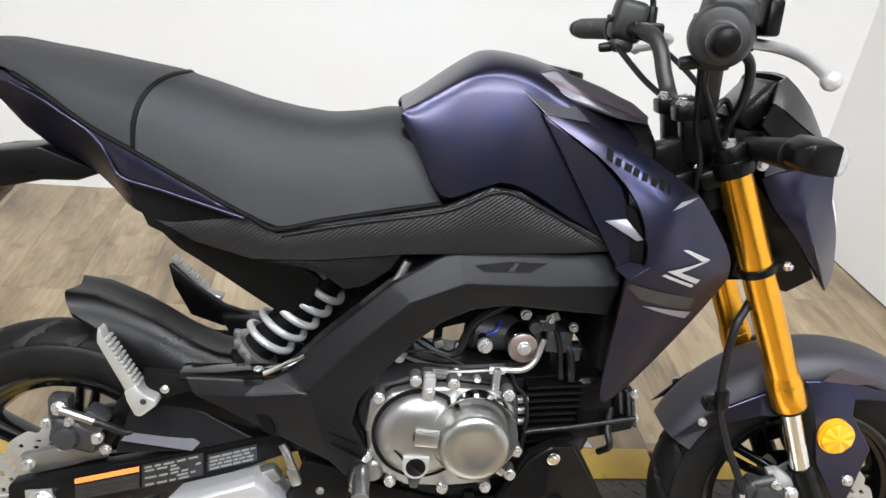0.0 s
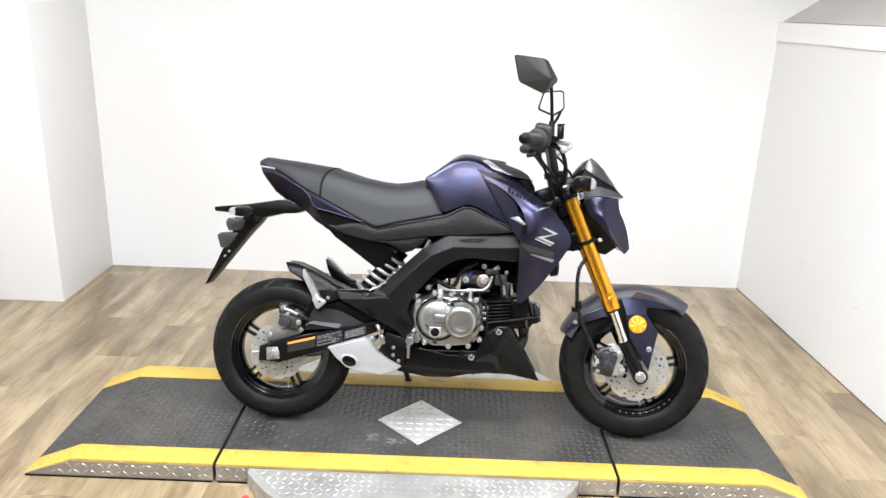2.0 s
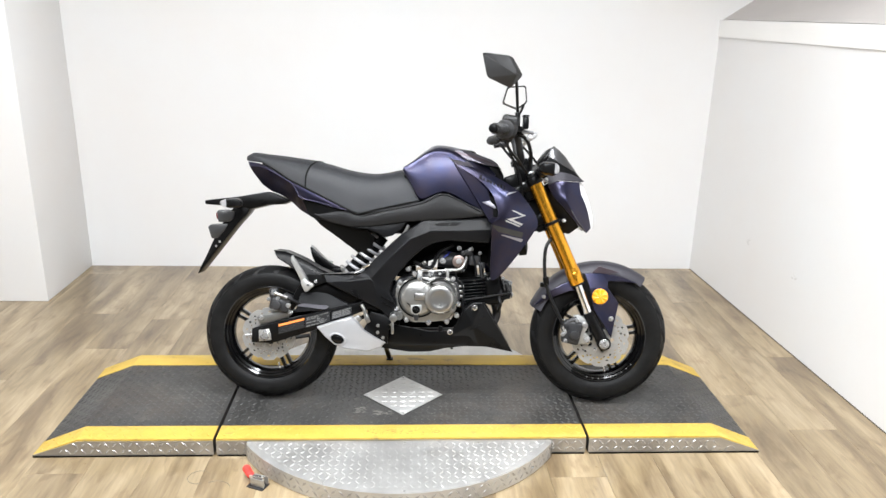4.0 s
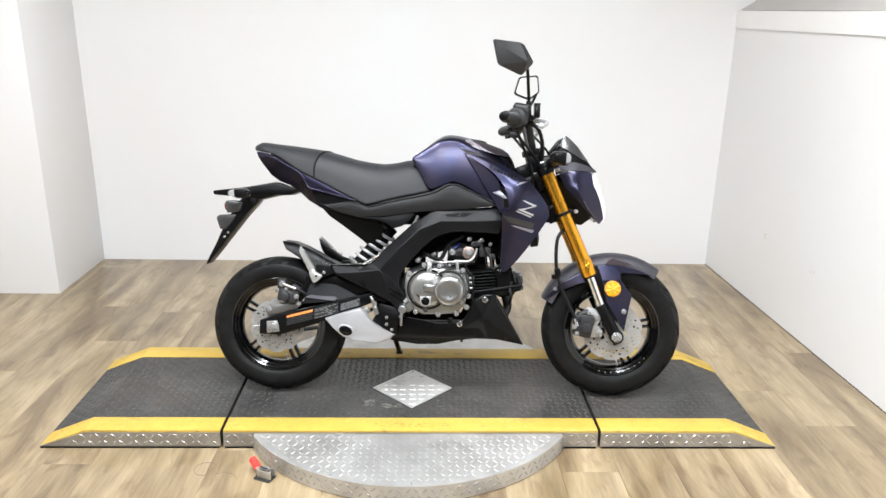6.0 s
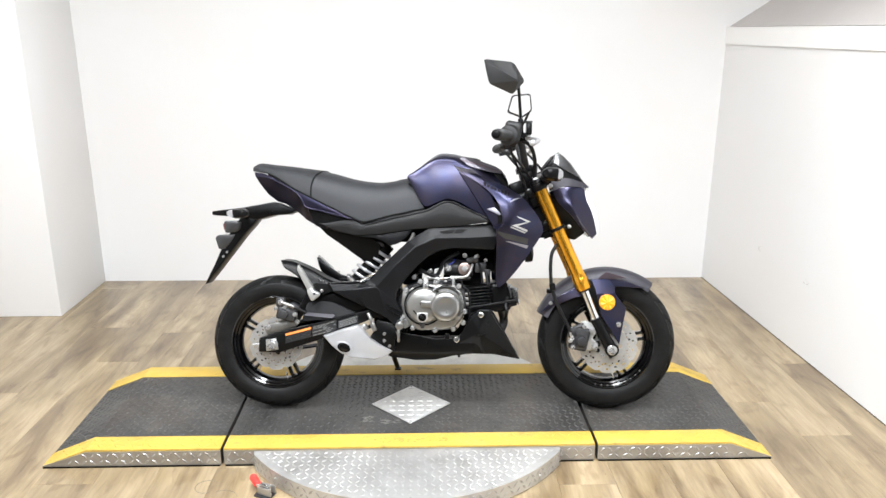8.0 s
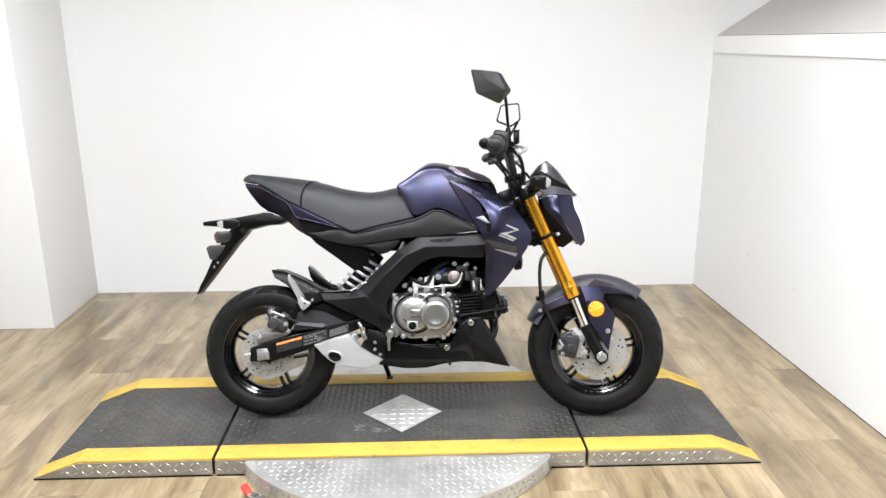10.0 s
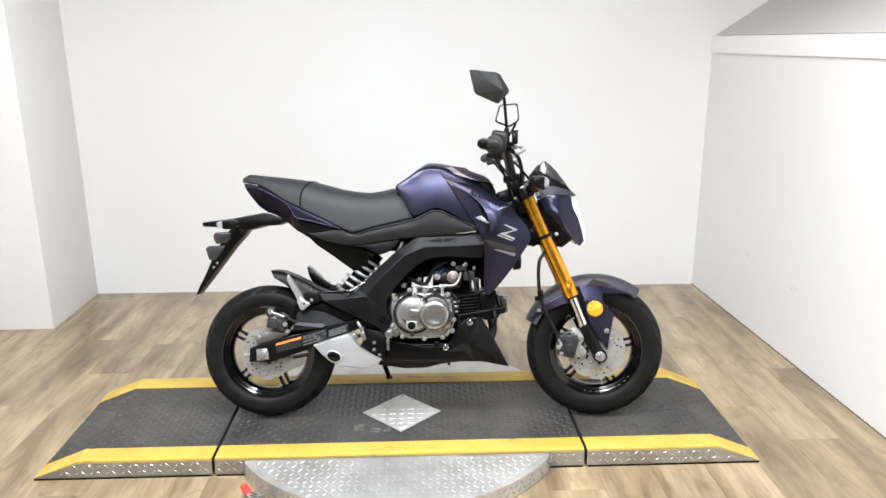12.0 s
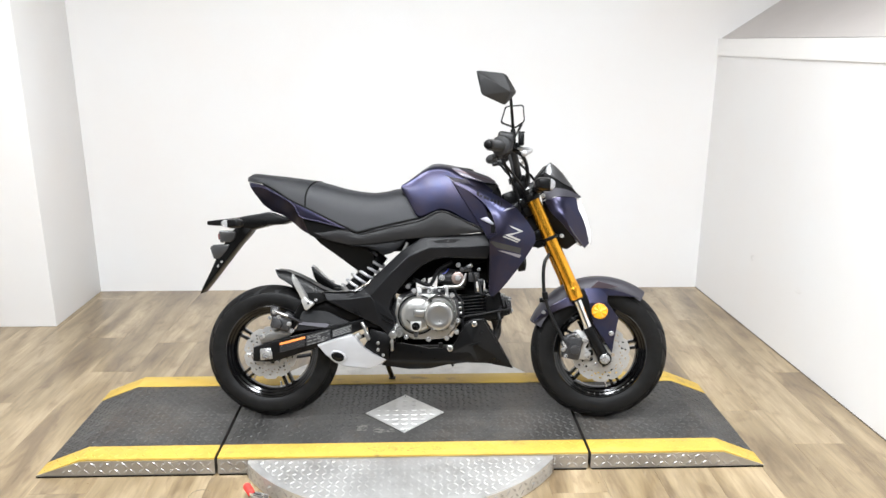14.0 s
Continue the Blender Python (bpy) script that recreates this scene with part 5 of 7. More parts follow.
for s in (-1, 1):
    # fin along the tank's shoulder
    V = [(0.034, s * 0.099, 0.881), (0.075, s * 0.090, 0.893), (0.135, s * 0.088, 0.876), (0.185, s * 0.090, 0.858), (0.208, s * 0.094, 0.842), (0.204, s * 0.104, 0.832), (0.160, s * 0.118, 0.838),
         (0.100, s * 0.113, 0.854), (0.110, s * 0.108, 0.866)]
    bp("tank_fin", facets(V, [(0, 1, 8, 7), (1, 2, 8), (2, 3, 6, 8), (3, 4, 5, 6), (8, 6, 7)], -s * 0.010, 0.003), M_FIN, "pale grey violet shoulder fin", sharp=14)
    # upward facet, its brightness put into a paler colour
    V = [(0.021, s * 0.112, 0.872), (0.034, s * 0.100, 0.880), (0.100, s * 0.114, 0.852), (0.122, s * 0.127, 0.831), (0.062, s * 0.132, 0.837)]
    bp("shoulder_facet", facets(V, [(0, 1, 2, 3, 4)], -s * 0.006, 0.001), M_FIN, "shoulder facet with its bright sheen put into the colour", sharp=10)
    # shroud: ridge, middle and outer edge, from its tip by the tank down to its foot
    V = [(0.050, 0.128, 0.842)]
    V += [(0.068, 0.133, 0.831), (0.088, 0.130, 0.836), (0.108, 0.126, 0.833), (0.129, 0.151, 0.796), (0.147, 0.146, 0.808), (0.165, 0.132, 0.814), (0.168, 0.166, 0.762), (0.196, 0.163, 0.777), (0.222, 0.142, 0.785),
          (0.188, 0.176, 0.732), (0.225, 0.180, 0.745), (0.272, 0.148, 0.752), (0.199, 0.181, 0.700), (0.243, 0.187, 0.709), (0.312, 0.138, 0.706), (0.207, 0.184, 0.661), (0.252, 0.187, 0.670), (0.346, 0.128, 0.660),
          (0.182, 0.178, 0.640), (0.245, 0.177, 0.630), (0.344, 0.120, 0.630), (0.186, 0.152, 0.556), (0.232, 0.152, 0.556), (0.298, 0.120, 0.556), (0.182, 0.138, 0.458), (0.204, 0.135, 0.456), (0.227, 0.126, 0.466)]
    V.append((0.192, 0.132, 0.437))
    F = [(0, 1, 2), (0, 2, 3)] + [q for k in range(8) for q in ((3 * k + 1, 3 * k + 4, 3 * k + 5, 3 * k + 2), (3 * k + 2, 3 * k + 5, 3 * k + 6, 3 * k + 3))] + [(25, 28, 26), (26, 28, 27)]
    sh = bp("shroud", smooth_shell([(x, s * y, z) for x, y, z in V], F, -s * 0.008, ((16, 19, 1.0), (19, 20, 0.8), (20, 21, 0.8), (11, 12, 0.5), (14, 15, 0.3)), 3), M_PAINT, "dark metallic violet angular tank shroud", sharp=24)
    # recessed panel behind the shroud's arm, its seam, vent and fin
    V = [(0.056, s * 0.131, 0.838), (0.128, s * 0.144, 0.793), (0.166, s * 0.152, 0.758), (0.186, s * 0.156, 0.712), (0.194, s * 0.160, 0.660), (0.176, s * 0.155, 0.649), (0.130, s * 0.146, 0.722), (0.092, s * 0.139, 0.782)]
    bp("tank_panel", facets(V, [(0, 1, 7), (1, 2, 6, 7), (2, 3, 4, 5, 6)], -s * 0.012, 0.002), M_PAINT, "", sharp=10)
    V = [(0.150, s * 0.1545, 0.711), (0.176, s * 0.160, 0.717), (0.199, s * 0.169, 0.693), (0.192, s * 0.167, 0.690)]
    bp("shroud_fin", facets(V, [(0, 1, 2, 3)], -s * 0.003, 0.0008), M_ACCENT, "pale silver accent", sh)
    V = [(0.172, s * 0.1570, 0.737), (0.186, s * 0.163, 0.728), (0.201, s * 0.166, 0.692), (0.204, s * 0.166, 0.658), (0.188, s * 0.162, 0.664), (0.188, s * 0.161, 0.690)]
    bp("air_vent", facets(V, [(0, 1, 2, 5), (5, 2, 3, 4)], -s * 0.004, 0.0), M_DEEP, "", sh)
    V = [(0.171, s * 0.158, 0.650), (0.190, s * 0.168, 0.662), (0.208, s * 0.186, 0.662), (0.184, s * 0.182, 0.641)]
    bp("shroud_lip", facets(V, [(0, 1, 2, 3)], -s * 0.004, 0.001), M_PAINT, "", sh, sharp=10)



def decal(name, quad, material, parent, label="", out=0.0012):
    """A thin flat mark that lies on a sheet."""
    bm = bmesh.new()
    q = [Vector(p) for p in quad]
    n = (q[1] - q[0]).cross(q[-1] - q[0]).normalized()
    if n.y > 0:
        n = -n
    f = bm.faces.new([bm.verts.new(p + n * out) for p in q])
    r = bmesh.ops.extrude_face_region(bm, geom=[f])
    bmesh.ops.translate(bm, vec=-n * (out * 0.8), verts=[v for v in r["geom"] if isinstance(v, bmesh.types.BMVert)])
    return part(name, bm, material, parent, label)


def laid_on(name, outline, material, parent, label="", lift=0.0014):
    """A mark in x and z, laid onto the near face of its parent, fold by fold."""
    me = parent.data
    tree = BVHTree.FromPolygons([v.co.copy() for v in me.vertices], [tuple(p.vertices) for p in me.polygons])
    bm = bmesh.new()
    bmesh.ops.triangulate(bm, faces=[bm.faces.new([bm.verts.new((x, 0, z)) for x, z in outline])])
    for _ in range(4):
        bmesh.ops.subdivide_edges(bm, edges=[e for e in bm.edges if e.calc_length() > 0.0022], cuts=1, use_grid_fill=True)
    for v in list(bm.verts):
        hit = tree.ray_cast(Vector((v.co.x, -1, v.co.z)), Vector((0, 1, 0)))
        if hit[0] is None:
            bm.verts.remove(v)
        else:
            v.co = hit[0] + hit[1] * math.copysign(lift, -hit[1].y)
    bmesh.ops.triangulate(bm, faces=bm.faces)
    return part(name, bm, material, parent, label)


shroud_near = [o for o in BIKE.children if o.name.startswith("shroud")][0]
fin_near = [o for o in BIKE.children if o.name.startswith("tank_fin")][0]
laid_on("fin_stripe", [(0.052, 0.880), (0.060, 0.882), (0.130, 0.866), (0.196, 0.842), (0.194, 0.838), (0.128, 0.858)], M_INSERT, fin_near, "brown violet stripe")
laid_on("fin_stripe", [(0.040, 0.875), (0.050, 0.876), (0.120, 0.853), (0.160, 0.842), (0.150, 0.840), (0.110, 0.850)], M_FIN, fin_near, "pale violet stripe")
# a wordmark as a row of plain dark blocks along the arm
for k, (w, h, drop) in enumerate(((0.90, 1.35, 0), (0.80, 0.85, 0), (1.05, 0.85, 0), (0.80, 0.85, 0), (0.75, 0.85, 0), (0.80, 0.85, 0), (0.72, 1.25, 0), (0.35, 1.2, 0))):
    x0 = 0.139 + 0.0116 * k
    z0 = 0.7900 - 0.0051 * k
    ww, hh = 0.0092 * w, 0.0105 * h
    laid_on("wordmark_block", [(x0, z0), (x0 + ww, z0 - 0.0042 * w), (x0 + ww + 0.0020, z0 - 0.0042 * w + hh), (x0 + 0.0020, z0 + hh)], M_DEEP, shroud_near, "dark wordmark drawn as plain blocks", 0.0012)
for quad in (((0.248, 0.686), (0.256, 0.686), (0.299, 0.669), (0.284, 0.668)), ((0.299, 0.669), (0.282, 0.667), (0.232, 0.657), (0.246, 0.653)), ((0.232, 0.657), (0.250, 0.656), (0.289, 0.641), (0.285, 0.635)), ((0.226, 0.651), (0.231, 0.653), (0.281, 0.634), (0.279, 0.630))):
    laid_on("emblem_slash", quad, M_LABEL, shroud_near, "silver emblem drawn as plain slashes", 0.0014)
laid_on("shroud_stripe", [(0.176, 0.640), (0.292, 0.612), (0.290, 0.592), (0.206, 0.614)], M_CAST, shroud_near, "thin grey shroud stripe")
laid_on("shroud_stripe", [(0.212, 0.604), (0.228, 0.603), (0.294, 0.588), (0.288, 0.578)], M_ACCENT, shroud_near, "thin pale shroud streak")
# highlight along the shroud's upper crease, painted as a pale streak
laid_on("shroud_stripe", [(0.226, 0.734), (0.240, 0.745), (0.270, 0.750), (0.246, 0.741)], M_ACCENT, shroud_near, "thin pale shroud streak")

# ----- seat -----
SEAT_T = [(-0.672, 0.845), (-0.665, 0.860), (-0.640, 0.871), (-0.545, 0.8595), (-0.455, 0.8450), (-0.440, 0.8400), (-0.400, 0.8335), (-0.326, 0.8185), (-0.260, 0.807), (-0.215, 0.803), (-0.170, 0.809), (-0.136, 0.818), (-0.112, 0.819)]
SEAT_B = [(-0.672, 0.842), (-0.611, 0.836), (-0.563, 0.813), (-0.506, 0.776), (-0.451, 0.750), (-0.386, 0.718), (-0.315, 0.684), (-0.269, 0.664), (-0.167, 0.688), (-0.112, 0.700)]
SEAT_W = [(-0.672, 0.030), (-0.660, 0.052), (-0.630, 0.076), (-0.560, 0.098), (-0.451, 0.112), (-0.330, 0.124), (-0.200, 0.126), (-0.112, 0.112)]


def seat_rows(x0, x1, n, grow=0.0):
    secs = []
    for x in np.linspace(x0, x1, n):
        zt, zb, w = lerp(x, SEAT_T) + grow, lerp(x, SEAT_B), lerp(x, SEAT_W) + grow
        shear = lerp(x, [(-0.30, 0.0), (-0.112, 0.50)])
        row = []
        for k in range(25):
            a = math.pi * k / 24
            c, s_ = math.cos(a), math.sin(a)
            y = -w * math.copysign(abs(c) ** 0.62, c) * (1.0 - 0.10 * s_)
            z = zb + (zt - zb) * abs(s_) ** 0.52
            bend = 0.042 * max(0.0, 1 - (y / 0.112) ** 2) * max(0.0, 1 - abs(x + 0.45) / 0.14)
            row.append((x + shear * (zt - z) + bend, y, z))
        secs.append(row)
    return secs


seat = bp("rider_seat", loft(seat_rows(-0.447, -0.114, 26)), M_SEAT, "dark grey vinyl rider seat", sharp=50)
bp("pillion_seat", loft(seat_rows(-0.665, -0.452, 20)), M_SEAT2, "dark grey ribbed vinyl pillion seat", sharp=50)
bp("seat_strap", loft(seat_rows(-0.4525, -0.4465, 3, 0.0014)), M_DEEP, "black seat strap", sharp=50)
bm = bmesh.new()
for s in (-1, 1):
    add_tube(bm, [(x, -s * (lerp(x, SEAT_W) + 0.001), lerp(x, SEAT_B) - 0.001) for x in np.linspace(-0.60, -0.270, 12)] + [(x, -s * 0.125, z) for x, z in ((-0.215, 0.677), (-0.160, 0.690), (-0.060, 0.712))], 0.0035, 8, 3)
bp("seat_piping", bm, M_DEEP, "", seat)
bp("seat_base", prism([(-0.570, 0.824), (-0.555, 0.808), (-0.450, 0.745), (-0.270, 0.656), (-0.060, 0.705), (-0.100, 0.770), (-0.300, 0.760), (-0.540, 0.825)], -0.092, 0.092, 0.004), M_DEEP, "")

# ----- tail -----
tail_y = lambda x: lerp(x, [(-0.680, 0.028), (-0.655, 0.052), (-0.60, 0.080), (-0.50, 0.104), (-0.40, 0.116), (-0.30, 0.125)])
for s in (-1, 1):
    up = [(-0.657, 0.837), (-0.613, 0.830), (-0.574, 0.812), (-0.515, 0.780), (-0.464, 0.754), (-0.393, 0.718), (-0.308, 0.680)]
    crease = [(-0.652, 0.820), (-0.604, 0.818), (-0.567, 0.803), (-0.543, 0.790), (-0.505, 0.769), (-0.487, 0.751), (-0.477, 0.733), (-0.463, 0.714), (-0.415, 0.703), (-0.360, 0.689), (-0.309, 0.676)]
    bp("tail_panel", panel(up + crease[::-1], lambda x, z: s * (tail_y(x) + 0.004), -s * 0.006, 2, 0.004), M_PAINT, "dark metallic violet tail panel", sharp=25)
    low = [(-0.437, 0.652), (-0.472, 0.672), (-0.515, 0.707), (-0.545, 0.725), (-0.580, 0.736), (-0.612, 0.759), (-0.640, 0.798)]
    tuck = lambda x: lerp(x, [p for p in crease if p[0] < -0.462] + [(-0.437, 0.708)])
    bp("tail_side", panel(crease[:8] + low, lambda x, z: s * (tail_y(x) + 0.002 - max(0, tuck(x) - z) * 0.72), -s * 0.006, 2, 0.002), M_PAINT, "", sharp=25)
    bp("tail_cover", panel([(-0.462, 0.711), (-0.434, 0.652), (-0.405, 0.640), (-0.300, 0.674), (-0.363, 0.686), (-0.415, 0.700)], lambda x, z: s * (tail_y(x) - 0.006), -s * 0.010, 2, 0.002), M_PLAST2, "black tail side cover", sharp=25)
    bp("tail_edge", tube([(x, s * (tail_y(x) + 0.0060), z) for x, z in crease[1:]], 0.0024, 8), M_PAINT, "", sharp=60)
bp("tail_under", prism([(-0.634, 0.828), (-0.618, 0.832), (-0.400, 0.720), (-0.440, 0.668), (-0.512, 0.712), (-0.570, 0.746), (-0.606, 0.766)], -0.048, 0.048, 0.008), M_DEEP, "")
bp("tail_tip", prism([(-0.662, 0.838), (-0.650, 0.834), (-0.612, 0.772), (-0.628, 0.784), (-0.648, 0.812)], -0.034, 0.034, 0.004), M_PLAST, "black tail end")

# number plate carrier with lamps
arm = [(-0.812, 0.700), (-0.700, 0.714), (-0.592, 0.734), (-0.510, 0.704), (-0.545, 0.690), (-0.589, 0.688), (-0.652, 0.671), (-0.690, 0.680), (-0.746, 0.682), (-0.810, 0.686)]
pc = bp("plate_carrier", prism(arm, -0.045, 0.045, 0.005), M_PLAST2, "black plastic number plate carrier")
hang = [(-0.700, 0.690), (-0.652, 0.674), (-0.666, 0.654), (-0.699, 0.618), (-0.743, 0.561), (-0.805, 0.480), (-0.838, 0.440), (-0.828, 0.466), (-0.803, 0.515), (-0.775, 0.579), (-0.760, 0.605), (-0.735, 0.650)]
bp("plate_hanger", prism(hang, -0.040, 0.040, 0.004), M_PLAST2, "", pc)
bp("tail_lamp", prism([(-0.769, 0.664), (-0.756, 0.668), (-0.706, 0.662), (-0.712, 0.636), (-0.724, 0.626), (-0.764, 0.624)], -0.050, 0.050, 0.006), M_SMOKE, "smoked grey tail lamp", pc)
bp("tail_lens", prism([(-0.774, 0.654), (-0.767, 0.662), (-0.764, 0.636), (-0.771, 0.634)], -0.040, 0.040, 0.003), M_RED, "red tail lens", pc)
bp("plate_lamp", prism([(-0.801, 0.607), (-0.789, 0.617), (-0.730, 0.618), (-0.742, 0.596), (-0.765, 0.568), (-0.788, 0.566)], -0.044, 0.044, 0.004), M_SMOKE, "smoked grey plate lamp housing", pc)
bm = bmesh.new()
for x, z in ((-0.772, 0.540), (-0.760, 0.556)):
    add_bolt(bm, (x, -0.040, z), 0.003, 0.002)
bp("carrier_bolt", bm, M_STEELB, "", pc)
for s in (-1, 1):
    st = bp("rear_signal_stem", cyl((-0.690, s * 0.040, 0.690), (-0.688, s * 0.120, 0.692), 0.011, 0.016, 18, 0.003), M_HOSE, "")
    b = loft([[(x, s * (0.146 + dy), z) for x, z, dy in row] for row in (
        [(-0.655, 0.700, -0.012), (-0.655, 0.684, -0.012), (-0.655, 0.686, 0.012), (-0.655, 0.698, 0.012)],
        [(-0.672, 0.710, -0.022), (-0.672, 0.676, -0.022), (-0.672, 0.680, 0.020), (-0.672, 0.706, 0.020)],
        [(-0.706, 0.708, -0.022), (-0.704, 0.674, -0.022), (-0.704, 0.678, 0.020), (-0.706, 0.704, 0.020)])])
    bmesh.ops.bevel(b, geom=list(b.edges), offset=0.004, segments=2, affect="EDGES", profile=0.5, clamp_overlap=True)
    bp("rear_signal", b, M_PLAST2, "black rear signal body", st)
    b = loft([[(x, s * (0.146 + dy), z) for x, z, dy in row] for row in (
        [(-0.704, 0.707, -0.021), (-0.703, 0.675, -0.021), (-0.703, 0.679, 0.019), (-0.704, 0.703, 0.019)],
        [(-0.722, 0.703, -0.016), (-0.720, 0.679, -0.016), (-0.720, 0.682, 0.014), (-0.722, 0.700, 0.014)],
        [(-0.728, 0.696, -0.008), (-0.727, 0.686, -0.008), (-0.727, 0.687, 0.006), (-0.728, 0.695, 0.006)])])
    bp("rear_signal_lens", b, M_SIGNAL, "clear lens", st)

# ----- side covers, frame -----
for s in (-1, 1):
    sc = [(-0.423, 0.661), (-0.400, 0.660), (-0.303, 0.676), (-0.269, 0.657), (-0.253, 0.661), (-0.167, 0.683), (-0.054, 0.708), (0.004, 0.738), (0.040, 0.736), (0.110, 0.702), (0.150, 0.686), (0.176, 0.668), (0.114, 0.660),
          (0.002, 0.650), (-0.105, 0.641), (-0.213, 0.625), (-0.299, 0.620), (-0.372, 0.637)]
    bp("side_cover", panel(sc, lambda x, z: s * lerp(x, [(-0.42, 0.112), (-0.27, 0.122), (0.0, 0.130), (0.18, 0.138)]), -s * 0.012, 3, 0.005), M_CARBON, "black carbon-pattern side cover", sharp=30)
    rim_t = [(x, s * (lerp(x, [(-0.27, 0.1235), (0.0, 0.1325), (0.18, 0.141)])), z - 0.004) for x, z in ((-0.262, 0.659), (-0.167, 0.683), (-0.054, 0.708), (0.004, 0.736), (0.040, 0.735), (0.110, 0.703), (0.172, 0.671))]
    bp("cover_edge", tube(rim_t, 0.0028, 8), M_PLAST, "", sharp=60)
    bp("lower_side_cover", panel([(-0.300, 0.617), (-0.213, 0.621), (-0.105, 0.637), (-0.120, 0.615), (-0.150, 0.592), (-0.178, 0.584), (-0.205, 0.602), (-0.236, 0.612)], lambda x, z: s * 0.116, -s * 0.012, 2, 0.003), M_PLAST, "", sharp=30)
    bp("inner_fender", panel([(-0.428, 0.655), (-0.372, 0.634), (-0.299, 0.615), (-0.240, 0.606), (-0.214, 0.585), (-0.225, 0.540), (-0.262, 0.520), (-0.300, 0.548), (-0.348, 0.585), (-0.399, 0.622)], lambda x, z: s * lerp(z, [(0.52, 0.06), (0.65, 0.105)]), -s * 0.012, 2, 0.0), M_DEEP, "black inner rear fender", sharp=30)
    fr = [(0.192, 0.664), (0.150, 0.666), (0.114, 0.657), (-0.036, 0.654), (-0.078, 0.628), (-0.118, 0.598), (-0.209, 0.512), (-0.250, 0.466), (-0.275, 0.452), (-0.384, 0.454), (-0.372, 0.428), (-0.270, 0.380), (-0.186, 0.339), (-0.160, 0.310),
          (-0.140, 0.336), (-0.130, 0.350), (-0.156, 0.395), (-0.150, 0.430), (-0.124, 0.470), (-0.080, 0.520), (-0.044, 0.552), (-0.004, 0.572), (0.040, 0.580), (0.180, 0.574)]
    b = prism([(-0.07 + (x + 0.07) * 0.99, 0.49 + (z - 0.49) * 0.97) for x, z in fr], s * 0.117, s * 0.086, 0.004)
    fp = bp("frame_cover", b, M_PLAST, "black plastic main frame cover", sharp=30)
    V = [(-0.384, 0.132, 0.454), (-0.275, 0.130, 0.453), (-0.250, 0.128, 0.467), (-0.209, 0.126, 0.512), (-0.118, 0.124, 0.598), (-0.036, 0.122, 0.653), (0.114, 0.122, 0.656), (0.190, 0.122, 0.663),
         (-0.218, 0.150, 0.446), (-0.155, 0.151, 0.520), (-0.090, 0.149, 0.583), (-0.020, 0.146, 0.612), (0.100, 0.142, 0.614), (0.190, 0.140, 0.620),
         (-0.156, 0.139, 0.398), (-0.150, 0.139, 0.430), (-0.124, 0.138, 0.470), (-0.080, 0.137, 0.520), (-0.044, 0.136, 0.552), (-0.004, 0.135, 0.572), (0.040, 0.134, 0.580), (0.180, 0.132, 0.574),
         (-0.372, 0.134, 0.428), (-0.270, 0.138, 0.380), (-0.186, 0.140, 0.339), (-0.160, 0.137, 0.312), (-0.132, 0.137, 0.350), (-0.300, 0.144, 0.434)]
    F = [(1, 2, 8), (2, 3, 9, 8), (3, 4, 10, 9), (4, 5, 11, 10), (5, 6, 12, 11), (6, 7, 13, 12), (8, 9, 16, 15), (9, 17, 16), (9, 10, 18, 17), (10, 11, 19, 18), (11, 12, 20, 19), (12, 13, 21, 20),
         (0, 1, 27, 22), (1, 8, 27), (22, 27, 23), (27, 8, 23), (8, 15, 14), (8, 14, 26), (23, 8, 24), (24, 8, 26), (24, 26, 25)]
    bp("cover_shell", facets([(x, s * y, z) for x, y, z in V], F, -s * 0.030, 0.0035), M_PLAST, "", fp, sharp=12)
    on_shell = lambda x, z, up: (x, s * (0.143 - (z - 0.614) * 0.488 + up), z)
    bp("cover_slot", facets([on_shell(x, z, 0.0008) for x, z in ((-0.008, 0.634), (0.040, 0.641), (0.088, 0.642), (0.066, 0.630), (0.004, 0.627))], [(0, 1, 2, 3, 4)], -s * 0.008, 0), M_DEEP, "", fp)
    bp("slot_fin", facets([on_shell(x, z, 0.0022) for x, z in ((0.036, 0.630), (0.046, 0.641), (0.050, 0.641), (0.044, 0.630))], [(0, 1, 2, 3)], -s * 0.006, 0), M_PLAST, "", fp)
    for k in range(2):
        bp("cover_rib", prism([(-0.190 + 0.006 * k, 0.388 - 0.018 * k), (-0.140 + 0.001 * k, 0.364 - 0.018 * k), (-0.140, 0.360 - 0.018 * k), (-0.188 + 0.006 * k, 0.383 - 0.018 * k)], s * 0.1450, s * 0.134, 0.0005), M_PLAST2, "", fp)
    bp("rear_frame_strap", facets([(-0.306, s * 0.1345, 0.453), (-0.280, s * 0.1330, 0.454), (-0.258, s * 0.1468, 0.376), (-0.277, s * 0.1440, 0.384)], [(0, 1, 2, 3)], -s * 0.008, 0.0008), M_PLAST2, "", fp)
    bp("frame_rail", tube([(0.300, s * 0.03, 0.720), (0.180, s * 0.070, 0.640), (0.020, s * 0.085, 0.600), (-0.100, s * 0.085, 0.560), (-0.220, s * 0.080, 0.420)], 0.017, 14), M_DEEP, "")
# dull black filler added to close see-through gaps under the tail
bp("seat_subframe", prism([(-0.455, 0.690), (-0.300, 0.705), (-0.290, 0.600), (-0.330, 0.606), (-0.405, 0.634), (-0.440, 0.662)], -0.088, 0.088, 0.004), M_DEEP, "")
bp("battery_box", span(-0.305, 0.080, -0.075, 0.075, 0.596, 0.720, 0.010), M_DEEP, "")
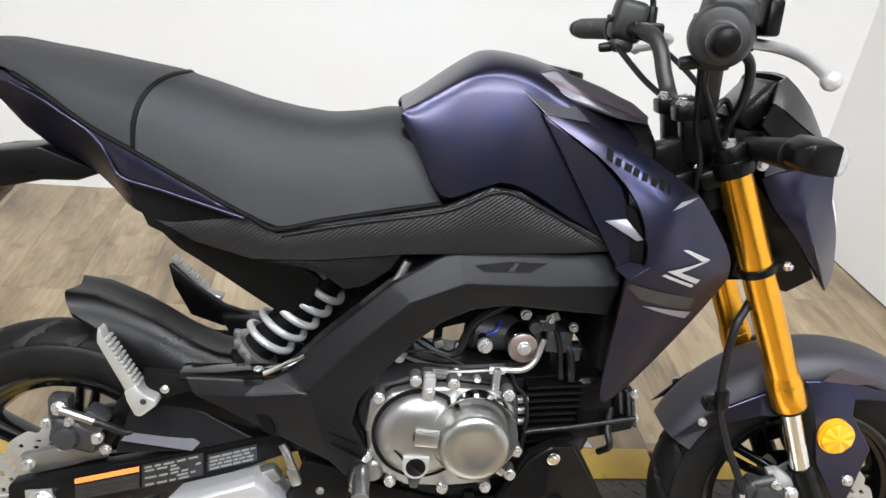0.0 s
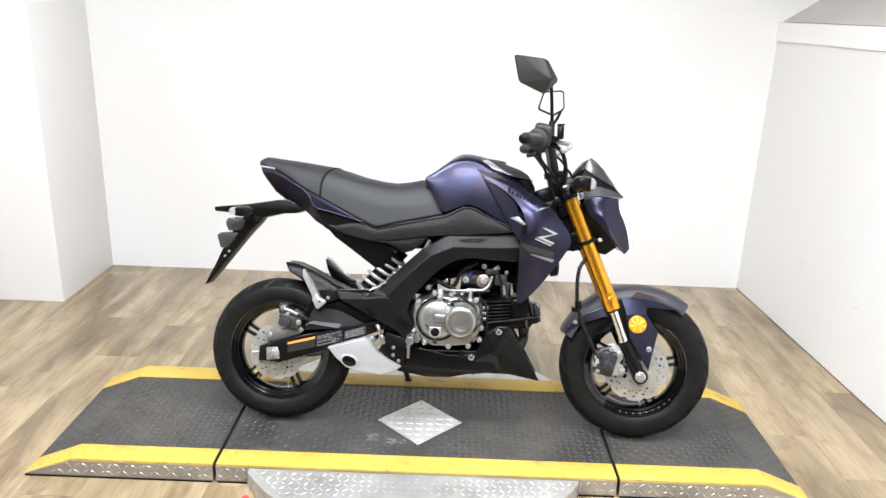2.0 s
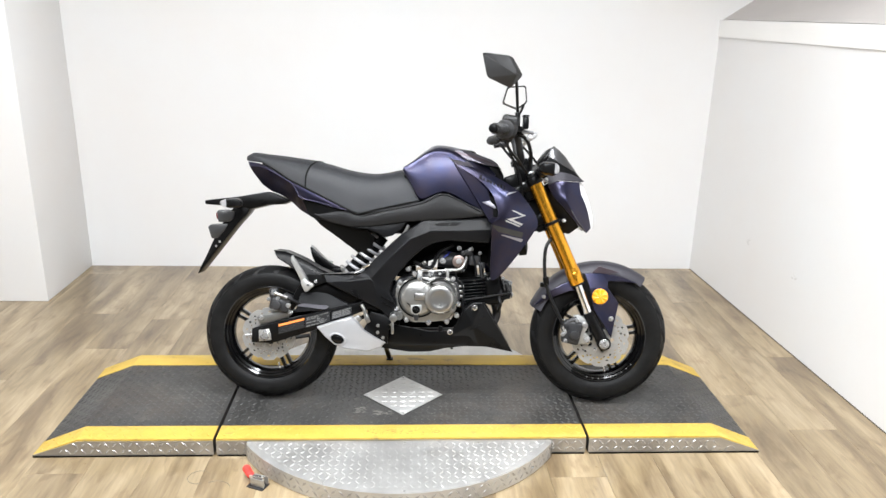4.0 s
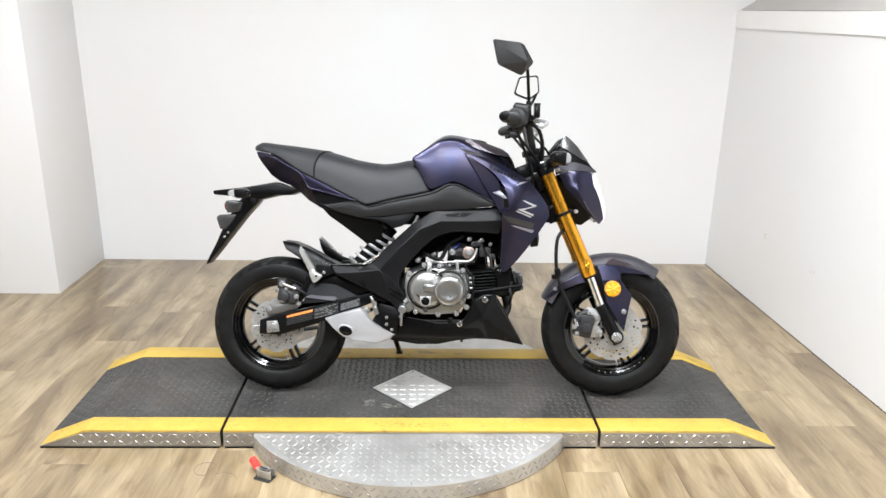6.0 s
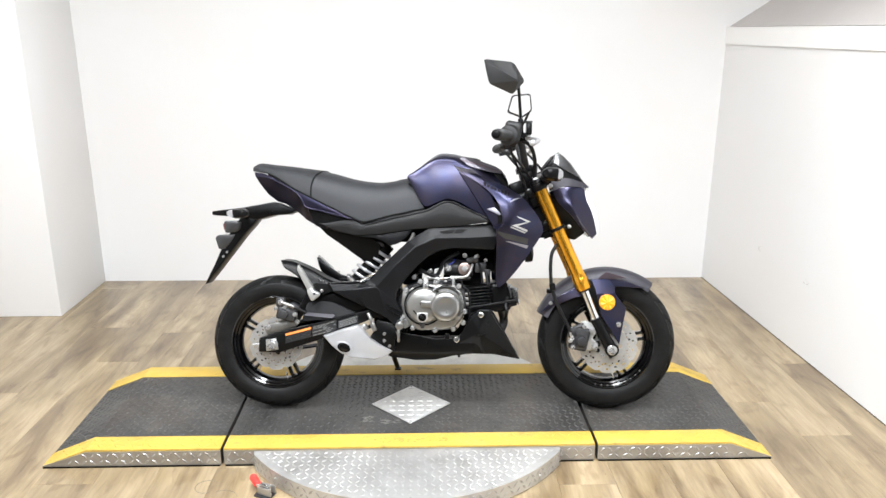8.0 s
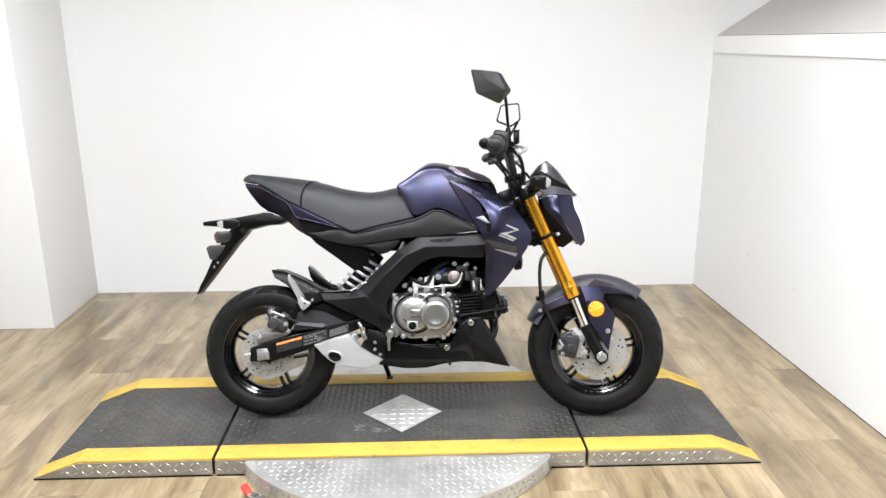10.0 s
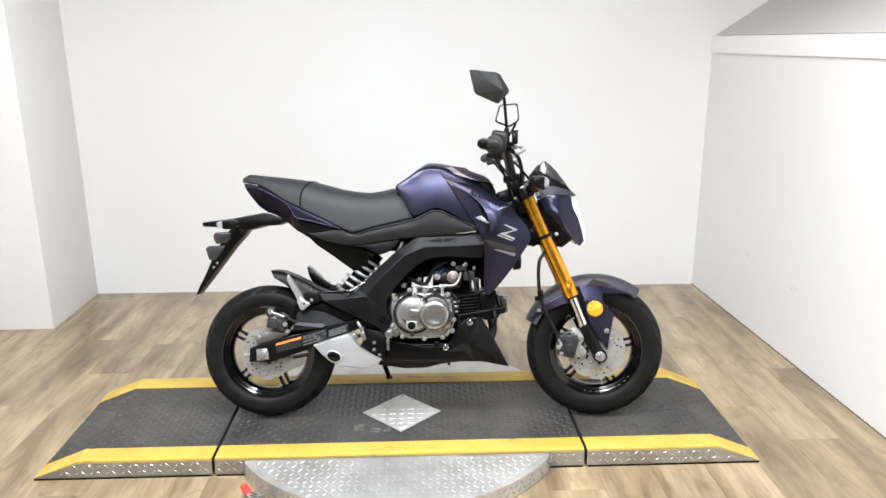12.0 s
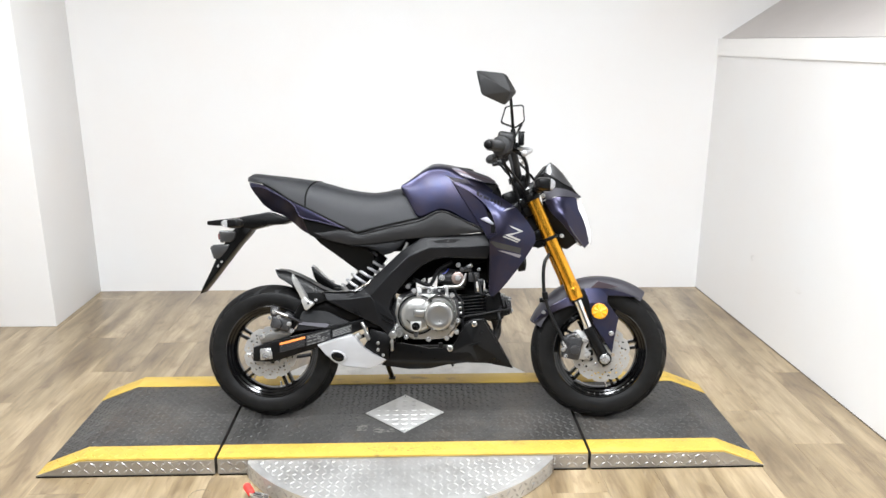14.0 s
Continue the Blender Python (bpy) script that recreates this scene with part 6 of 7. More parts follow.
bp("tank_core", prism([(-0.120, 0.800), (-0.100, 0.812), (-0.020, 0.850), (0.080, 0.850), (0.190, 0.780), (0.210, 0.690), (0.000, 0.690), (-0.090, 0.690)], -0.096, 0.096, 0.010), M_DEEP, "")
# dull black filler added for the dark between the shrouds; no radiator
bp("radiator_core", prism([(0.200, 0.720), (0.290, 0.700), (0.270, 0.580), (0.210, 0.470), (0.185, 0.480), (0.185, 0.640)], -0.100, 0.100, 0.010), M_DEEP, "")
hn = bp("horn", cyl((0.288, -0.054, 0.552), (0.314, -0.054, 0.556), 0.027, 0.027, 30, 0.004), M_PLAST2, "round black horn")
bp("horn_face", lathe([(0.0, -0.004), (0.010, -0.004), (0.012, 0.0), (0.022, -0.002), (0.024, 0.003)], (0, 0, 0), 28), M_CAST, "", hn).matrix_basis = Matrix.Translation((0.316, -0.054, 0.556)) @ Matrix.Rotation(radians(90), 4, "Z")
bp("horn_bracket", tube([(0.250, -0.040, 0.590), (0.270, -0.050, 0.575), (0.284, -0.052, 0.556)], 0.006, 8), M_PLAST2, "", hn)
bp("upper_link", tube([(-0.120, -0.112, 0.585), (-0.106, -0.112, 0.606), (-0.096, -0.112, 0.628)], 0.006, 10), M_ALU2, "")

# ----- rear shock -----
S0, S1 = Vector((-0.322, -0.030, 0.432)), Vector((-0.190, -0.030, 0.585))
bm = cyl(S0, S1, 0.025, None, 24)
shock = bp("shock_absorber", bm, M_DEEP, "black shock absorber")
d = (S1 - S0).normalized()
u = d.orthogonal().normalized()
v = d.cross(u)
n = 5.6
pts = [S0 + (S1 - S0) * (0.20 + 0.74 * t) + (u * math.cos(2 * math.pi * n * t) + v * math.sin(2 * math.pi * n * t)) * 0.0335 for t in np.linspace(0, 1, 120)]
bp("coil_spring", tube(pts, 0.0056, 10, 0), M_SILVER, "silver painted coil spring", shock)
bm = cyl(S0 + (S1 - S0) * 0.08, S0 + (S1 - S0) * 0.16, 0.034, 0.038, 26, 0.003)
for k in range(8):
    a = 2 * math.pi * k / 8
    add_box(bm, S0 + (S1 - S0) * 0.12 + (u * math.cos(a) + v * math.sin(a)) * 0.036, (0.010, 0.010, 0.014), None, 0.002)
bp("spring_seat", bm, M_ALU, "notched aluminium spring seat", shock)
bp("shock_link", tube([(-0.278, -0.130, 0.462), (-0.262, -0.134, 0.472), (-0.242, -0.136, 0.484), (-0.226, -0.132, 0.492)], 0.0038, 10), M_CHROME, "", shock)
bm = bmesh.new()
add_bolt(bm, (-0.288, -0.116, 0.452), 0.0075, 0.012, (0, 0, 1))
bp("frame_bolt", bm, M_STEELB, "", shock)
bp("frame_plate", prism([(-0.390, 0.457), (-0.278, 0.462), (-0.222, 0.466), (-0.232, 0.456), (-0.300, 0.450), (-0.390, 0.447)], -0.128, -0.096, 0.001), M_RIM, "gloss black plate under the shock", shock)

# ----- swingarm -----
for s in (-1, 1):
    sw = [(-0.630, 0.262), (-0.632, 0.214), (-0.560, 0.212), (-0.374, 0.273), (-0.245, 0.330), (-0.200, 0.345), (-0.200, 0.378), (-0.270, 0.358), (-0.439, 0.314), (-0.544, 0.287)]
    b = prism(sw, s * 0.112, s * 0.082, 0.004)
    so = bp("swingarm", b, M_PLAST2, "black box-section swingarm")
    V = [(-0.482, s * 0.112, 0.321), (-0.475, s * 0.108, 0.352), (-0.461, s * 0.094, 0.398), (-0.430, s * 0.090, 0.424), (-0.370, s * 0.098, 0.386), (-0.294, s * 0.108, 0.351), (-0.380, s * 0.113, 0.330)]
    bp("brace_plate", facets(V, [(0, 1, 6), (1, 2, 3, 6), (3, 4, 6), (4, 5, 6)], -s * 0.012, 0.002), M_PLAST, "", so, sharp=10)
    # the light this upward facet catches is put into its grey
    bp("brace_rib", facets([(-0.474, s * 0.116, 0.343), (-0.458, s * 0.098, 0.364), (-0.400, s * 0.098, 0.362), (-0.366, s * 0.112, 0.342), (-0.376, s * 0.119, 0.333)], [(0, 1, 2, 3, 4)], -s * 0.008, 0.001), M_FENDER, "grey brace facet, its sheen put into the colour", so, sharp=10)
    bp("chain_guard", prism([(-0.462, 0.360), (-0.446, 0.405), (-0.420, 0.430), (-0.370, 0.430), (-0.250, 0.385), (-0.220, 0.366), (-0.300, 0.348), (-0.380, 0.338)], s * 0.094, s * 0.084, 0.003), M_DEEP, "", so)
    bp("swingarm_brace", prism([(-0.505, 0.305), (-0.470, 0.358), (-0.458, 0.372), (-0.420, 0.356), (-0.372, 0.346), (-0.300, 0.350), (-0.220, 0.372), (-0.240, 0.420), (-0.330, 0.430), (-0.470, 0.420), (-0.500, 0.360)], s * 0.098, s * 0.078, 0.006), M_PLAST2, "", so)
    bm = bmesh.new()
    add_bolt(bm, (-0.5825, s * 0.112, 0.2405), 0.0135, 0.016, (0, s, 0))
    bp("axle_nut", bm, M_STEELB, "", so)
    bp("axle_plate", prism([(-0.606, 0.258), (-0.570, 0.262), (-0.562, 0.224), (-0.604, 0.218)], s * 0.115, s * 0.110, 0.001), M_STEEL, "", so)
    bm = bmesh.new()
    add_bolt(bm, (-0.500, s * 0.098, 0.318), 0.006, 0.006, (0, s, 0))
    bp("brace_bolt", bm, M_STEELB, "", so)
    bp("chain_adjuster", cyl((-0.655, s * 0.097, 0.236), (-0.628, s * 0.097, 0.240), 0.004, None, 10), M_STEELB, "", so)
sw_near = [o for o in BIKE.children if o.name.startswith("swingarm")][0]


def on_arm(x, up):
    """A point on the swingarm's outer face, by x and the height over its middle line."""
    return (x, -0.1125, lerp(x, [(-0.60, 0.2435), (-0.40, 0.2975), (-0.24, 0.3475)]) + up)


def arm_bar(x0, x1, u0, u1, material, label="", out=0.0012):
    decal("label_bar" if label == "" else "warning_label", [on_arm(x0, u0), on_arm(x1, u0), on_arm(x1, u1), on_arm(x0, u1)], material, sw_near, label, out)


arm_bar(-0.538, -0.450, 0.0105, 0.0185, M_ORANGE, "orange warning strip")
arm_bar(-0.538, -0.450, -0.016, 0.008, M_LABEL2, "black warning label with unreadable lines")
arm_bar(-0.446, -0.362, -0.017, 0.019, M_LABEL2, "black warning label with unreadable lines")
arm_bar(-0.356, -0.288, -0.013, 0.013, M_LABEL2, "printed tyre label with unreadable lines")
rnd = random.Random(3)
for row in range(4):
    x = -0.534
    while x < -0.470:
        w = rnd.uniform(0.006, 0.018)
        arm_bar(x, x + w, -0.0135 + row * 0.0052, -0.0110 + row * 0.0052, M_CAST, "", 0.0022)
        x += w + 0.003
for row in range(6):
    x = -0.442
    while x < -0.372:
        w = rnd.uniform(0.005, 0.016)
        if rnd.random() < 0.8:
            arm_bar(x, min(x + w, -0.365), -0.0145 + row * 0.0056, -0.0115 + row * 0.0056, M_LABEL3, "", 0.0022)
        x += w + 0.004
for row in range(4):
    x = -0.353
    while x < -0.296:
        w = rnd.uniform(0.006, 0.015)
        arm_bar(x, min(x + w, -0.290), -0.0110 + row * 0.0058, -0.0078 + row * 0.0058, M_LABEL3, "", 0.0022)
        x += w + 0.002
bp("swingarm_pivot", cyl((-0.205, -0.118, 0.355), (-0.205, 0.118, 0.355), 0.022, None, 24), M_DEEP, "")
bp("chain", tube([(-0.5810, 0.070, 0.285), (-0.330, 0.070, 0.335), (-0.150, 0.070, 0.385)], 0.007, 8), M_CAST, "")
bp("chain_lower", tube([(-0.5810, 0.070, 0.190), (-0.400, 0.070, 0.225), (-0.150, 0.070, 0.330)], 0.007, 8), M_CAST, "")
bp("sprocket", lathe([(0.020, 0.066), (0.048, 0.066), (0.050, 0.070), (0.048, 0.074), (0.020, 0.074)], REAR, 48), M_CAST, "")

# rear fender over the tyre: a ridged roof, its edges drawn back past the ridge
secs = []
for x, zt, zb, w in ((-0.570, 0.530, 0.508, 0.062), (-0.530, 0.526, 0.484, 0.063), (-0.480, 0.506, 0.450, 0.063), (-0.445, 0.488, 0.420, 0.062), (-0.410, 0.467, 0.402, 0.060), (-0.360, 0.446, 0.410, 0.057), (-0.290, 0.436, 0.420, 0.054)):
    row = []
    for u, k in ((-1, 0), (-0.93, 0.32), (-0.83, 0.64), (-0.70, 0.88), (-0.60, 0.98), (-0.52, 1.0), (-0.28, 0.93), (0, 0.90), (0.28, 0.93), (0.52, 1.0), (0.60, 0.98), (0.70, 0.88), (0.83, 0.64), (0.93, 0.32), (1, 0)):
        row.append((x + (0.016 * (1 - k) + 0.012 * max(0.0, 0.5 - abs(u)) if x < -0.5 else 0.0), w * u, zb + (zt - zb) * k))
    secs.append(row)
bm = loft(secs, False)
r = bmesh.ops.extrude_face_region(bm, geom=list(bm.faces))
bmesh.ops.translate(bm, vec=(0.002, 0, -0.006), verts=[v for v in r["geom"] if isinstance(v, bmesh.types.BMVert)])
bp("rear_fender", bm, M_PLAST2, "black plastic rear fender over the tyre", sharp=20)

# passenger pegs
def passenger_peg(p0, p1, s, bk):
    """A peg that tapers from its knuckle p0 to its tip p1, with teeth along its upper side."""
    d = (p1 - p0).normalized()
    up = d.cross(Vector((0, s, 0))) * (-1 if d.cross(Vector((0, s, 0))).x < 0 else 1)
    at = lambda a, b: ((p0 + (p1 - p0) * a + up * b).x, (p0 + (p1 - p0) * a + up * b).z)
    y0, y1 = p0.y + s * 0.011, p0.y - s * 0.011
    bp("passenger_peg", prism([at(0.16, -0.009), at(0.94, -0.0055), at(1.02, 0.000), at(1.10, 0.006), at(1.06, 0.009), at(0.94, 0.0055), at(0.16, 0.009)], y0, y1, 0.004), M_PEG, "folded aluminium passenger peg", bk)
    rot = Matrix((d, Vector((0, 1, 0)), d.cross(Vector((0, 1, 0))))).transposed()
    for k in range(11):
        a = 0.22 + 0.07 * k
        x, z = at(a, 0.0100 - 0.004 * (a - 0.2))
        part("peg_tooth", box((x, p0.y, z), (0.0045, 0.023, 0.006), rot, 0.001), M_PEG, bk)
    part("peg_knuckle", prism([at(-0.20, -0.010), at(-0.14, -0.016), at(0.10, -0.014), at(0.22, -0.010), at(0.24, 0.009), at(0.06, 0.012), at(-0.06, 0.022), at(-0.14, 0.020)], y0 + s * 0.003, y1 - s * 0.003, 0.005), M_PEG, bk)
    part("peg_pin", cyl((p0.x + 0.006, y0 + s * 0.004, p0.z + 0.002), (p0.x + 0.006, y1, p0.z + 0.002), 0.0042, None, 16), M_CAST, bk)


bk = bp("peg_bracket", prism([(-0.440, 0.455), (-0.375, 0.452), (-0.372, 0.428), (-0.412, 0.414), (-0.436, 0.420)], -0.124, -0.108, 0.004), M_DEEP, "")
passenger_peg(Vector((-0.439, -0.130, 0.418)), Vector((-0.490, -0.130, 0.508)), -1, bk)
bm = bmesh.new()
add_bolt(bm, (-0.410, -0.126, 0.430), 0.0042, 0.005)
bp("bracket_bolt", bm, M_STEELB, "", bk)
bk = bp("peg_bracket", prism([(-0.468, 0.532), (-0.462, 0.533), (-0.424, 0.498), (-0.378, 0.468), (-0.313, 0.448), (-0.320, 0.436), (-0.380, 0.430), (-0.432, 0.447), (-0.459, 0.496)], 0.106, 0.118, 0.003), M_PLAST2, "")
passenger_peg(Vector((-0.406, 0.130, 0.468)), Vector((-0.464, 0.130, 0.529)), 1, bk)

# rear brake
bm = bmesh.new()
add_box(bm, (-0.536, -0.098, 0.346), (0.068, 0.034, 0.046), Matrix.Rotation(radians(14), 3, "Y"), 0.010, 3)
add_box(bm, (-0.510, -0.100, 0.368), (0.034, 0.032, 0.030), Matrix.Rotation(radians(30), 3, "Y"), 0.006)
add_cyl(bm, (-0.545, -0.108, 0.346), (-0.545, -0.126, 0.346), 0.0185, 0.016, 24, 0.003)
add_box(bm, (-0.556, -0.100, 0.386), (0.030, 0.026, 0.034), None, 0.006)
cr = bp("rear_caliper", bm, M_CALIPER, "dark grey cast rear caliper")
bm = bmesh.new()
for x, z, rr in ((-0.554, 0.388, 0.0075), (-0.572, 0.366, 0.005), (-0.541, 0.369, 0.005), (-0.505, 0.345, 0.006), (-0.552, 0.332, 0.005), (-0.598, 0.300, 0.006)):
    add_bolt(bm, (x, -0.112, z), rr, 0.010)
bp("caliper_bolt", bm, M_STEELB, "", cr)
bp("caliper_bracket", prism([(-0.620, 0.300), (-0.580, 0.312), (-0.505, 0.332), (-0.500, 0.305), (-0.545, 0.288), (-0.605, 0.270)], -0.094, -0.080, 0.003), M_ALU, "aluminium caliper bracket", cr)
hr = bp("rear_brake_hose", tube([(-0.545, -0.116, 0.384), (-0.500, -0.114, 0.368), (-0.462, -0.104, 0.350), (-0.420, -0.080, 0.356), (-0.320, -0.076, 0.400)], 0.0058, 12), M_HOSE, "")
bp("hose_union", cyl((-0.552, -0.117, 0.388), (-0.508, -0.115, 0.371), 0.0062, None, 12), M_ALU2, "", hr)

# ----- engine -----
case = [(-0.150, 0.400), (-0.140, 0.425), (-0.125, 0.440), (-0.069, 0.460), (-0.003, 0.458), (0.050, 0.448), (0.080, 0.430), (0.086, 0.380), (0.078, 0.340), (0.042, 0.298), (-0.076, 0.288), (-0.131, 0.310), (-0.150, 0.350)]
eng = bp("crankcase", prism(case, -0.100, 0.040, 0.008, 3), M_CAST, "dark cast crankcase")
gc, cc = Vector((-0.060, -0.104, 0.381)), Vector((0.0135, -0.104, 0.3805))
rim_c = [(-0.136, 0.376), (-0.130, 0.412), (-0.106, 0.440), (-0.066, 0.452), (-0.020, 0.454), (0.040, 0.450), (0.068, 0.430), (0.078, 0.385), (0.070, 0.338), (0.040, 0.304), (-0.020, 0.296), (-0.076, 0.296), (-0.116, 0.318), (-0.132, 0.346)]
bp("clutch_cover", prism(rim_c, -0.128, -0.104, 0.006, 3), M_ALU, "cast silver clutch cover", eng)
bp("gasket", prism([(0.0 - 0.030 + (x + 0.030) * 1.012, 0.375 + (z - 0.375) * 1.012) for x, z in rim_c], -0.1085, -0.1045, 0.0), M_DEEP, "", eng)
bp("generator_cover", lathe([(0.0, -0.1515), (0.026, -0.1508), (0.040, -0.1488), (0.051, -0.1452), (0.058, -0.1398), (0.062, -0.1330), (0.0632, -0.1240)], (gc.x, 0, gc.z), 64), M_ALU, "domed silver generator cover", eng)
bp("cover_groove", lathe([(0.0633, -0.127), (0.0636, -0.1300), (0.0688, -0.1300), (0.0692, -0.127)], (gc.x, 0, gc.z), 64), M_DEEP, "", eng)
bp("clutch_ring", lathe([(0.0620, -0.124), (0.0620, -0.1490), (0.0606, -0.1510), (0.0590, -0.1490), (0.0530, -0.1330), (0.0505, -0.1310)], (cc.x, 0, cc.z + 0.009), 64), M_CHROME, "polished ring behind the cap", eng)
bp("clutch_cap", lathe([(0.0, -0.1700), (0.0265, -0.1698), (0.0285, -0.1706), (0.0420, -0.1694), (0.0465, -0.1668), (0.0490, -0.1630), (0.0500, -0.1560), (0.0503, -0.1250)], (cc.x, 0, cc.z), 72), M_ALU2, "brushed silver clutch cap", eng)
bp("cap_rib", box((0.0500, -0.150, 0.346), (0.024, 0.016, 0.011), Matrix.Rotation(radians(38), 3, "Y"), 0.002), M_ALU2, "", eng)
bm = bmesh.new()
add_box(bm, (-0.0530, -0.150, 0.3885), (0.036, 0.022, 0.0225), Matrix.Rotation(radians(2), 3, "Y"), 0.004)
bp("cover_boss", bm, M_ALU2, "", eng)
bp("dowel_hole", cyl((-0.0690, -0.152, 0.3885), (-0.0716, -0.152, 0.3885), 0.0070, 0.0062, 16), M_DEEP, "", eng)
bp("lever_post", box((-0.0550, -0.130, 0.447), (0.0165, 0.022, 0.052), Matrix.Rotation(radians(3), 3, "Y"), 0.004), M_PEG, "", eng)
bp("case_lug", box((-0.1260, -0.116, 0.4040), (0.020, 0.022, 0.054), Matrix.Rotation(radians(6), 3, "Y"), 0.004), M_ALU, "", eng)
bm = bmesh.new()
add_box(bm, (0.0400, -0.118, 0.458), (0.011, 0.012, 0.046), None, 0.002)
add_box(bm, (0.0330, -0.118, 0.444), (0.034, 0.014, 0.012), None, 0.003)
bp("stay_foot", bm, M_ALU, "", eng)
fc = Vector((-0.0650, 0, 0.3440))
eye_o = [(fc.x + 0.0185 * math.cos(a), fc.z + 0.0185 * math.sin(a)) for a in np.linspace(math.pi, 2 * math.pi, 15)] + [(fc.x + 0.0185, fc.z + 0.0150), (fc.x - 0.0185, fc.z + 0.0150)]
bp("oil_filler", prism(eye_o, -0.1560, -0.134, 0.0015), M_PEG, "silver oil filler collar", eng)
bm = cyl((fc.x, -0.150, fc.z), (fc.x, -0.1580, fc.z), 0.0138, None, 24, 0.0008)
add_box(bm, (fc.x, -0.1585, fc.z), (0.0235, 0.006, 0.0055), Matrix.Rotation(radians(35), 3, "Y"), 0.002)
bp("oil_cap", bm, M_PLAST2, "black slotted oil cap", eng)
bp("oil_spout", prism([(-0.077, 0.327), (-0.053, 0.327), (-0.059, 0.304), (-0.070, 0.304)], -0.146, -0.126, 0.002), M_CAST, "", eng)
seats = ((-0.122, 0.434), (-0.073, 0.462), (-0.020, 0.460), (0.059, 0.447), (0.079, 0.360), (0.074, 0.322), (0.040, 0.300), (-0.022, 0.296), (-0.098, 0.304), (-0.134, 0.342))
bm = bmesh.new()
for x, z in seats:
    add_cyl(bm, (x, -0.106, z), (x, -0.130, z), 0.0088, 0.0082, 18, 0.002)
bp("bolt_boss", bm, M_ALU, "", eng)
bm = bmesh.new()
for x, z in seats:
    add_bolt(bm, (x, -0.130, z), 0.0060, 0.0075)
add_bolt(bm, (-0.0540, -0.141, 0.4500), 0.0058, 0.006)
bp("cover_bolt", bm, M_STEELB, "", eng)
# thin black tube for the dark curved line left of the filler
bp("case_pipe", tube([(-0.1180, -0.1290, 0.352), (-0.1060, -0.1400, 0.367), (-0.0930, -0.1490, 0.363), (-0.0800, -0.1510, 0.349)], 0.0018, 8), M_DEEP, "", eng)
bp("gear_shaft_cover", lathe([(0.0, -0.134), (0.012, -0.134), (0.014, -0.130), (0.016, -0.128), (0.018, -0.104)], (-0.124, 0, 0.318), 28), M_ALU, "", eng)

bm = bmesh.new()
add_box(bm, (0.118, 0, 0.397), (0.100, 0.104, 0.090), Matrix.Rotation(radians(-8), 3, "Y"), 0.006)
cylb = bp("cylinder", bm, M_DEEP, "black finned cylinder")
for k in range(9):
    bp("cooling_fin", box((0.128 + k * 0.0012, 0, 0.350 + k * 0.0112), (0.084, 0.164, 0.0042), Matrix.Rotation(radians(-6), 3, "Y"), 0.0012), M_PLAST2, "", cylb)
for z in (0.4160, 0.3990, 0.3810):
    bp("stud_boss", cyl((0.072, -0.080, z), (0.0990, -0.080, z + 0.001), 0.0062, 0.0062, 14, 0.001), M_ALU, "", cylb)
bm = bmesh.new()
add_box(bm, (0.205, 0, 0.405), (0.066, 0.150, 0.104), Matrix.Rotation(radians(-8), 3, "Y"), 0.014, 3)
add_box(bm, (0.250, -0.030, 0.408), (0.036, 0.09, 0.054), Matrix.Rotation(radians(-8), 3, "Y"), 0.010)
head = bp("cylinder_head", bm, M_PLAST2, "black cylinder head")
bm = bmesh.new()
for x, z in ((0.260, 0.432), (0.266, 0.392), (0.236, 0.446)):
    add_bolt(bm, (x, -0.076, z), 0.005, 0.006)
bp("head_bolt", bm, M_STEELB, "", head)
for x, z in ((0.238, 0.424), (0.252, 0.416), (0.262, 0.402)):
    bp("head_rib", box((x, -0.078, z), (0.005, 0.012, 0.044), Matrix.Rotation(radians(-12), 3, "Y"), 0.001), M_CAST, "", head)
bp("oil_pipe", tube([(0.0965, -0.090, 0.330), (0.0965, -0.090, 0.358), (0.1030, -0.092, 0.3705), (0.160, -0.092, 0.3800), (0.223, -0.090, 0.3915), (0.264, -0.085, 0.3970)], 0.0040, 10), M_HOSE, "black pipe along the cylinder")
bp("pipe_bracket", prism([(0.104, 0.366), (0.160, 0.376), (0.262, 0.393), (0.262, 0.378), (0.200, 0.360), (0.110, 0.350)], -0.084, -0.076, 0.002), M_PLAST2, "")
bp("plug_lead", tube([(0.230, -0.070, 0.405), (0.222, -0.090, 0.380), (0.226, -0.100, 0.358), (0.222, -0.070, 0.330)], 0.0055, 10), M_HOSE, "")
bp("breather_hose", tube([(0.0620, -0.088, 0.476), (0.0690, -0.090, 0.458), (0.0760, -0.091, 0.443), (0.0900, -0.092, 0.429), (0.0975, -0.092, 0.396), (0.0965, -0.090, 0.372)], 0.0032, 8), M_HOSE, "")

# carburettor and plumbing above the engine
carb = bp("throttle_body", cyl((0.010, -0.040, 0.510), (0.110, -0.040, 0.500), 0.030, 0.026, 28, 0.004), M_CAST, "dark throttle body")
bp("diaphragm_barrel", lathe([(0.0215, -0.0945), (0.0232, -0.0930), (0.0232, -0.040)], (0.0780, 0, 0.505), 36), M_RIM, "", carb)
bp("diaphragm_cover", lathe([(0.0, -0.0985), (0.0190, -0.0985), (0.0215, -0.0970), (0.0220, -0.0940)], (0.0780, 0, 0.505), 36), M_COPPER, "round zinc-plated cover", carb)
bm = bmesh.new()
add_bolt(bm, (0.0790, -0.098, 0.5055), 0.0074, 0.008)
add_bolt(bm, (0.0230, -0.096, 0.5060), 0.0078, 0.012)
add_bolt(bm, (-0.014, -0.098, 0.462), 0.0055, 0.008)
bp("carb_bolt", bm, M_STEELB, "", carb)
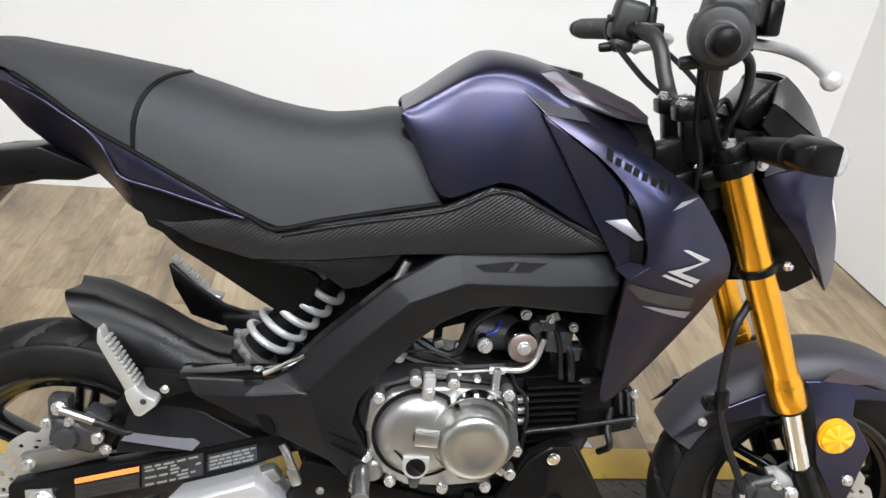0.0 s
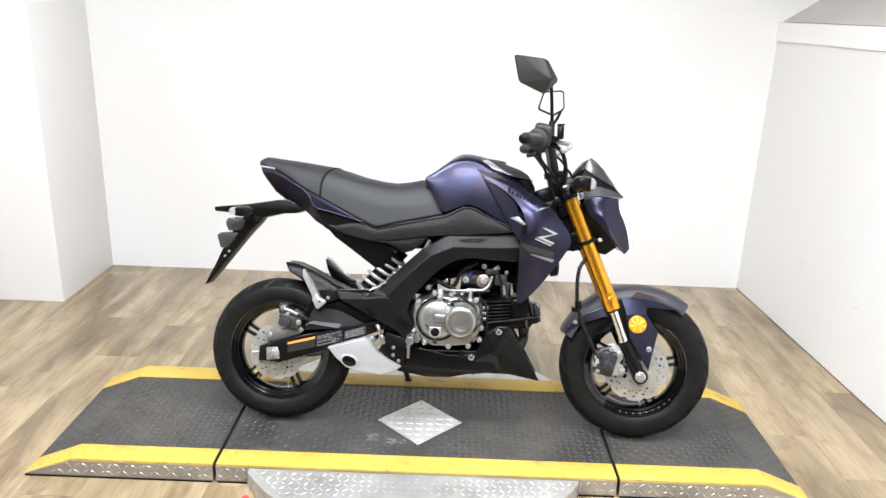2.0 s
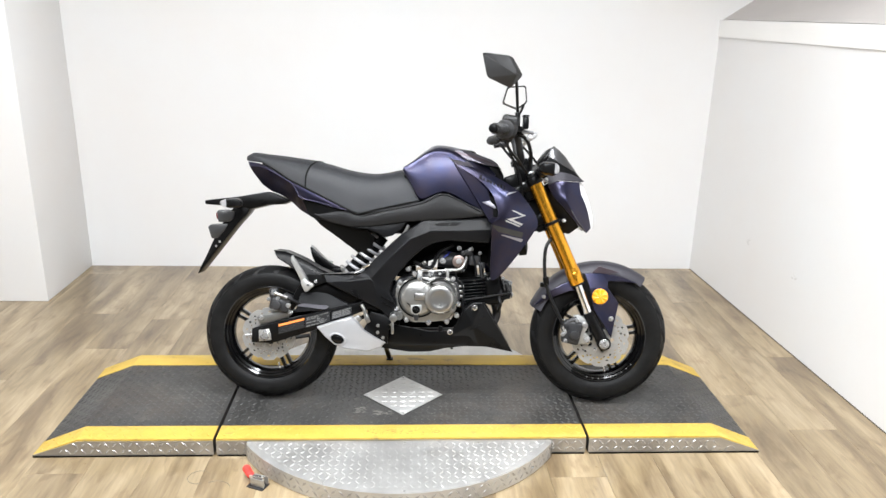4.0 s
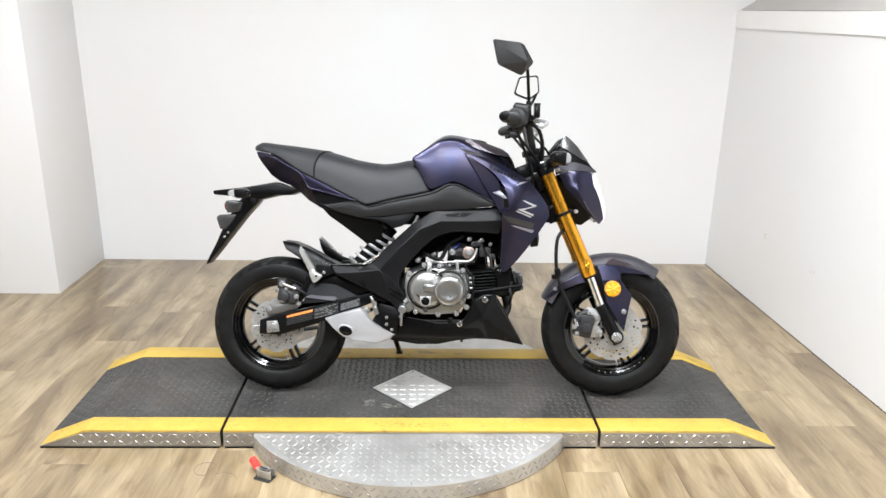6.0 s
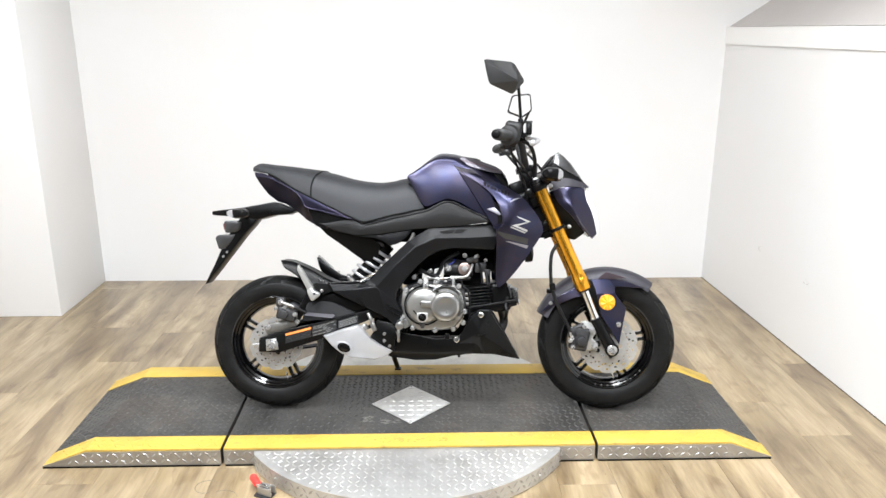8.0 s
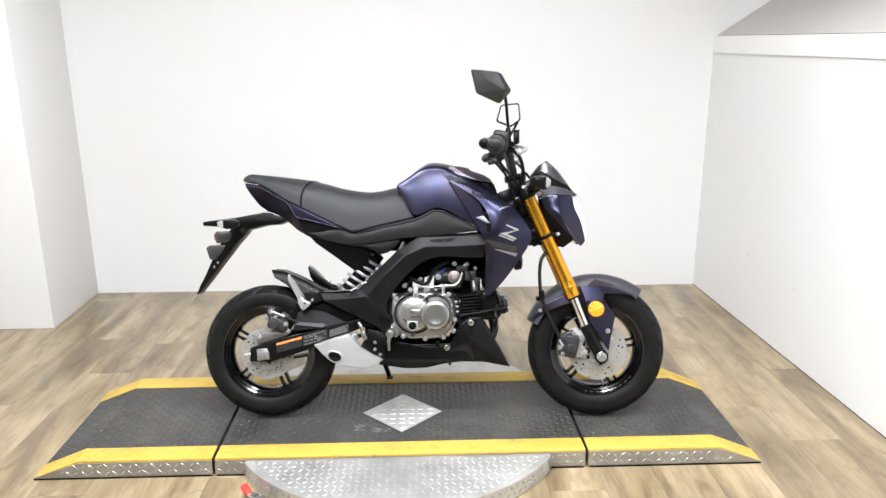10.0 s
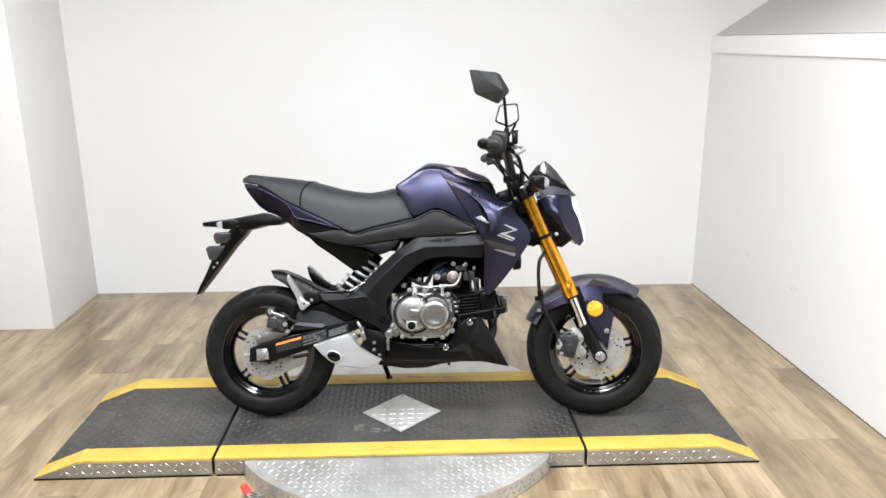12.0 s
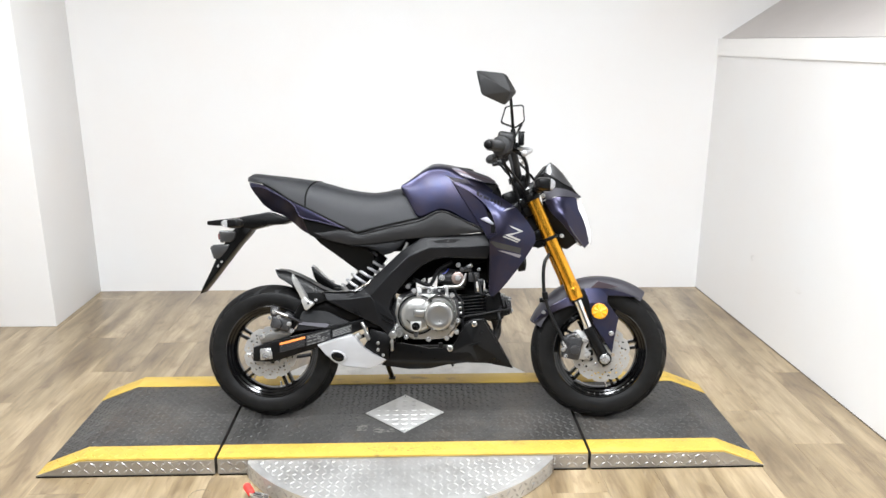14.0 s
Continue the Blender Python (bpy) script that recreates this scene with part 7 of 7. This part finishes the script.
bp("bolt_post", cyl((0.023, -0.040, 0.506), (0.023, -0.098, 0.506), 0.0085, None, 16), M_PLAST2, "", carb)
bp("chrome_pipe", tube([(0.030, -0.110, 0.4780), (0.070, -0.110, 0.4765), (0.087, -0.108, 0.4820), (0.098, -0.104, 0.4960), (0.106, -0.100, 0.5220)], 0.0047, 12), M_ALU2, "curved bright pipe")
cl = bp("clutch_rod", tube([(-0.056, -0.120, 0.4740), (-0.020, -0.116, 0.4730), (0.036, -0.112, 0.4760)], 0.0024, 8), M_ALU2, "")
bm = box((-0.0560, -0.120, 0.4700), (0.015, 0.018, 0.014), None, 0.003)
add_box(bm, (-0.0400, -0.118, 0.4735), (0.024, 0.007, 0.008), None, 0.001)
bp("clutch_arm", bm, M_ALU2, "", cl)
bm = bmesh.new()
add_cyl(bm, (0.014, -0.113, 0.4640), (0.014, -0.122, 0.4640), 0.0052, 0.0045, 12)
add_cyl(bm, (0.030, -0.113, 0.4765), (0.037, -0.113, 0.4765), 0.0064, None, 12)
add_cyl(bm, (0.047, -0.112, 0.4765), (0.052, -0.112, 0.4765), 0.0064, None, 12)
bp("cable_nut", bm, M_STEELB, "", cl)
for name, pts, r, mm in (("hose", [(-0.080, -0.060, 0.500), (-0.020, -0.075, 0.480), (0.010, -0.070, 0.530), (0.060, -0.060, 0.560)], 0.0070, M_HOSE),
                         ("hose", [(0.110, -0.050, 0.520), (0.150, -0.070, 0.500), (0.160, -0.080, 0.450)], 0.0060, M_HOSE),
                         ("hose", [(-0.110, -0.050, 0.470), (-0.040, -0.060, 0.455), (0.050, -0.070, 0.465), (0.100, -0.060, 0.470)], 0.0065, M_HOSE),
                         ("wire", [(0.026, -0.085, 0.518), (0.038, -0.088, 0.526), (0.046, -0.074, 0.536)], 0.0024, M_BLUE),
                         ("wire", [(-0.090, -0.085, 0.486), (-0.050, -0.092, 0.490), (-0.005, -0.094, 0.474)], 0.0022, M_HOSE),
                         ("wire", [(0.118, -0.070, 0.550), (0.134, -0.080, 0.510), (0.142, -0.084, 0.455)], 0.0040, M_HOSE)):
    bp(name, tube(pts, r, 8), mm, "")
bm = bmesh.new()
add_box(bm, (0.135, -0.060, 0.508), (0.040, 0.030, 0.034), None, 0.004)
add_box(bm, (0.112, -0.070, 0.535), (0.026, 0.026, 0.018), None, 0.003)
add_cyl(bm, (0.094, -0.074, 0.534), (0.094, -0.092, 0.534), 0.0095, None, 14, 0.002)
add_box(bm, (0.160, -0.064, 0.490), (0.020, 0.022, 0.022), None, 0.003)
bp("sensor", bm, M_CAST, "")
bm = bmesh.new()
for x, z in ((-0.040, 0.496), (-0.010, 0.494), (0.124, 0.548), (-0.092, 0.478)):
    add_box(bm, (x, -0.072, z), (0.014, 0.012, 0.012), Matrix.Rotation(x * 9, 3, "Y"), 0.002)
bp("bracket_clip", bm, M_ALU, "")
bm = bmesh.new()
for x, z, r in ((0.080, 0.550, 0.006), (0.152, 0.534, 0.0050), (-0.096, 0.474, 0.0062), (0.116, 0.545, 0.0045)):
    add_bolt(bm, (x, -0.078, z), r, 0.010)
bp("bay_bolt", bm, M_STEELB, "")
bp("engine_hanger", prism([(-0.120, 0.470), (0.180, 0.560), (0.180, 0.590), (-0.060, 0.570), (-0.150, 0.500)], -0.020, 0.060, 0.006), M_DEEP, "")
# dull black backing added to darken the space behind the carburettor
bp("intake_box", prism([(-0.080, 0.512), (-0.050, 0.545), (0.030, 0.578), (0.200, 0.575), (0.200, 0.492), (0.144, 0.488), (0.000, 0.512)], 0.000, 0.060, 0.006), M_DEEP, "")
for x0, x1 in ((-0.140, -0.072), (-0.042, -0.030), (0.004, 0.144), (0.160, 0.172)):
    bp("intake_stay", prism([(x0, 0.440), (x1, 0.440), (x1 + 0.004, 0.520), (x0 + 0.004, 0.520)], 0.000, 0.020, 0.003), M_DEEP, "")
bp("rear_mount", prism([(-0.250, 0.420), (-0.150, 0.440), (-0.120, 0.300), (-0.130, 0.250), (-0.215, 0.255), (-0.235, 0.310)], -0.080, 0.080, 0.010), M_DEEP, "")

# ----- belly pan -----
pan = [(-0.190, 0.245), (-0.150, 0.282), (-0.080, 0.272), (-0.020, 0.262), (0.060, 0.268), (0.080, 0.305), (0.100, 0.350), (0.128, 0.365), (0.172, 0.364), (0.205, 0.310), (0.242, 0.245), (0.266, 0.202), (0.200, 0.206), (0.110, 0.214), (0.040, 0.204), (-0.020, 0.188), (-0.092, 0.184), (-0.185, 0.196)]
for s in (-1, 1):
    b = panel(pan, lambda x, z: s * (lerp(x, [(-0.19, 0.088), (0.0, 0.112), (0.12, 0.118), (0.27, 0.062)]) - lerp(z, [(0.184, 0.020), (0.215, 0.004), (0.26, 0.0)])), -s * 0.012, 2, 0.003)
    pn = bp("belly_pan", b, M_PLAST2, "black plastic belly pan")
    V = [(0.052, s * 0.116, 0.248), (0.100, s * 0.124, 0.342), (0.131, s * 0.124, 0.366), (0.164, s * 0.120, 0.366), (0.276, s * 0.070, 0.186), (0.150, s * 0.108, 0.216), (0.128, s * 0.136, 0.290)]
    bp("pan_scoop", facets(V, [(0, 1, 6), (1, 2, 6), (2, 3, 6), (3, 4, 6), (4, 5, 6), (5, 0, 6)], -s * 0.010, 0.003), M_PLAST2, "", pn, sharp=8)
    bp("pan_slot", prism([(0.118, 0.274), (0.126, 0.284), (0.156, 0.288), (0.146, 0.278)], s * 0.1345, s * 0.122, 0.0005), M_DEEP, "", pn)
    bm = bmesh.new()
    add_bolt(bm, (0.135, s * 0.130, 0.350), 0.0068, 0.006, (0, s, 0))
    add_bolt(bm, (0.052, s * 0.116, 0.262), 0.0068, 0.006, (0, s, 0))
    bp("pan_bolt", bm, M_CHROME, "", pn)
bp("pan_floor", prism([(-0.180, 0.200), (-0.092, 0.188), (0.000, 0.194), (0.100, 0.209), (0.240, 0.210), (0.200, 0.222), (0.000, 0.205), (-0.180, 0.212)], -0.060, 0.060, 0.002), M_PLAST, "")
bm = bmesh.new()
add_box(bm, (0.020, -0.112, 0.272), (0.016, 0.014, 0.020), None, 0.003)
bp("pan_clip", bm, M_PLAST2, "")
bp("exhaust_header", tube([(0.210, 0.030, 0.370), (0.225, 0.040, 0.300), (0.180, 0.030, 0.250), (0.050, 0.010, 0.240), (-0.160, -0.030, 0.245)], 0.016, 14), M_CAST, "")
bp("pan_tab", cyl((0.060, 0.02, 0.200), (0.064, 0.02, 0.176), 0.005, None, 10), M_CAST, "")

# ----- exhaust -----
ex = [(-0.400, 0.281), (-0.338, 0.302), (-0.284, 0.318), (-0.268, 0.306), (-0.242, 0.268), (-0.208, 0.245), (-0.166, 0.224), (-0.183, 0.208), (-0.226, 0.195), (-0.302, 0.208), (-0.340, 0.221), (-0.372, 0.249)]
b = bmesh.new()
lay = ((-0.172, 0.92), (-0.167, 0.98), (-0.152, 1.0), (-0.112, 0.84), (-0.070, 0.62))
rows = []
for y, k in lay:
    rows.append([b.verts.new((-0.290 + (x + 0.290) * (0.5 + 0.5 * k), y + max(0, x + 0.30) * 0.30 * (1 if y < -0.1 else 0), 0.254 + (z - 0.254) * k)) for x, z in ex])
n = len(ex)
for p, q in zip(rows, rows[1:]):
    for k in range(n):
        b.faces.new((p[k], p[(k + 1) % n], q[(k + 1) % n], q[k]))
b.faces.new(rows[0])
b.faces.new(rows[-1][::-1])
bmesh.ops.bevel(b, geom=list(b.edges), offset=0.005, segments=2, affect="EDGES", profile=0.5, clamp_overlap=True)
exo = bp("exhaust", b, M_SILVER, "silver painted angular exhaust muffler", sharp=24)
oval = lambda a, b: [(-0.328 + a * math.cos(t) * 0.96 + b * math.sin(t) * 0.25, 0.2425 - a * math.cos(t) * 0.30 + b * math.sin(t)) for t in (2 * math.pi * k / 36 for k in range(36))]
bp("outlet_ring", prism(oval(0.0290, 0.0185), -0.1755, -0.160, 0.0015), M_SILVER, "silver outlet ring", exo)
bp("outlet", prism(oval(0.0225, 0.0148), -0.1768, -0.170, 0.0004), M_DEEP, "black outlet", exo)
bp("outlet_pipe", prism(oval(0.0165, 0.0100), -0.1775, -0.172, 0.0004), M_RIM, "", exo)
bp("exhaust_link", prism([(-0.290, 0.306), (-0.262, 0.318), (-0.250, 0.300), (-0.268, 0.288)], -0.130, -0.110, 0.003), M_ALU, "", exo)

# ----- foot controls -----
fb = bp("footrest_bracket", prism([(-0.246, 0.268), (-0.230, 0.296), (-0.222, 0.330), (-0.170, 0.318), (-0.140, 0.300), (-0.134, 0.292), (-0.158, 0.268), (-0.162, 0.220), (-0.204, 0.222), (-0.236, 0.256)], -0.126, -0.112, 0.004), M_PLAST2, "black footrest bracket")
bm = bmesh.new()
for x, z in ((-0.196, 0.258), (-0.178, 0.240), (-0.196, 0.282), (-0.150, 0.286)):
    add_bolt(bm, (x, -0.126, z), 0.0042, 0.003)
bp("bracket_bolt", bm, M_ALU, "", fb)
bm = bmesh.new()
add_box(bm, (-0.142, -0.140, 0.316), (0.026, 0.030, 0.026), Matrix.Rotation(radians(15), 3, "Y"), 0.006)
add_cyl(bm, (-0.139, -0.126, 0.322), (-0.139, -0.206, 0.322), 0.0125, 0.0115, 20, 0.003)
add_cyl(bm, (-0.139, -0.204, 0.322), (-0.139, -0.210, 0.322), 0.0140, 0.0130, 20, 0.002)
add_box(bm, (-0.142, -0.202, 0.290), (0.0095, 0.010, 0.046), None, 0.003)
bp("rider_footrest", bm, M_ALU2, "aluminium rider footrest")
bm = tube([(-0.252, -0.122, 0.352), (-0.243, -0.126, 0.336), (-0.236, -0.126, 0.316), (-0.228, -0.126, 0.296)], 0.0062, 12)
add_box(bm, (-0.233, -0.128, 0.306), (0.016, 0.012, 0.030), Matrix.Rotation(radians(-20), 3, "Y"), 0.004)
bp("brake_linkage", bm, M_ALU2, "bright rear brake linkage")
# ----- side stand -----
bm = tube([(-0.190, 0.085, 0.235), (-0.190, 0.180, 0.165), (-0.178, 0.292, 0.086)], 0.0095, 12)
add_box(bm, (-0.176, 0.300, 0.0765), (0.026, 0.026, 0.006), Matrix.Rotation(radians(14), 3, "X"), 0.002)
bp("side_stand", bm, M_PLAST2, "black side stand")


# ---------- floor planks ----------
PW, PL = 0.182, 1.22
pm = bpy.data.meshes.new("plank")
bm = span(0, PW - 0.0004, 0, PL - 0.0004, -0.006, 0)
top = [e for e in bm.edges if all(v.co.z > -0.001 for v in e.verts)]
bmesh.ops.bevel(bm, geom=top, offset=0.0004, segments=1, affect="EDGES")
finish(bm)
bm.to_mesh(pm)
bm.free()
pm.materials.append(M_WOOD)
rnd = random.Random(4)
for i in range(36):
    y = -5.12 - rnd.random() * PL
    while y < BACK + 0.12:
        y0, y1 = max(y, -5.12), min(y + PL, BACK + 0.12)
        if y1 - y0 > 0.02:
            ob = new("plank", pm)
            ob.parent = FLOOR
            ob.location = (-3.276 + i * PW, y0, 0)
            ob.scale.y = (y1 - y0) / PL
        y += PL

for cx, cy, r, a0, a1 in ((-0.735, -0.602, 0.034, 0.6, 5.2), (-0.672, -0.668, 0.046, 0.3, 2.2)):
    arc = [(cx + r * math.cos(a), cy + r * math.sin(a), 0.0002) for a in np.linspace(a0, a1, 28)]
    part("ring_mark", tube(arc, 0.0011, 6, 0), M_RING, FLOOR, "faint ring left on the vinyl")
